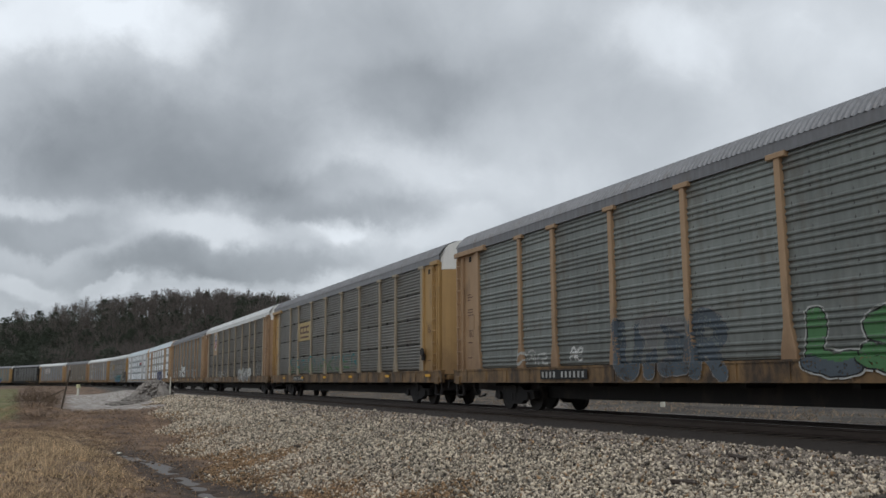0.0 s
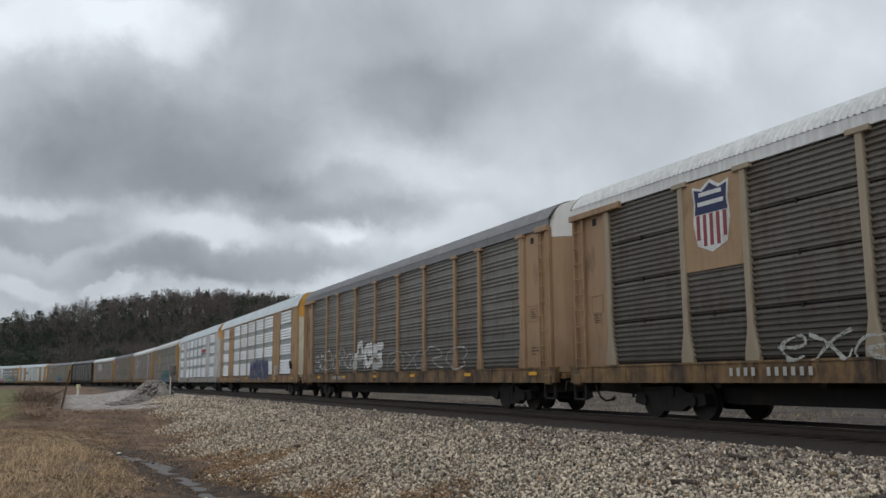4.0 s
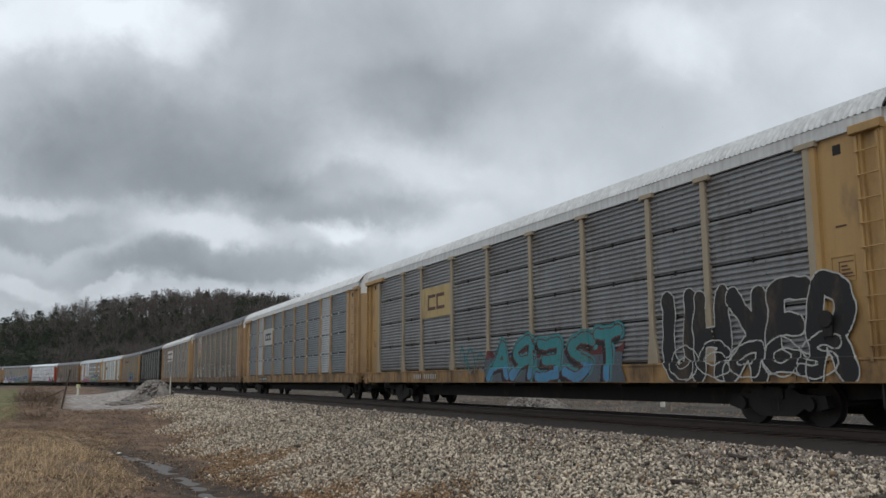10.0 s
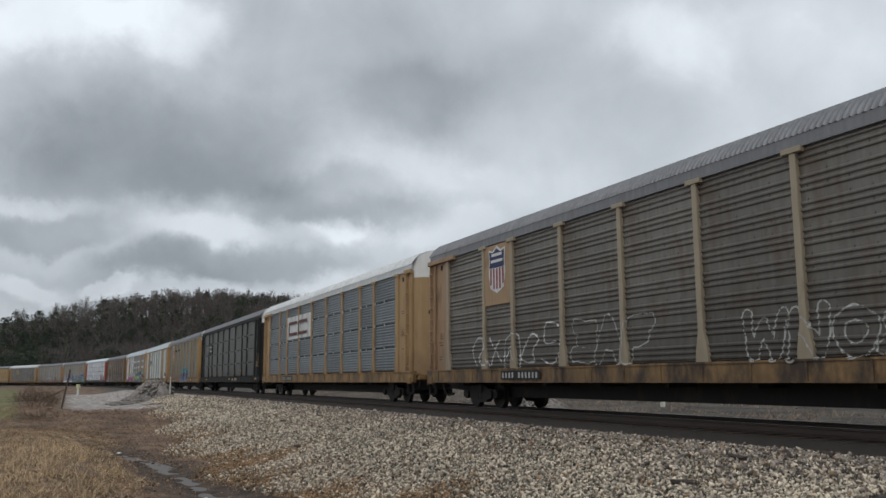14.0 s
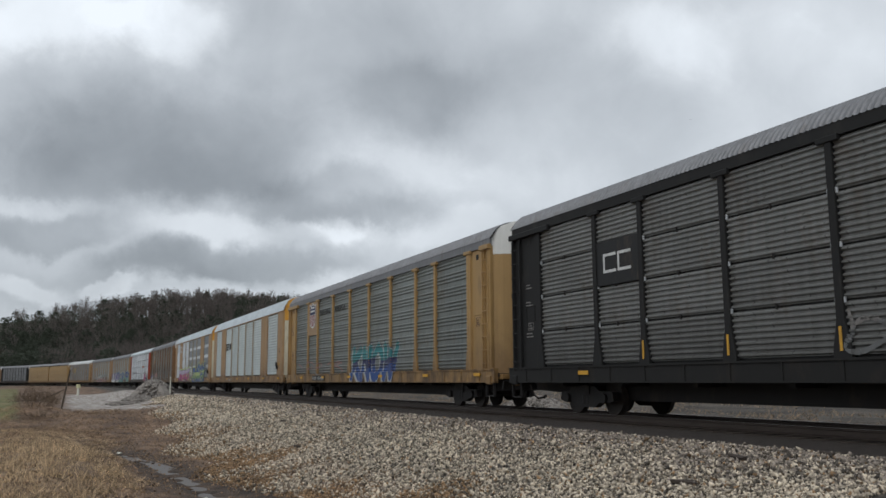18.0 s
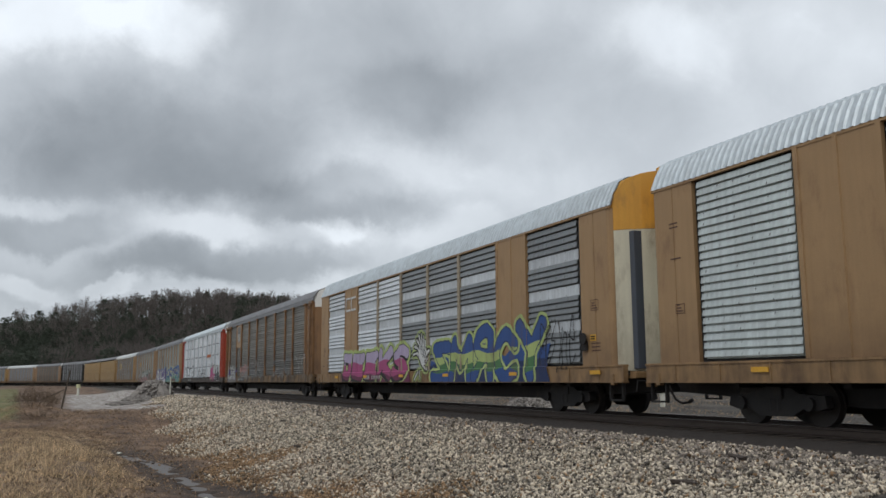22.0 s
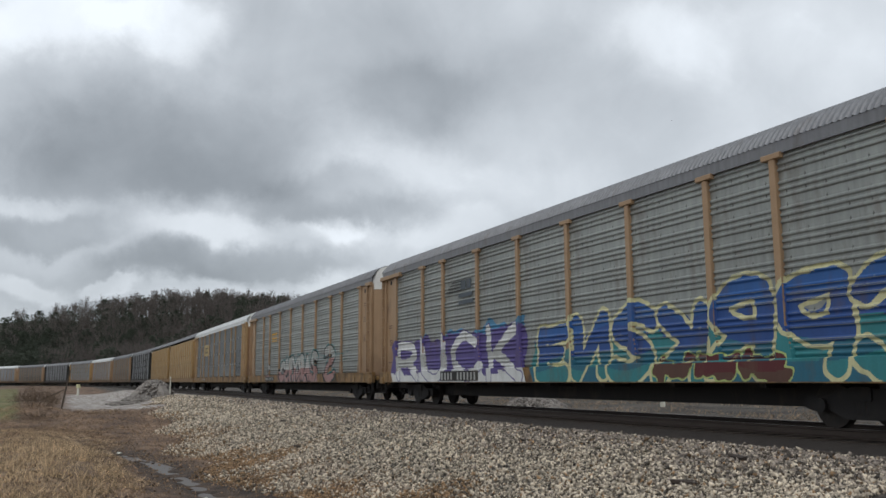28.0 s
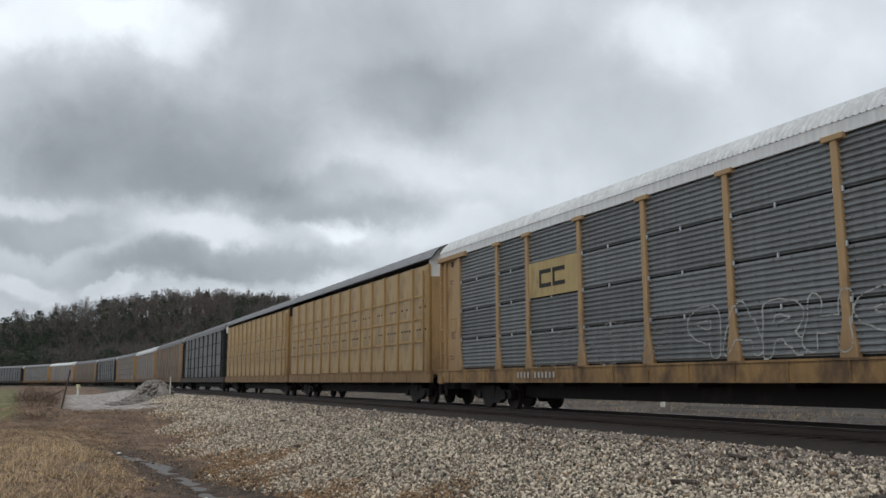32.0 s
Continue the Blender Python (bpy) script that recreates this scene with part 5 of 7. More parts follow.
FLEET = [
    spec("old", "grey autorack with tan posts and green and blue graffiti", GALV_GREEN, TAN, ROOF_GREY, SILL_RUSTY),
    spec("row", "grey autorack with yellow posts and a yellow plate", GALV_DUSTY, YELLOW, ROOF_GREY, SILL_RUSTY, posts=POST_PALE, brake=True),
    spec("row", "dark grey autorack with tan posts, white roof and shield plate", GALV_BROWN, PALE, ROOF_WHITE, SILL_RUSTY, posts=POST_PALE),
    spec("old", "dark dusty autorack with tan posts and white graffiti", GALV_DARK, TAN, ROOF_GREY, SILL_RUSTY),
    spec("bi", "yellow-brown autorack with white panels and blue graffiti", BRIGHT, YELLOW_BROWN, ROOF_GREEN, SILL_TAN, posts=POST_PALE, cap=YELLOW_BRIGHT, end=END_CREAM, brake=True),
    spec("bi", "silver autorack with white panels and a red stripe", BRIGHT, SILVER, ROOF_GREEN, SILL_SILVER, pale_columns=True, cap=YELLOW_BRIGHT, end=END_CREAM),
    spec("row", "grey autorack with yellow posts, white roof and teal graffiti", GALV, YELLOW, ROOF_WHITE, SILL_YELLOW, posts=POST_PALE, brake=True),
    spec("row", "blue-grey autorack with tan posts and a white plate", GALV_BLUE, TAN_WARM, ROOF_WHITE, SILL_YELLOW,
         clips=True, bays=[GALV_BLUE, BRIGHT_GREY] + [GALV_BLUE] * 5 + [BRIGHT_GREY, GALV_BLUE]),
    spec("old", "dark brown-grey autorack with shield plate and white scribbles", GALV_BROWN, PALE, ROOF_GREY, SILL_RUSTY, posts=POST_PALE),
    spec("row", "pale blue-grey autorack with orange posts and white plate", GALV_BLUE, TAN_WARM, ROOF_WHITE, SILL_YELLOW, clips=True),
    spec("row", "black-framed autorack with grey panels", GALV_SOOTY, BLACK, ROOF_GREY, SILL_BLACK, rail=BLACK, clips="edges"),
    spec("old", "grey-green autorack with yellow posts, shield plate and blue graffiti", GALV_GREEN, YELLOW, ROOF_GREY, SILL_YELLOW),
    spec("bi", "yellow autorack with white corrugated panels", SOFT_GREEN, YELLOW_BROWN, ROOF_GREEN, SILL_TAN, cap=YELLOW_BRIGHT, end=END_CREAM, beltless=True, brake=True, posts=POST_PALE),
    spec("bi", "yellow autorack with grey panels and pink and blue graffiti", BRIGHT_GREY, YELLOW_BROWN, ROOF_GREEN, SILL_TAN, cap=YELLOW_BRIGHT, end=END_CREAM, brake=True,
         bays=[GALV_DEEP] * 5 + [SOFT_WHITE] * 4, belts=[SOFT_WHITE] * 9, posts=POST_PALE),
    spec("old", "dirty grey autorack with brown posts and faded graffiti", GALV_DARK, RUSTY_TAN, ROOF_GREY, SILL_RUSTY),
    spec("row", "orange-red autorack with white panels", BRIGHT, RED, ROOF_GREEN, SILL_DARK, posts=BRIGHT_GREY),
    spec("old", "grey autorack covered low down with blue graffiti", GALV_PALE, TAN, ROOF_GREY, SILL_YELLOW, seam=True),
    spec("old", "grey autorack with yellow posts and white and brown graffiti", GALV_PALE, TAN, ROOF_GREY, SILL_YELLOW),
    # its dark brown end door paints shade into the gaps between the folded leaves
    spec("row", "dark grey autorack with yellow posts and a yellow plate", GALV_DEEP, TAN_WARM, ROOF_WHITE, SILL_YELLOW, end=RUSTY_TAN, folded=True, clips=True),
    None, None,
]
REST = [spec("row", "dark grey autorack with black end doors", GALV, BLACK, ROOF_GREY, SILL_DARK),
        spec("old", "dusty brown-grey autorack with pale posts", GALV_BROWN, PALE, ROOF_GREY, SILL_RUSTY),
        spec("old", "grey autorack with tan posts", GALV, TAN, ROOF_WHITE, SILL_RUSTY),
        spec("row", "grey autorack with yellow posts", GALV_BLUE, YELLOW, ROOF_GREY, SILL_YELLOW)]
FLEET += [REST[i % 4] for i in range(11)]

CARS = []   # (thing, metres from the middle of the first car to its own middle)
PITCH_CAR, PITCH_UNIT = 27.885, 21.6
NUDGE = (0.04, 0.14, 0.14, -0.07, -0.03, 0.0, -0.04, -0.24, -0.23, 0.18, 0.22, 0.22, 0.19, 0.08, 0.02, -0.03, -0.08, -0.11, -0.11)
at = -PITCH_CAR / 2
for sp in FLEET:
    if sp:
        CARS.append((autorack(sp), at + PITCH_CAR / 2 + (NUDGE[len(CARS)] if len(CARS) < len(NUDGE) else -0.1)))
        at += PITCH_CAR
    else:
        CARS.append((articulated_unit(len(CARS) == 19), at + PITCH_UNIT / 2 - 0.1))
        at += PITCH_UNIT


def dress_cars():
    """Plates, emblems, numbers and paint, car by car from the head of the train."""
    C = [c for c, _ in CARS]
    K = [sp["kind"] if sp else "row" for sp in FLEET]

    def g(i, *a, **k):
        return spray(C[i], K[i], *a, **k)
    for i, c in enumerate(C[:19]):
        if i in (1, 3, 4, 5, 11, 12, 13):
            reflectors(c, (-12.3, -8.0, -3.1, 1.2, 5.6, 9.9))
        stencils(c, i, "faded" if i == 10 else "brown", K[i] == "bi")
        if i == 16:
            number_board(c, 6.9, 11, "offwhite", "black", 0.9, 0.27, 0.26)
            continue
        number_board(c, -3.4 if i == 10 else 5.7 if K[i] == "bi" else 7.5, 11, back="black" if i in (0, 1, 4, 7, 8, 9, 11, 14, 17) else None, ink="black" if i == 5 else "offwhite", w=0.2 if K[i] == "bi" else 0.2, h=0.19, z=0.94)
    g(0, 4, -1.5, -8.2, 0.95, 2.15, 0.2, ["slate", "green", "green", "green"], "black", 0.03, "offwhite", 0.03, seed=3, word="LSCD", worn=0.12, label="green spray-painted letters")
    g(0, 4, 4.3, 0.1, 0.9, 2.35, 0.2, ["slate", "slate", "ghost"], "faded", 0.022, seed=4, word="UTER", worn=0.35, label="faded blue-grey graffiti")
    g(0, 3, 9.1, 7.3, 1.3, 1.75, 0.05, ["offwhite"], seed=5)
    g(0, 2, 6.2, 5.6, 1.35, 1.8, 0.045, ["white"], seed=6)
    plate(C[1], 6.85, 4.2, 3.1, 4.1, "gold", ((0.2, 0.85, 0.14, 0.24, "brown"),), "faded yellow plate with a brown emblem")
    open_frames(6.45, 4.55, 3.48, 3.9, "brown", C[1], "worn brown emblem", 1.524, 0.11, 3)
    g(1, 8, 8.9, -4.2, 1.38, 2.1, 0.05, ["green", "teal"], seed=8, word="SREDNPKC3R", bounce=0.15, worn=0.95, label="worn teal letters")
    shield_plate(C[2], 8.75, 6.95, 3.15, 5.08)
    g(2, 5, 6.3, 2.2, 1.2, 1.75, 0.045, ["offwhite"], seed=9, jitter=0.25)
    g(2, 5, -3.0, -7.8, 0.95, 1.8, 0.09, ["ghost", "offwhite"], "offwhite", 0.04, seed=10)
    g(2, 3, -9.3, -11.0, 1.2, 2.5, 0.028, ["offwhite"], seed=11, jitter=0.3)
    g(2, 2, -9.5, -10.9, 1.7, 2.3, 0.022, ["faded"], seed=52, jitter=0.4)
    g(3, 6, 11.2, 4.6, 1.4, 2.35, 0.035, ["white"], seed=12, jitter=0.2)
    g(3, 3, 4.2, 0.4, 1.3, 2.5, 0.16, ["offwhite", "white"], "black", 0.04, seed=13)
    g(3, 4, 0.0, -8.0, 1.3, 2.1, 0.035, ["offwhite"], seed=14)
    g(4, 6, 0.25, -5.9, 0.98, 2.25, 0.215, ["deepblue", "navy", "navy"], "offwhite", 0.028, "deepblue", 0.03, seed=15, word="MEHOUNA", even=True, worn=0.05, label="dark blue letters with white outlines")
    g(4, 2, -7.6, -8.5, 1.3, 1.95, 0.06, ["white"], seed=16, jitter=0.3)
    open_frames(8.55, 7.15, 4.15, 4.75, "red", C[4], "worn red emblem", 1.52, 0.09)
    part("stripe", slab(Shape(), -4.25, -6.8, 3.6, 3.92, 1.505).mesh("stripe", INK["red"]), C[5], "red lettering band")
    part("stripe", slab(Shape(), -4.25, -6.8, 3.42, 3.56, 1.505).mesh("stripe", INK["slate"]), C[5])
    plate(C[6], 6.85, 4.2, 3.15, 4.25, "gold", (), "yellow plate with a dark emblem")
    open_frames(6.25, 4.75, 3.42, 3.98, "brown", C[6], "dark open emblem", 1.524, 0.11)
    g(6, 6, 1.5, -5.8, 0.85, 2.15, 0.13, ["sky", "teal", "teal"], "maroon", 0.035, "teal", 0.07, seed=17, word="AREST", block=("slate", "slate", "maroon", "sea"), block_top=0.72, even=True, grow=0.12, shade="black", worn=0.08, label="teal graffiti with dark outlines")
    g(6, 3, 3.6, 1.7, 1.1, 1.9, 0.05, ["faded", "teal"], seed=61, jitter=0.3)
    g(6, 6, 1.3, -5.6, 0.95, 1.75, 0.055, ["maroon", "navy"], seed=64, jitter=0.3)
    g(6, 5, -7.4, -12.2, 0.9, 1.65, 0.12, [], "offwhite", 0.014, seed=65, word="OCDOS", hollow=True, bounce=0.1, worn=0.1)
    g(6, 5, -7.1, -12.6, 0.85, 2.75, 0.2, ["black"], "offwhite", 0.03, seed=18, word="UHKER", bounce=0.08, label="black letters with white outlines")
    plate(C[7], 6.85, 4.2, 3.2, 4.25, "offwhite", (), "white plate with a black emblem")
    open_frames(6.3, 4.7, 3.52, 3.95, "black", C[7], "black open emblem", 1.524, 0.10, 3)
    shield_plate(C[8], 8.75, 6.95, 3.2, 5.08)
    g(8, 5, 9.7, 4.3, 1.3, 2.35, 0.035, ["white"], seed=19, jitter=0.25)
    g(8, 3, 3.9, 0.1, 1.28, 2.45, 0.2, [], "offwhite", 0.016, seed=20, word="3AF", hollow=True, worn=0.2)
    g(8, 3, -2.4, -6.8, 1.25, 2.2, 0.12, [], "offwhite", 0.018, seed=21, word="WNOR", hollow=True, bounce=0.1, worn=0.25)
    g(8, 2, -7.3, -8.5, 1.4, 2.2, 0.03, ["lime", "white"], seed=22, jitter=0.4)
    plate(C[9], 6.8, 1.4, 3.3, 4.6, "white", (), "white plate with a dark red emblem")
    open_frames(6.3, 2.2, 3.5, 4.3, "maroon", C[9], "dark red emblem", 1.56, 0.16)
    plate(C[10], 8.72, 6.98, 3.2, 4.3, "black", (), "black plate with a white emblem")
    open_frames(8.42, 7.28, 3.5, 3.98, "white", C[10], "white open emblem", 1.525, 0.07)
    for x in (-6.9, -4.13, 1.38, 4.13, 6.9):
        part("reflector", slab(Shape(), x - 0.03, x + 0.03, 1.36, 1.78, 1.556).mesh("reflector", INK["amber"]), C[10], "upright yellow reflector strip")
    part("reflector", slab(Shape(), -12.98, -12.90, 1.85, 2.75, 1.536, 0.03).mesh("reflector", INK["amber"]), C[10], "upright yellow reflector strip")
    part("label_plate", slab(Shape(), -12.05, -12.4, 1.9, 2.3, 1.478).mesh("label_plate", INK["ghost"]), C[10], "small pale notice with a yellow foot")
    part("label_foot", slab(Shape(), -12.07, -12.38, 1.91, 2.0, 1.484).mesh("label_foot", INK["gold"]), C[10])
    box = Shape()
    for a in ((-12.0, -12.5, 3.3, 3.32), (-12.0, -12.5, 3.63, 3.65), (-12.0, -12.02, 3.32, 3.63), (-12.48, -12.5, 3.32, 3.63)):
        slab(box, *a, 1.478)
    part("outline_box", box.mesh("outline_box", INK["faded"]), C[10])
    reflectors(C[10], (-12.4, -5.2, -2.3, 9.4))
    g(3, 2, 12.6, 12.1, 2.1, 4.5, 0.028, ["brown"], seed=51, jitter=0.5)
    g(10, 5, 1.4, -4.2, 1.3, 2.1, 0.06, ["ghost", "faded"], seed=23)
    shield_plate(C[11], 8.75, 6.95, 3.3, 5.08)
    letters("BUILDING", C[11], 6.5, 4.28, 0.38, "black")
    letters("AMERICA", C[11], 3.85, 4.28, 0.38, "black")
    g(11, 4, 1.25, -5.0, 0.85, 2.5, 0.2, ["ink", "ink", "navy", "teal", "teal"], "offwhite", 0.035, "navy", 0.03, seed=24, word="KNOW", even=True, grow=0.06, shade="offwhite", slant=0.12, label="blue and teal graffiti letters")
    g(11, 5, 11.0, 2.2, 1.2, 1.9, 0.05, ["faded", "rose"], seed=25, jitter=0.3)
    for z in (3.35, 3.55, 3.75):
        part("emblem", slab(Shape(), 6.6, 5.6 - (z - 3.35), z, z + 0.12, 1.52).mesh("emblem", INK["black"]), C[12], "black striped emblem")
    part("emblem", slab(Shape(), 5.1, 4.3, 3.4, 3.85, 1.52).mesh("emblem", INK["black"]), C[12], "black striped emblem")
    open_frames(8.6, 7.1, 4.1, 4.75, "white", C[13], "white emblem", 1.54, 0.09)
    g(13, 5, 9.1, 0.3, 0.86, 2.3, 0.21, ["plum", "pink", "pink", "lilac", "lilac"], "black", 0.03, "lime", 0.13, seed=26, word="JEEKS", mirror=False, even=True, grow=0.12, shade="black", block=("plum", "plum"), block_top=0.35, label="pink and white graffiti letters")
    fan = []
    for a in np.linspace(0.35, 3.3, 10):
        arm = curve_through([(-0.75, 1.5), (-0.75 + 0.4 * math.cos(a + 0.25), 1.55 + 0.6 * math.sin(a + 0.25)), (-0.68 + 0.74 * math.cos(a), 1.5 + 1.08 * math.sin(a))], 4)
        fan += list(zip(arm[:-1], arm[1:]))
    fan += [((-0.9, 1.5), (-1.5, 2.0)), ((-0.5, 1.2), (-0.2, 0.95)), ((-0.7, 1.2), (-0.75, 0.95))]
    g(13, 1, 0.3, -1.55, 0.9, 2.65, 0.062, ["white"], "black", 0.06, "lime", 0.08, seed=27, segs=fan, label="painted fan of white and black feather strokes")
    g(13, 6, -1.7, -10.0, 0.85, 2.6, 0.20, ["ink", "green", "lime", "ink", "ink"], "deepblue", 0.04, "lime", 0.10, seed=28, word="ZMRCY", even=True, grow=0.18, bounce=0.09, block=("deepblue", "ink", "green"), block_top=0.62, label="blue and green graffiti letters")
    g(13, 6, -9.5, -11.3, 1.2, 2.6, 0.03, ["black"], seed=29, jitter=0.4)
    shield_plate(C[14], 8.75, 6.95, 3.4, 5.08, True)
    g(14, 4, 12.0, 8.6, 1.0, 2.1, 0.14, ["offwhite"], "black", 0.04, seed=30, word="DEAC", block=("faded", "purple", "ghost"), block_top=0.7, worn=0.25, label="white letters over purple paint")
    g(14, 4, 6.9, 4.0, 1.1, 2.1, 0.14, ["faded", "rose"], "faded", 0.03, seed=31)
    g(14, 5, 3.6, -1.2, 1.1, 2.45, 0.2, ["ghost", "faded"], "offwhite", 0.02, "black", 0.03, seed=32, word="ASHL", grow=0.1, worn=0.4)
    g(14, 3, -3.4, -8.3, 1.1, 2.2, 0.16, ["faded", "ghost"], "faded", 0.02, seed=62, word="CUR", worn=0.5)
    g(14, 4, -9.0, -12.0, 1.0, 2.4, 0.05, ["faded", "offwhite"], seed=33)
    part("stripe", slab(Shape(), -4.3, -6.5, 3.05, 3.3, 1.52).mesh("stripe", INK["orange"]), C[15], "small orange lettering band")
    g(15, 4, 11.4, 3.4, 0.85, 2.4, 0.27, [], "black", 0.05, seed=34, word="ASEP", hollow=True, bounce=0.1, label="black bubble letters in outline")
    g(15, 4, 1.2, -3.8, 1.0, 2.1, 0.06, ["black"], seed=35, jitter=0.25)
    g(15, 2, -6.9, -9.1, 0.9, 2.25, 0.22, ["rose", "pink", "offwhite"], "black", 0.04, seed=36)
    g(15, 2, -9.1, -11.5, 0.9, 2.25, 0.22, ["slate", "black", "offwhite"], "white", 0.03, seed=37)
    g(16, 5, 11.9, 1.0, 0.86, 2.75, 0.165, ["white", "offwhite", "white"], "purple", 0.04, seed=38, word="RUCK", mirror=False, even=True, grow=0.25, slant=-0.1, block=("white", "purple", "purple", "purple", "sky"), block_top=0.97, label="white letters with purple outlines on blue")
    g(16, 8, 0.6, -12.4, 0.85, 2.95, 0.235, ["teal", "sea", "ink", "ink", "blue"], "cream", 0.095, seed=39, word="3NSKRPC", even=True, grow=0.3, bounce=0.08, block=("sea", "teal", "ink", "maroon"), block_top=0.78, label="large blue and teal letters with pale outlines")
    g(16, 3, -5.0, -9.0, 0.85, 1.4, 0.16, ["brown", "maroon"], "lime", 0.04, seed=40)
    for k, z in enumerate((3.90, 4.0, 4.1, 4.2)):
        part("emblem", slab(Shape(), 6.6 - 0.15 * k, 5.35, z, z + 0.035, 1.49).mesh("emblem", INK["black"]), C[16], "faded dark emblem stripe")
    for a, b in ((5.42, 5.05), (4.98, 4.62)):
        part("emblem", slab(Shape(), a, b, 3.92, 4.24, 1.49).mesh("emblem", INK["slate"]), C[16], "faded dark emblem block")
    for z, x1 in ((3.66, 4.55), (3.42, 4.45)):
        part("emblem", slab(Shape(), 5.6, x1, z, z + 0.14, 1.49).mesh("emblem", INK["slate"]), C[16], "faded dark emblem bar")
    open_frames(6.3, 4.85, 3.5, 3.88, "amber", C[17], "worn yellow emblem", 1.492, 0.10, 3)
    part("emblem", slab(Shape(), 6.3, 4.85, 3.36, 3.43, 1.492).mesh("emblem", INK["amber"]), C[17], "worn yellow underline")
    g(17, 6, 4.1, -4.8, 0.86, 2.5, 0.2, ["rose", "rose", "offwhite", "offwhite"], "black", 0.05, "teal", 0.05, seed=41, word="CMYRAS", even=True, grow=0.25, shade="black", bounce=0.1, block=("rose", "rose", "brown"), block_top=0.5, label="white and brown graffiti letters")
    g(17, 1, 7.7, 6.6, 0.9, 2.05, 0.13, ["rose", "faded", "offwhite"], "black", 0.05, seed=42, word="S", even=True, shade="black")
    g(17, 1, -5.6, -8.0, 0.86, 2.65, 0.2, ["rose", "rose", "offwhite"], "black", 0.06, "teal", 0.05, seed=43, word="S", even=True, shade="black", label="pink and white painted hook shape")
    g(17, 3, 0.5, -9.5, 1.9, 2.3, 0.018, ["teal"], seed=44, jitter=0.5)
    plate(C[18], 6.85, 4.2, 3.2, 4.2, "gold", (), "yellow plate with a black emblem")
    open_frames(6.2, 4.85, 3.45, 3.95, "black", C[18], "black open emblem", 1.524, 0.11)
    g(18, 6, 6.7, 0.4, 1.3, 2.2, 0.13, [], "faded", 0.013, seed=45, word="ARPDHR", hollow=True, bounce=0.1, worn=0.3)
    g(18, 6, 0.2, -6.6, 1.35, 2.4, 0.15, [], "offwhite", 0.013, seed=47, word="PARHPD", hollow=True, bounce=0.1, worn=0.3)
    g(18, 6, -9.3, -11.2, 1.6, 2.05, 0.025, ["black"], seed=46, jitter=0.3)


def letters(text, car, left, z, size, ink):
    """Stencilled words on the side of a car."""
    cu = bpy.data.curves.new("words", "FONT")
    cu.body, cu.size, cu.extrude, cu.space_character = text, size, 0.004, 1.12
    tmp = new("words", cu)
    me = bpy.data.meshes.new_from_object(tmp.evaluated_get(bpy.context.evaluated_depsgraph_get()))
    bpy.data.objects.remove(tmp)
    me.materials.clear()
    me.materials.append(INK[ink])
    part("lettering", me, car, "black stencilled words", pose(left, 1.50, z, 90, 0, 180))


dress_cars()
# the train's way: metres run by each second
def train_at(t):
    return 13.32 - 15.832 * t + 0.00612 * t * t


def car_pose(s, half=10.06):
    ax, ay, _ = on_track(s - half)
    bx, by, _ = on_track(s + half)
    return pose((ax + bx) / 2, (ay + by) / 2, 0, 0, 0, math.degrees(math.atan2(by - ay, bx - ax)))


# ---- stones, grass, water, woods ----
def joined(name, base_v, base_f, place, label, category, material, normals=False):
    """Many small pieces in one object of stuff: place gives 4x4 arrays."""
    bv = np.asarray(base_v, float)
    n = len(place)
    V = np.einsum("nij,kj->nki", place[:, :3, :3], bv) + place[:, None, :3, 3]
    k = len(bv)
    F = (np.asarray(base_f)[None] + (np.arange(n) * k)[:, None, None]).reshape(-1, len(base_f[0]))
    me = bpy.data.meshes.new(name)
    me.vertices.add(n * k)
    me.vertices.foreach_set("co", V.reshape(-1))
    m = F.shape[1]
    me.loops.add(F.size)
    me.loops.foreach_set("vertex_index", F.reshape(-1).astype(np.int32))
    me.polygons.add(len(F))
    me.polygons.foreach_set("loop_start", (np.arange(len(F)) * m).astype(np.int32))
    me.update(calc_edges=True)
    me.validate()
    me.materials.append(material)
    return tagged(new(name, me), label, category, kind="stuff")


def rand_pose(rng, pos, scale, flat=1.0):
    """4x4 arrays with random turns; scale (n,3)."""
    n = len(pos)
    q = rng.normal(size=(n, 4))
    q /= np.linalg.norm(q, axis=1, keepdims=True)
    w, x, y, z = q.T
    R = np.stack([1 - 2 * (y * y + z * z), 2 * (x * y - z * w), 2 * (x * z + y * w), 2 * (x * y + z * w), 1 - 2 * (x * x + z * z), 2 * (y * z - x * w),
                  2 * (x * z - y * w), 2 * (y * z + x * w), 1 - 2 * (x * x + y * y)], -1).reshape(n, 3, 3)
    M = np.zeros((n, 4, 4))
    M[:, :3, :3] = R * scale[:, None, :]
    M[:, :3, 3] = pos
    M[:, 3, 3] = 1
    return M


ROCK_V = [(-1, -0.8, -0.7), (0.8, -1, -0.8), (1, 0.9, -0.6), (-0.8, 1, -0.9), (-0.7, -0.6, 0.8), (0.6, -0.9, 0.6), (0.7, 0.6, 1.0), (-0.9, 0.5, 0.6)]
ROCK_F = [(0, 3, 2, 1), (4, 5, 6, 7), (0, 1, 5, 4), (2, 3, 7, 6), (0, 4, 7, 3), (1, 2, 6, 5)]
CHIP_V = [(1.1, 0.1, -0.1), (-0.5, 0.95, 0.15), (-0.6, -0.85, 0.0), (0.15, -0.1, 0.95), (-0.1, 0.1, -0.8)]
CHIP_F = [(0, 1, 3), (1, 2, 3), (2, 0, 3), (1, 0, 4), (2, 1, 4), (0, 2, 4)]
STONE_MUDDY = mat("mud_stained_stone", srgb(140, 113, 84), 0.9, vary=0.3, grain=40, blotch=0.5, island=1.4)
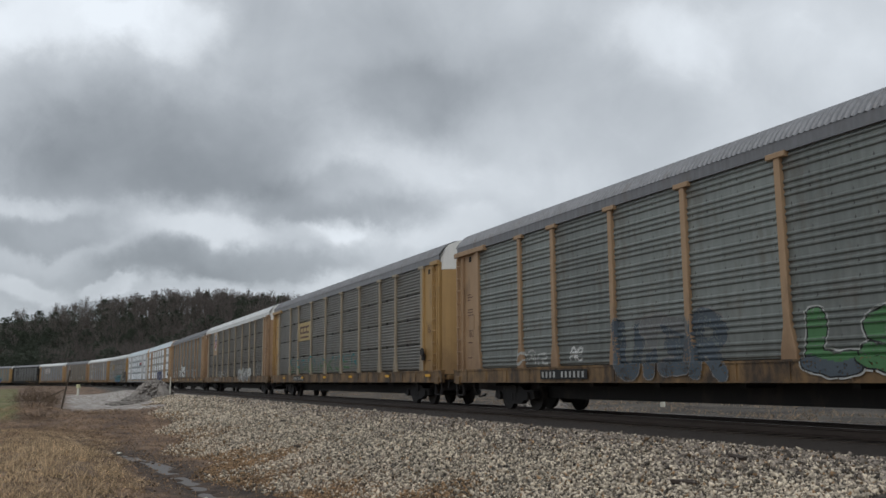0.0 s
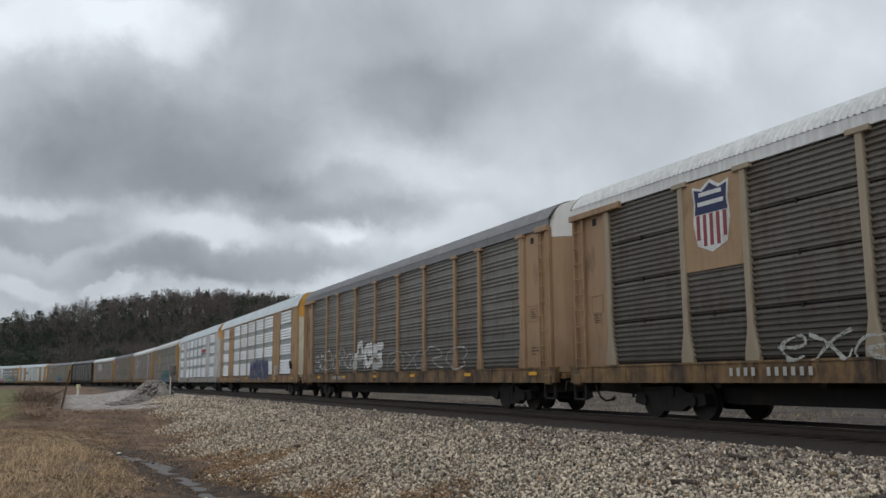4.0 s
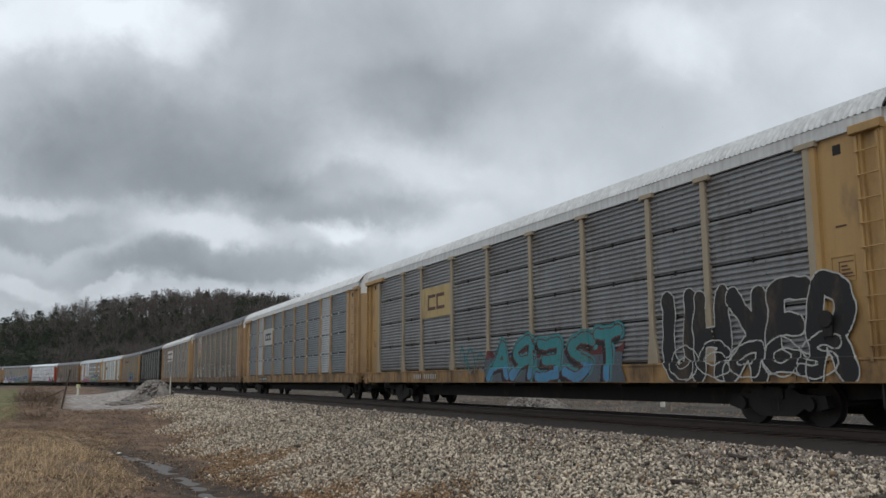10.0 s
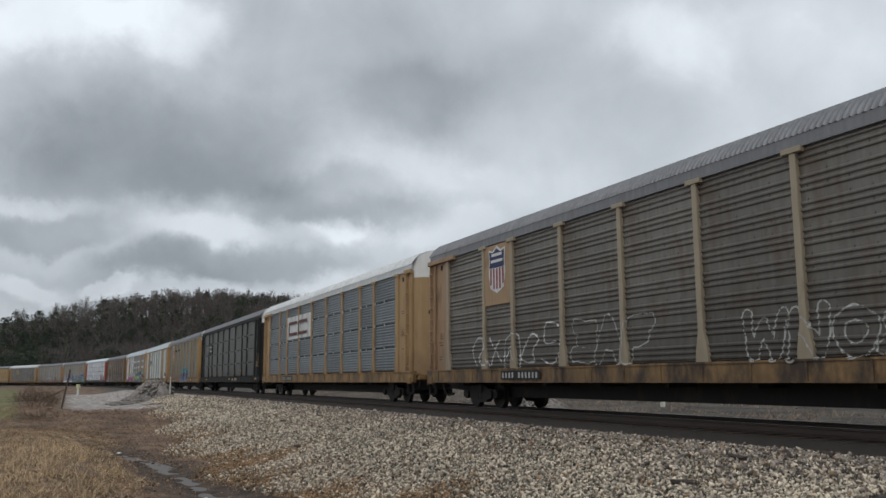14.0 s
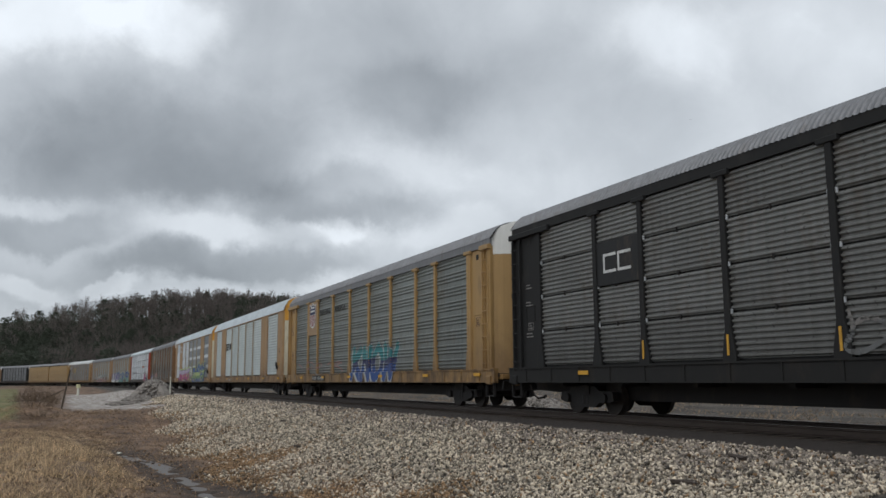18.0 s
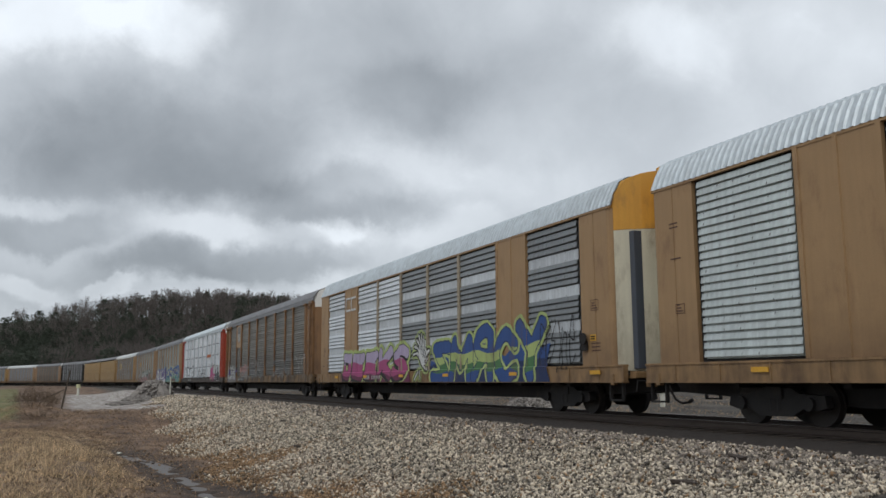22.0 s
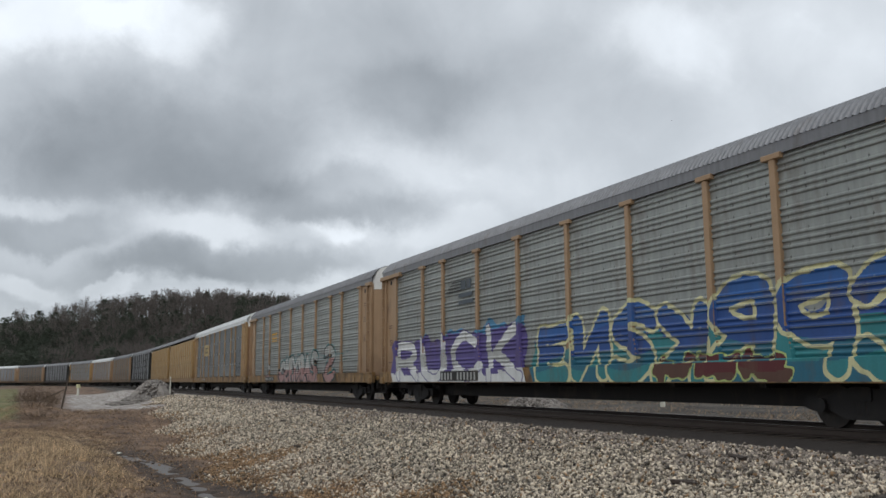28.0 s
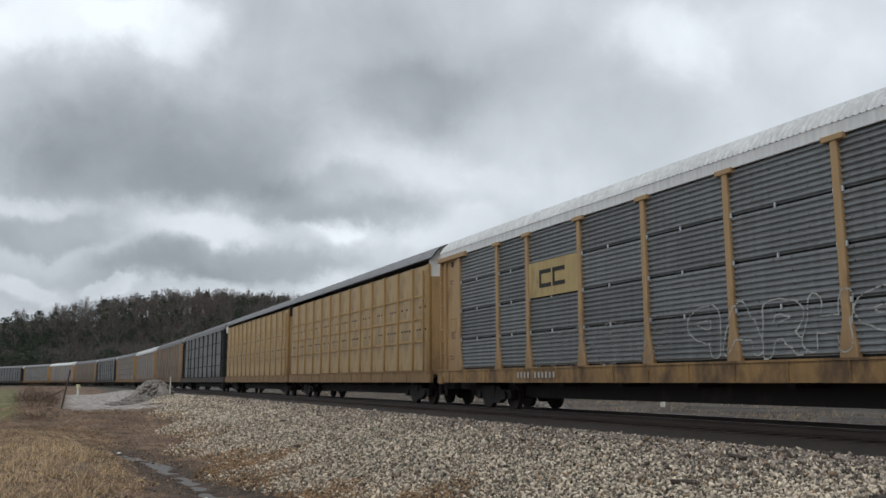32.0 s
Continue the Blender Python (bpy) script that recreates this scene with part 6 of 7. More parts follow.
STONE_SOOTY = mat("sooty_stone", srgb(136, 126, 116), 0.9, vary=0.35, grain=40, blotch=0.5, island=1.8, dirt=srgb(84, 74, 66), dirt_amount=0.35)
STONE = mat("crushed_limestone", srgb(180, 168, 150), 0.9, vary=0.3, grain=40, blotch=0.5, island=1.9, dirt=srgb(118, 94, 70), dirt_amount=0.25)
STRAW = mat("dry_straw", srgb(194, 170, 138), 0.9, vary=0.4, blotch=0.5, island=1.8, thin=0.3)
MATTED = mat("matted_dead_grass", srgb(156, 133, 106), 0.9, vary=0.5, blotch=0.4, island=1.8, thin=0.3)
BRUSH = mat("brown_brush", srgb(98, 82, 66), 0.95, vary=0.2, island=0.8)
# twigs and needles are coloured lighter to carry the haze of distance
TWIG = mat("grey_brown_twigs", srgb(116, 108, 103), 0.95, vary=0.15, blotch=0.02, island=0.45, thin=0.5)
NEEDLE = mat("dark_pine_needles", srgb(78, 84, 72), 0.9, vary=0.15, blotch=0.02, island=0.35, thin=0.5)
RUBBLE = mat("grey_rubble", srgb(128, 122, 116), 0.9, vary=0.5, grain=8, blotch=1.5, island=0.9)
CLOD = mat("mud_clod", srgb(128, 105, 84), 0.95, vary=0.4, island=1.5)
POST_WHITE = mat("faded_white_post", srgb(206, 204, 192), 0.6, vary=0.15)
POST_WOOD = mat("weathered_post_wood", srgb(78, 68, 58), 0.9, vary=0.4)


def scatter_stones():
    rng = np.random.default_rng(4)
    n = 230000
    x = 7.0 + 60 * rng.random(n) ** 1.8
    lat = 3.4 + 7.6 * rng.random(n)
    y = CENTRE + lat
    edge = 10.5 - 1.9 * smooth(22, 60, x) + 0.5 * np.sin(x * 0.7) - np.abs(rng.normal(0, 0.5, n))
    ok = lat < edge
    x, y, lat = x[ok], y[ok], lat[ok]
    s = (0.012 + 0.030 * rng.random(len(x)) ** 1.8 + 0.018 * (rng.random(len(x)) > 0.94)) * (1 + 0.5 * smooth(18, 50, x))
    z = height(x, y) + s * rng.uniform(-0.2, 1.0, len(x))
    sc = np.stack([s * rng.uniform(0.8, 1.5, len(x)), s * rng.uniform(0.6, 1.0, len(x)), s * rng.uniform(0.5, 0.9, len(x))], -1)
    M = rand_pose(rng, np.stack([x, y, z], -1), sc)
    muddy = rng.random(len(x)) < 0.85 * smooth(7.9, 10.2, lat + 0.9 * np.sin(x * 0.6) + 0.7 * np.sin(x * 1.9 + lat)) * (1 - 0.6 * smooth(20, 40, x)) + 0.06
    sooty = ~muddy & (rng.random(len(x)) < 0.75 * smooth(6.4, 3.8, lat + 0.4 * np.sin(x * 1.1)) + 0.05)
    joined("sooty_ballast_stones", CHIP_V, CHIP_F, M[sooty], "darker sooty ballast stones along the track", "stones", STONE_SOOTY)
    joined("ballast_stones", CHIP_V, CHIP_F, M[~muddy & ~sooty], "loose crushed pale ballast stones beside the track", "stones", STONE)
    joined("muddy_ballast_stones", CHIP_V, CHIP_F, M[muddy], "ballast stones stained brown by mud near the ditch", "stones", STONE_MUDDY)


def scatter_clods():
    """Clods, straw ends and small stones lying about on the mud."""
    rng = np.random.default_rng(9)
    n = 9000
    x, y = 12 + 40 * rng.random(n) ** 1.4, -6.0 + 8.5 * rng.random(n)
    ok = (np.abs(y - brook(x)) > 0.2) | (rng.random(n) < 0.25)
    x, y = x[ok], y[ok]
    q = 0.008 + 0.03 * rng.random(len(x)) ** 3 + 0.0003 * x
    sc = np.stack([q * rng.uniform(0.8, 2.4, len(x)), q, q * 0.6], -1)
    joined("mud_clods", CHIP_V, CHIP_F, rand_pose(rng, np.stack([x, y, height(x, y) + 0.3 * q], -1), sc), "small brown clods and bits lying on the mud", "mud", CLOD)


def blades(name, x, y, h, w, lean, rng, label, material):
    """Grass blades as bent slivers, joined into one object of stuff."""
    n = len(x)
    M = np.zeros((n, 4, 4))
    a, b = rng.uniform(0, 2 * np.pi, n), rng.uniform(0, 2 * np.pi, n)
    M[:, 0, 0], M[:, 1, 0] = np.cos(a) * w, np.sin(a) * w
    M[:, 0, 1], M[:, 1, 1] = -np.sin(a) * w, np.cos(a) * w
    M[:, 0, 2], M[:, 1, 2], M[:, 2, 2] = np.cos(b) * lean, np.sin(b) * lean, h
    M[:, :3, 3] = np.stack([x, y, height(x, y) - 0.015], -1)
    M[:, 3, 3] = 1
    joined(name, [(-1, 0, 0), (1, 0, 0), (0.5, 0.4, 0.55), (0, 0, 1)], [(0, 1, 2), (0, 2, 3)], M, label, "grass", material)


def scatter_grass():
    rng = np.random.default_rng(5)
    # tufts on the bank where the camera stands
    m = 3400
    tx, ty = 10 + 26 * rng.random(m) ** 1.3, -2.4 + 8 * rng.random(m)
    ok = ty > -1.25 + 0.35 * np.sin(tx * 0.9) + 0.2 * np.sin(tx * 2.3) - 0.02 * (tx - 14)
    tx, ty = tx[ok], ty[ok]
    k = rng.integers(12, 44, len(tx))
    size = rng.uniform(0.35, 1.0, len(tx))
    i = np.repeat(np.arange(len(tx)), k)
    n = len(i)
    x, y = tx[i] + rng.normal(0, 0.10, n), ty[i] + rng.normal(0, 0.10, n)
    h = rng.uniform(0.03, 0.20, n) * size[i] ** 1.5 * (1 - 0.5 * smooth(18, 34, x)) + 0.02
    blades("dry_grass", x, y, h, rng.uniform(0.004, 0.009, n), rng.uniform(0.3, 2.0, n) * h, rng, "tufts of dry straw-coloured winter grass", STRAW)
    m = 90
    tx, ty = 11 + 13 * rng.random(m) ** 1.2, -1.2 + 4.5 * rng.random(m)
    i = np.repeat(np.arange(m), 26)
    n = len(i)
    x, y = tx[i] + rng.normal(0, 0.06, n), ty[i] + rng.normal(0, 0.06, n)
    h = rng.uniform(0.12, 0.36, n)
    blades("tall_dry_grass", x, y, h, rng.uniform(0.004, 0.008, n), rng.uniform(0.1, 0.8, n) * h, rng, "taller pale tufts of dry winter grass", STRAW)
    # low matted growth over the bank and the mud beyond
    n = 110000
    x, y = 10 + 42 * rng.random(n) ** 1.25, -5.6 + 11 * rng.random(n)
    keep = np.sin(x * 0.8 + 1.7 * np.sin(y * 0.9)) * np.sin(y * 1.3 + 0.6 * x) + 0.5 * rng.random(n) - 0.4 * smooth(-1.0, -4.6, y) > -0.35
    ditch = (np.abs(y - brook(x)) < 0.42) & (x < 29)
    bare = (y < -1.5 + 0.4 * np.sin(x * 0.7) - 0.03 * (x - 14)) & (rng.random(n) > 0.22)
    keep &= ~ditch & ~bare & (y > -4.9 + 0.4 * np.sin(x * 0.9))
    x, y = x[keep], y[keep]
    n = len(x)
    h = rng.uniform(0.02, 0.13, n) * rng.random(n) ** 0.5
    fx, fy = 8 + 110 * rng.random(26000) ** 1.4, -17.5 - 32 * rng.random(26000) ** 1.2
    thick = np.sin(fx * 0.5 + 1.3 * np.sin(fy * 0.4)) * np.sin(fy * 0.7 + 0.3 * fx) > -0.25
    fx, fy = fx[thick], fy[thick]
    fh = rng.uniform(0.04, 0.22, len(fx))
    blades("verge_grass", fx, fy, fh, rng.uniform(0.008, 0.02, len(fx)), rng.uniform(0.4, 1.6, len(fx)) * fh, rng, "dead brown grass on the verge beyond the track", MATTED)
    blades("matted_grass", x, y, h, rng.uniform(0.005, 0.013, n), rng.uniform(0.5, 2.2, n) * h, rng, "low matted brown dead grass on the muddy bank", MATTED)


def tree_template(seed, pine):
    """Unit-high tree: trunk, limbs and a crown of small loose pieces, as triangles."""
    rng = random.Random(seed)
    v, f = [], []

    def spike(p, q, w):
        p, q = Vector(p), Vector(q)
        side = (q - p).cross(Vector((rng.uniform(-1, 1), rng.uniform(-1, 1), rng.uniform(-1, 1))))
        side = side.normalized() * w if side.length > 1e-6 else Vector((w, 0, 0))
        n = len(v)
        v.extend([tuple(p - side), tuple(p + side), tuple(q)])
        f.append((n, n + 1, n + 2))
    for k in range(3):
        a = k * 2.1
        spike((0.012 * math.cos(a), 0.012 * math.sin(a), 0), (0, 0, 0.97), 0.014)
    if pine:
        for i in range(170):
            h = rng.uniform(0.22, 1.0)
            r = 0.30 * math.sin(math.pi * min(1.0, 0.12 + 0.86 * ((h - 0.2) / 0.8) ** 0.8)) ** 0.8 + 0.02
            a = rng.uniform(0, 6.283)
            rr = r * rng.uniform(0.35, 1.08)
            c = Vector((rr * math.cos(a), rr * math.sin(a), h + rng.uniform(-0.03, 0.03)))
            for _ in range(2):
                n = len(v)
                for _ in range(3):
                    v.append(tuple(c + Vector((rng.uniform(-1, 1), rng.uniform(-1, 1), rng.uniform(-0.7, 0.7))) * 0.058))
                f.append((n, n + 1, n + 2))
    else:
        # ascending limbs that fill a rounded crown, each ending in a spray of fine upward twigs
        for i in range(13):
            a, h = rng.uniform(0, 6.283), rng.uniform(0.22, 0.62)
            top = rng.uniform(h + 0.18, 0.99)
            wide = 0.27 * math.sqrt(max(0.05, 1 - ((top - 0.62) / 0.40) ** 2)) * rng.uniform(0.5, 1.0)
            base, tip = Vector((0, 0, h)), Vector((wide * math.cos(a), wide * math.sin(a), top))
            spike(base, tip, 0.006)
            along = (tip - base).normalized()
            for k in range(40):
                t = rng.uniform(0.3, 1.0) ** 0.7
                q = base.lerp(tip, t)
                way = along * rng.uniform(0.4, 1.2) + Vector((rng.uniform(-1, 1), rng.uniform(-1, 1), rng.uniform(-0.3, 0.8))) * 0.8
                spike(q, q + way.normalized() * rng.uniform(0.04, 0.11), rng.uniform(0.0012, 0.0032))
    return v, f


def plant_woods():
    rng = np.random.default_rng(7)
    n = 3300
    th = np.radians(rng.uniform(-8, 20, n))
    r = rng.uniform(300, 640, n)
    x, y = r * np.cos(th), -r * np.sin(th)
    out = np.hypot(x - ARC[0], y - ARC[1]) - 1 / BEND_K
    ok = (out > 42) & (out < 285)
    x, y, out = x[ok], y[ok], out[ok]
    z = height(x, y) - 0.3
    side = np.degrees(np.arctan2(-y, x))
    share = 0.55 - 0.45 * smooth(120, 210, out) + 0.45 * smooth(0.5, -2.5, side) + 0.35 * smooth(8, 12, side)
    pine = rng.random(len(x)) < np.clip(share, 0.1, 0.9)
    groups = []
    for is_pine in (True, False):
        sel = np.nonzero(pine == is_pine)[0]
        for k in range(4):
            idx = sel[k::4]
            m = len(idx)
            if not m:
                continue
            H = rng.uniform(9, 15, m) if is_pine else rng.uniform(11, 18, m)
            W = H * rng.uniform(0.85, 1.35, m)
            a = rng.uniform(0, 6.283, m)
            M = np.zeros((m, 4, 4))
            M[:, 0, 0], M[:, 1, 0], M[:, 0, 1], M[:, 1, 1], M[:, 2, 2] = W * np.cos(a), W * np.sin(a), -W * np.sin(a), W * np.cos(a), H
            M[:, :3, 3] = np.stack([x[idx], y[idx], z[idx]], -1)
            M[:, 3, 3] = 1
            v, f = tree_template(20 + k + 10 * is_pine, is_pine)
            joined("pine_woods" if is_pine else "bare_woods", v, f, M, "dark green pines on the far hillside" if is_pine else "bare grey-brown winter trees on the far hillside", "woods", NEEDLE if is_pine else TWIG)


def tall_pine(x, y, top):
    g0 = float(height([x], [y])[0])
    t = thing("pine_tree", "tall dark pine standing over the far woods", "tree")
    t.location = (x, y, g0)
    part("trunk", Shape().tube((0, 0, -0.3), (0, 0, top - g0 - 1), 0.35, 0.08, n=8).mesh("trunk", POST_WOOD), t)
    v, f = tree_template(77, True)
    me = bpy.data.meshes.new("crown")
    me.from_pydata([(a * 9, b * 9, c * (top - g0)) for a, b, c in v], [], f)
    me.materials.append(NEEDLE)
    part("crown", me, t)


def rubble_pile(x, y, r, h, seed, label):
    rng = np.random.default_rng(seed)
    base = thing("rubble_pile", label, "rubble")
    g0 = float(height([x], [y])[0])
    sh = Shape()
    rings = [(1.0, 0.0), (0.84, 0.34), (0.62, 0.68), (0.36, 0.92), (0.08, 1.0)]
    n = 18
    for q, e in rings:
        for i in range(n):
            a = 2 * math.pi * i / n
            k = q * (1 + 0.18 * math.sin(3 * a + seed) + rng.uniform(-0.06, 0.06))
            sh.v.append((x + r * k * math.cos(a) * 1.3, y + r * k * math.sin(a), g0 - 0.05 + h * e * (1 + rng.uniform(-0.1, 0.1))))
    for j in range(len(rings) - 1):
        sh.f += [(j * n + i, j * n + (i + 1) % n, (j + 1) * n + (i + 1) % n, (j + 1) * n + i) for i in range(n)]
    part("mound", sh.mesh("mound", RUBBLE), base)
    m = 700
    a, q = rng.uniform(0, 6.283, m), rng.random(m) ** 0.6
    px, py = x + r * q * np.cos(a) * 1.3, y + r * q * np.sin(a)
    pz = g0 + h * np.interp(q, [0.08, 0.36, 0.62, 0.84, 1.0], [1.0, 0.92, 0.68, 0.34, 0.0]) + 0.01
    s = rng.uniform(0.05, 0.13, m)
    ob = joined("loose_rubble", ROCK_V, ROCK_F, rand_pose(rng, np.stack([px, py, pz], -1), np.stack([s, s * 0.8, s * 0.6], -1)), "broken grey chunks", "", RUBBLE)
    ob.parent = base


def marker_post(x, y, h, r, label, capped):
    g0 = float(height([x], [y])[0])
    t = thing("marker_post", label, "post")
    t.location = (x, y, g0)
    part("shaft", Shape().tube((0, 0, -0.1), (0, 0, h), r, n=10).mesh("shaft", POST_WHITE), t)
    if capped:
        part("cap", Shape().tube((0, 0, h - 0.38), (0, 0, h), r * 1.9, r * 1.5, n=12).mesh("cap", INK["cream"]), t, "pale yellow cap")


def leaning_post(x, y, h, dx):
    g0 = float(height([x], [y])[0])
    t = thing("fence_post", "dark leaning wooden post with a loose stay", "post")
    t.location = (x, y, g0)
    part("shaft", Shape().tube((0, 0, -0.1), (0.1, dx, h), 0.05, 0.04, n=8).mesh("shaft", POST_WOOD), t)
    part("stay", Shape().tube((0, 1.9, 0.1), (0.05, dx * 0.5, h * 0.5), 0.025, n=6).mesh("stay", POST_WOOD), t)


def shrub(x, y, r, h, seed):
    rng = random.Random(seed)
    g0 = float(height([x], [y])[0])
    t = thing("bare_shrub", "tangled leafless grey-brown winter shrub", "shrub", "shrubs by the gravel pad")
    sh = Shape()
    for i in range(80):
        a, q = rng.uniform(0, 6.283), math.sqrt(rng.random()) * r
        p = Vector((x + q * math.cos(a), y + q * math.sin(a), g0))
        e = p + Vector((rng.uniform(-0.7, 0.7), rng.uniform(-0.7, 0.7), h * rng.uniform(0.3, 1.0) * (1.05 - 0.75 * (q / r) ** 2)))
        side = Vector((rng.uniform(-1, 1), rng.uniform(-1, 1), 0)).normalized() * 0.012
        sh.poly([p - side, p + side, e])
        for _ in range(6):
            b = p.lerp(e, rng.uniform(0.4, 1.0))
            c = b + Vector((rng.uniform(-1, 1), rng.uniform(-1, 1), rng.uniform(-0.2, 0.8))) * 0.32
            sd = Vector((rng.uniform(-1, 1), rng.uniform(-1, 1), 0)).normalized() * 0.007
            sh.poly([b - sd, b + sd, c])
    part("twig_tangle", sh.mesh("twig_tangle", BRUSH), t)


def ditch_water():
    m = mat("muddy_water", srgb(74, 65, 57), 0.4, vary=0.3, blotch=4.0, bump=0.25, bump_scale=9.0)
    xs = np.linspace(13.2, 31, 70)
    yc = brook(xs)
    z = height(xs, yc, False)
    z = np.convolve(np.pad(z, 4, "edge"), np.ones(9) / 9, "valid") - 0.045
    sh = Shape()
    for i, x in enumerate(xs):
        sh.v += [(x, yc[i] - 0.5, z[i]), (x, yc[i] + 0.5, z[i])]
    sh.f += [(2 * i, 2 * i + 2, 2 * i + 3, 2 * i + 1) for i in range(len(xs) - 1)]
    tagged(new("water", sh.mesh("water", m)), "shallow broken trickle of muddy water in the ditch", "water", kind="structure")


def debris(x, y, length, turn, seed):
    rng = random.Random(seed)
    g0 = float(height([x], [y])[0])
    sh = Shape().box(-length / 2, length / 2, -0.035, 0.035, -0.02, 0.025, 0.01)
    sh.v = [(a + rng.uniform(-0.02, 0.02), b + rng.uniform(-0.02, 0.02), c + rng.uniform(-0.015, 0.015)) for a, b, c in sh.v]
    ob = thing("wood_scrap", "dark broken piece of old tie on the ballast", "scrap wood", "scraps of wood on the ballast", data=sh.mesh("wood_scrap", TIE))
    ob.matrix_basis = pose(x, y, g0 + 0.045, 0, 0, turn)


def litter(x, y, size, turn, seed):
    """A crumpled scrap of pale plastic."""
    rng = random.Random(seed)
    sh = Shape()
    for i in range(4):
        for j in range(4):
            sh.v.append(((i / 3 - 0.5) * size + rng.uniform(-0.1, 0.1) * size, (j / 3 - 0.5) * size * 0.7 + rng.uniform(-0.1, 0.1) * size, rng.uniform(0.0, 0.45) * size))
    sh.f += [(i * 4 + j, i * 4 + 4 + j, i * 4 + 5 + j, i * 4 + 1 + j) for i in range(3) for j in range(3)]
    sh.v += [(a, b, c - 0.012) for a, b, c in sh.v]
    sh.f += [tuple(16 + k for k in reversed(f)) for f in sh.f]
    ob = thing("litter", "crumpled pale plastic scrap lying on the mud", "litter", data=sh.mesh("litter", POST_WHITE))
    ob.matrix_basis = pose(x, y, float(height([x], [y])[0]) + 0.005, 0, 0, turn)


scatter_stones()
scatter_clods()
scatter_grass()
plant_woods()
tall_pine(419, -95.7, 42.0)
ditch_water()
rubble_pile(66, -6.2, 1.5, 1.15, 3, "grey heap of broken rubble on the gravel pad")
rubble_pile(61.5, -3.9, 1.1, 0.14, 5, "low spill of grey rubble on the gravel pad")
rubble_pile(63.6, -5.0, 1.1, 0.3, 6, "low spill of grey rubble on the gravel pad")
rubble_pile(42, -24, 1.6, 0.55, 4, "low grey heap of rubble beyond the track")
marker_post(64.5, -7.15, 1.35, 0.04, "thin white marker post by the rubble heap", False)
marker_post(104, -1.8, 1.25, 0.13, "pale post with a yellow cap", True)
marker_post(36, -28, 1.15, 0.13, "short white and yellow post beyond the track", True)
leaning_post(52.2, -0.1, 2.1, -0.35)
for k, (sx, sy, sr, shh) in enumerate(((50, 1.1, 1.0, 0.9), (54, 0.9, 1.2, 1.4), (58, 1.5, 1.2, 1.6), (63, 0.9, 1.5, 1.9), (70, 1.6, 1.8, 2.2), (76, 1.8, 1.8, 2.0), (46, 0.9, 0.8, 0.5))):
    shrub(sx, sy, sr, shh, k)
for k, (dx, dy, dl, dt) in enumerate(((10.0, -9.05, 0.7, -22), (9.4, -7.6, 0.35, 30), (9.2, -10.0, 0.3, -15), (23.5, -6.0, 0.35, 10), (24.0, -7.6, 0.5, -10), (15.5, -8.6, 0.3, 0), (31, -7.4, 0.5, 20), (37, -7.6, 0.5, -5), (30, -8.4, 0.6, 0))):
    debris(dx, dy, dl, dt, k)


for lx, ly, ls, lt in ((28.6, -1.75, 0.16, 20), (15.2, -0.95, 0.13, 70), (16.9, -2.6, 0.07, 10)):
    litter(lx, ly, ls, lt, int(lx))


def roll_wheels():
    """Wheels turn while their car is close; far off they stand."""
    r = 0.42
    for car, off in CARS:
        sets = WHEELS.get(car, [])
        s0 = train_at(0) + off
        for ws, xx in sets:
            base = ws.matrix_basis.copy()
            rows, angle, t = [(0.0, base)], 0.0, 0.0
            near = [q / 30 for q in range(961) if -14 < train_at(q / 30) + off + ws.parent.location.x < 34]
            if not near or len(near) < 3:
                continue
            if near[0] > 0:
                rows.append((near[0], base))
            for q0, q1 in zip(near[:-1], near[1:]):
                angle += (train_at(q1) - train_at(q0)) / r
                rows.append((q1, base @ pose(0, 0, 0, 0, math.degrees(angle), 0)))
            if near[-1] < 32:
                rows.append((32.0, rows[-1][1]))
            walk(ws, rows)


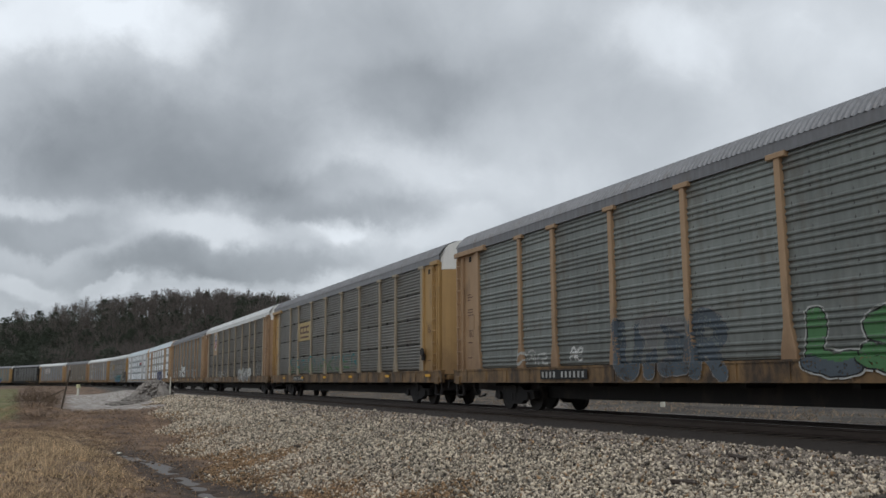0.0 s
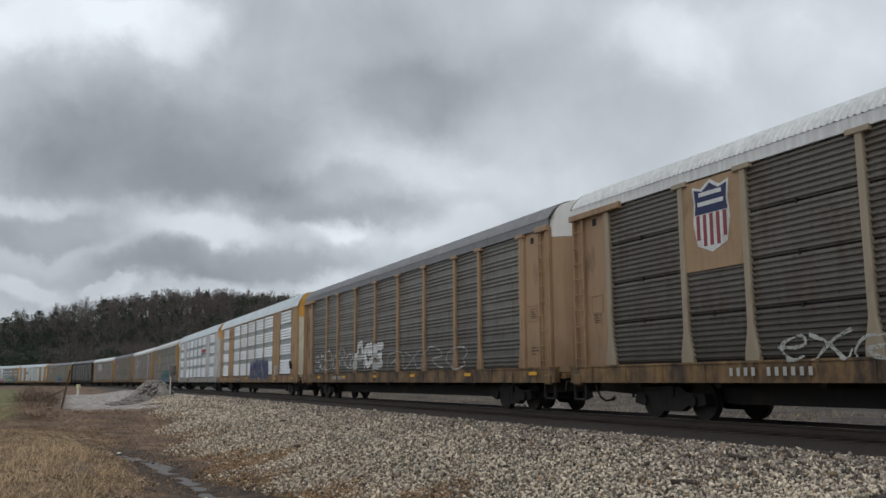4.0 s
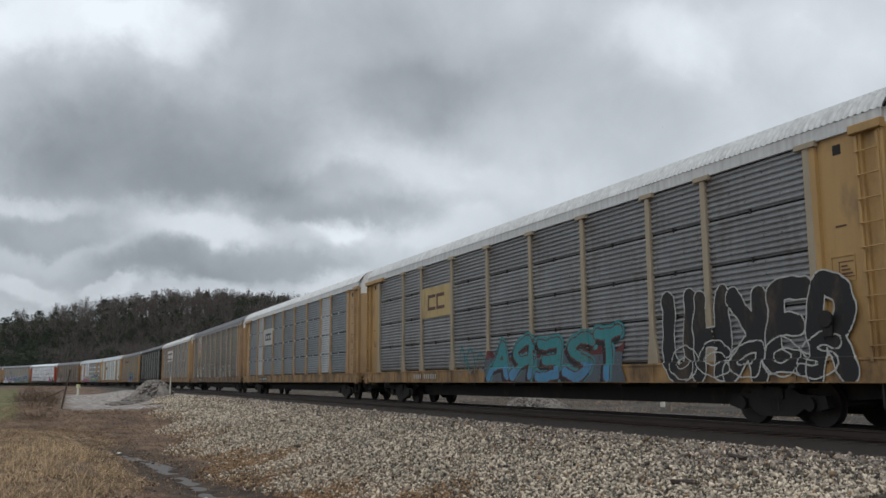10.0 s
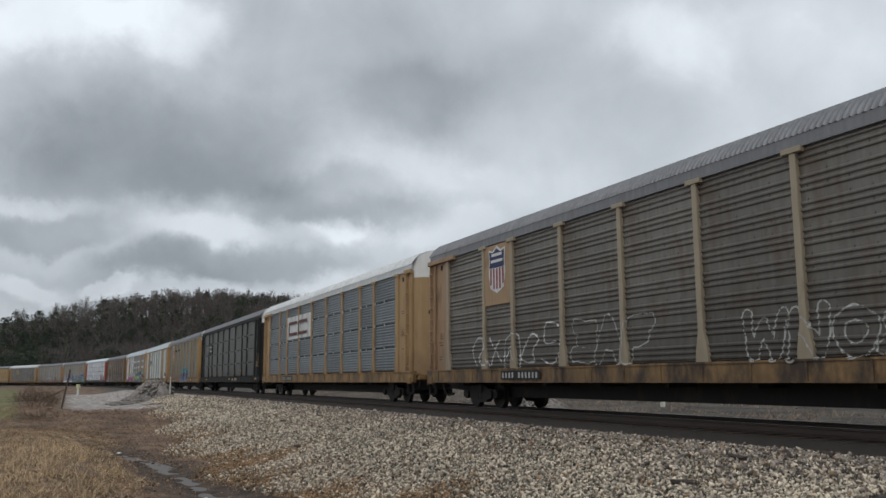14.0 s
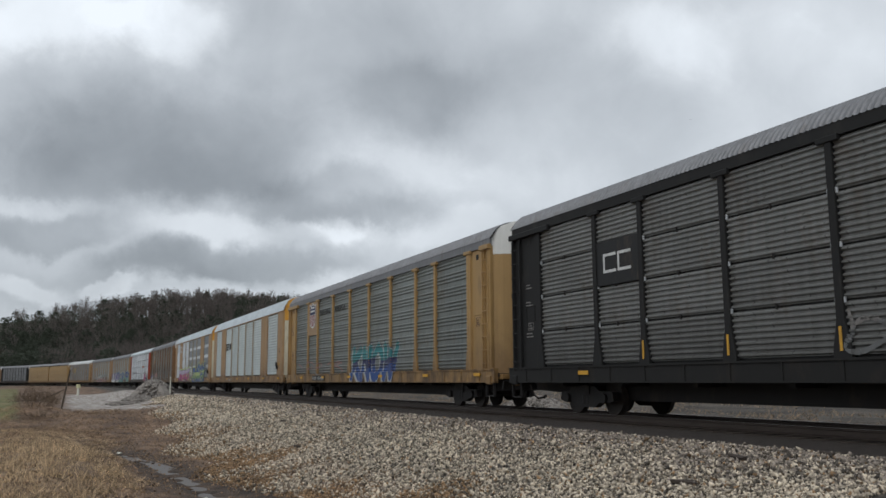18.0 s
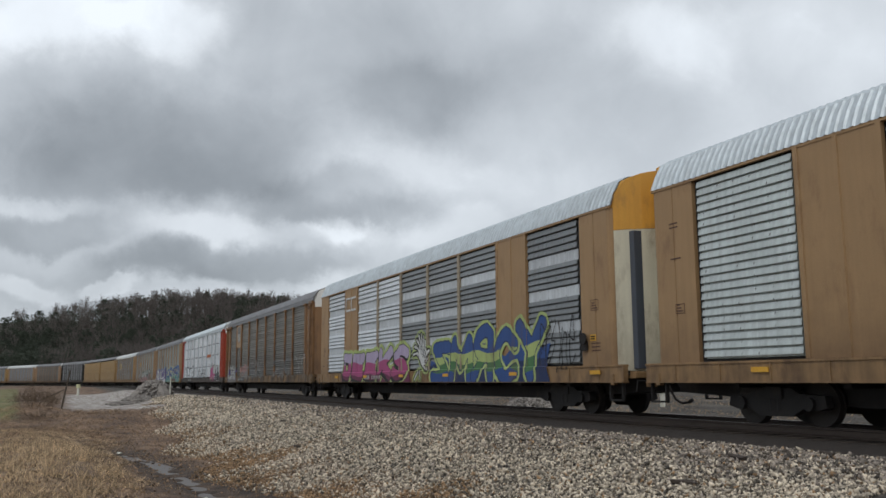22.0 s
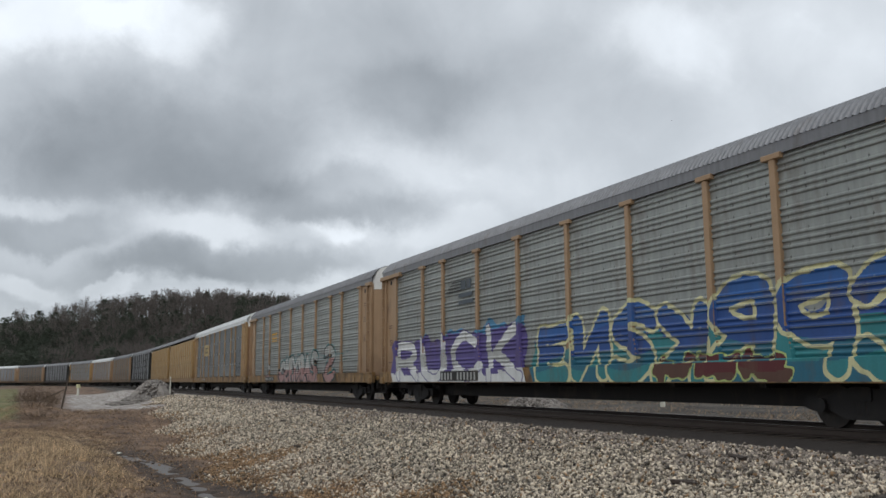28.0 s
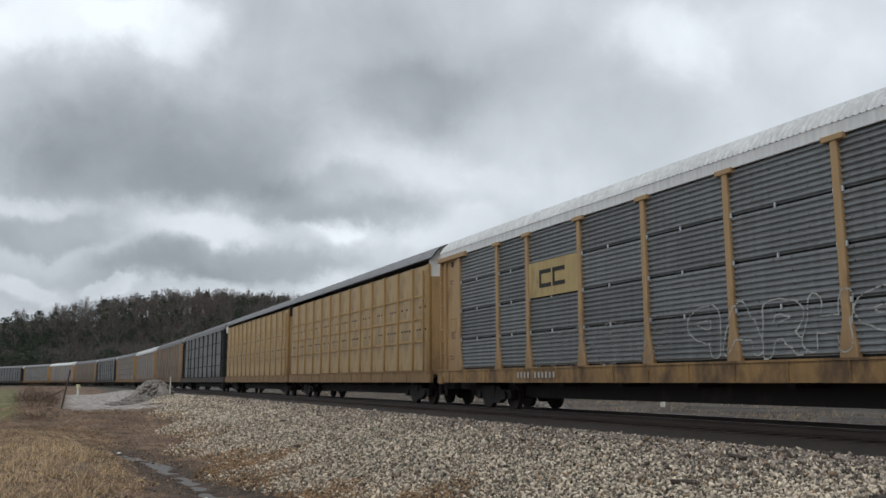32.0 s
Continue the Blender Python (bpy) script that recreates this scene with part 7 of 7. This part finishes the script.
def sky_point(px, py, far):
    """A place far off, px and py in hundredths of the focal length from the view's corner."""
    right = Vector((-math.sin(YAW), -math.cos(YAW), 0))
    up = right.cross(FORWARD)
    return EYE + (FORWARD + right * ((px - 784) / 1520) + up * ((441 - py) / 1520)).normalized() * far


def make_bird():
    b = thing("bird", "small dark bird gliding under the clouds", "bird", "birds in the sky")
    body = Shape()
    ring = [(-0.22, 0.0), (-0.1, 0.045), (0.05, 0.055), (0.16, 0.03), (0.22, 0.0)]
    body.sweep([(math.cos(a), math.sin(a)) for a in np.linspace(0, 2 * math.pi, 8, endpoint=False)], [q[0] for q in ring], closed=True, put=lambda x, y, z: (x, y * dict(ring)[x], z * dict(ring)[x]))
    part("body", body.mesh("body", BLACK), b)
    for sgn in (1, -1):
        w = Shape()
        w.poly([(0.1, 0.03 * sgn, 0.01), (0.12, 0.3 * sgn, 0.09), (0.0, 0.55 * sgn, 0.06), (-0.05, 0.3 * sgn, 0.08), (-0.08, 0.03 * sgn, 0.0)])
        w.poly([(0.1, 0.03 * sgn, 0.0), (0.12, 0.3 * sgn, 0.08), (0.0, 0.55 * sgn, 0.055), (-0.05, 0.3 * sgn, 0.07), (-0.08, 0.03 * sgn, -0.01)][::-1])
        part("wing", w.mesh("wing", BLACK), b)
    return b


BIRDS = [(make_bird(), ((0.0, 1480, 236, 520), (5.5, 1294, 230, 300), (8.0, 1214, 227, 300), (14.0, 1030, 210, 620), (32.0, 640, 180, 900))),
         (make_bird(), ((0.0, 1700, 200, 900), (12.0, 1440, 214, 620), (16.5, 1270, 218, 300), (19.0, 1197, 223, 300), (24.0, 1020, 215, 620), (32.0, 800, 190, 900))),
         (make_bird(), ((0.0, 1900, 200, 900), (22.0, 1390, 226, 620), (27.5, 1213, 219, 300), (30.0, 1139, 215, 300), (32.0, 1075, 222, 420)))]


def motions():
    times = [i * 1.0 for i in range(33)]
    for car, off in CARS:
        walk(car, [(t, car_pose(train_at(t) + off)) for t in times])
    roll_wheels()
    for bird, rows in BIRDS:
        walk(bird, [(t, Matrix.Translation(sky_point(px, py, far)) @ pose(0, 0, 0, 10, 0, -100)) for t, px, py, far in rows])


motions()
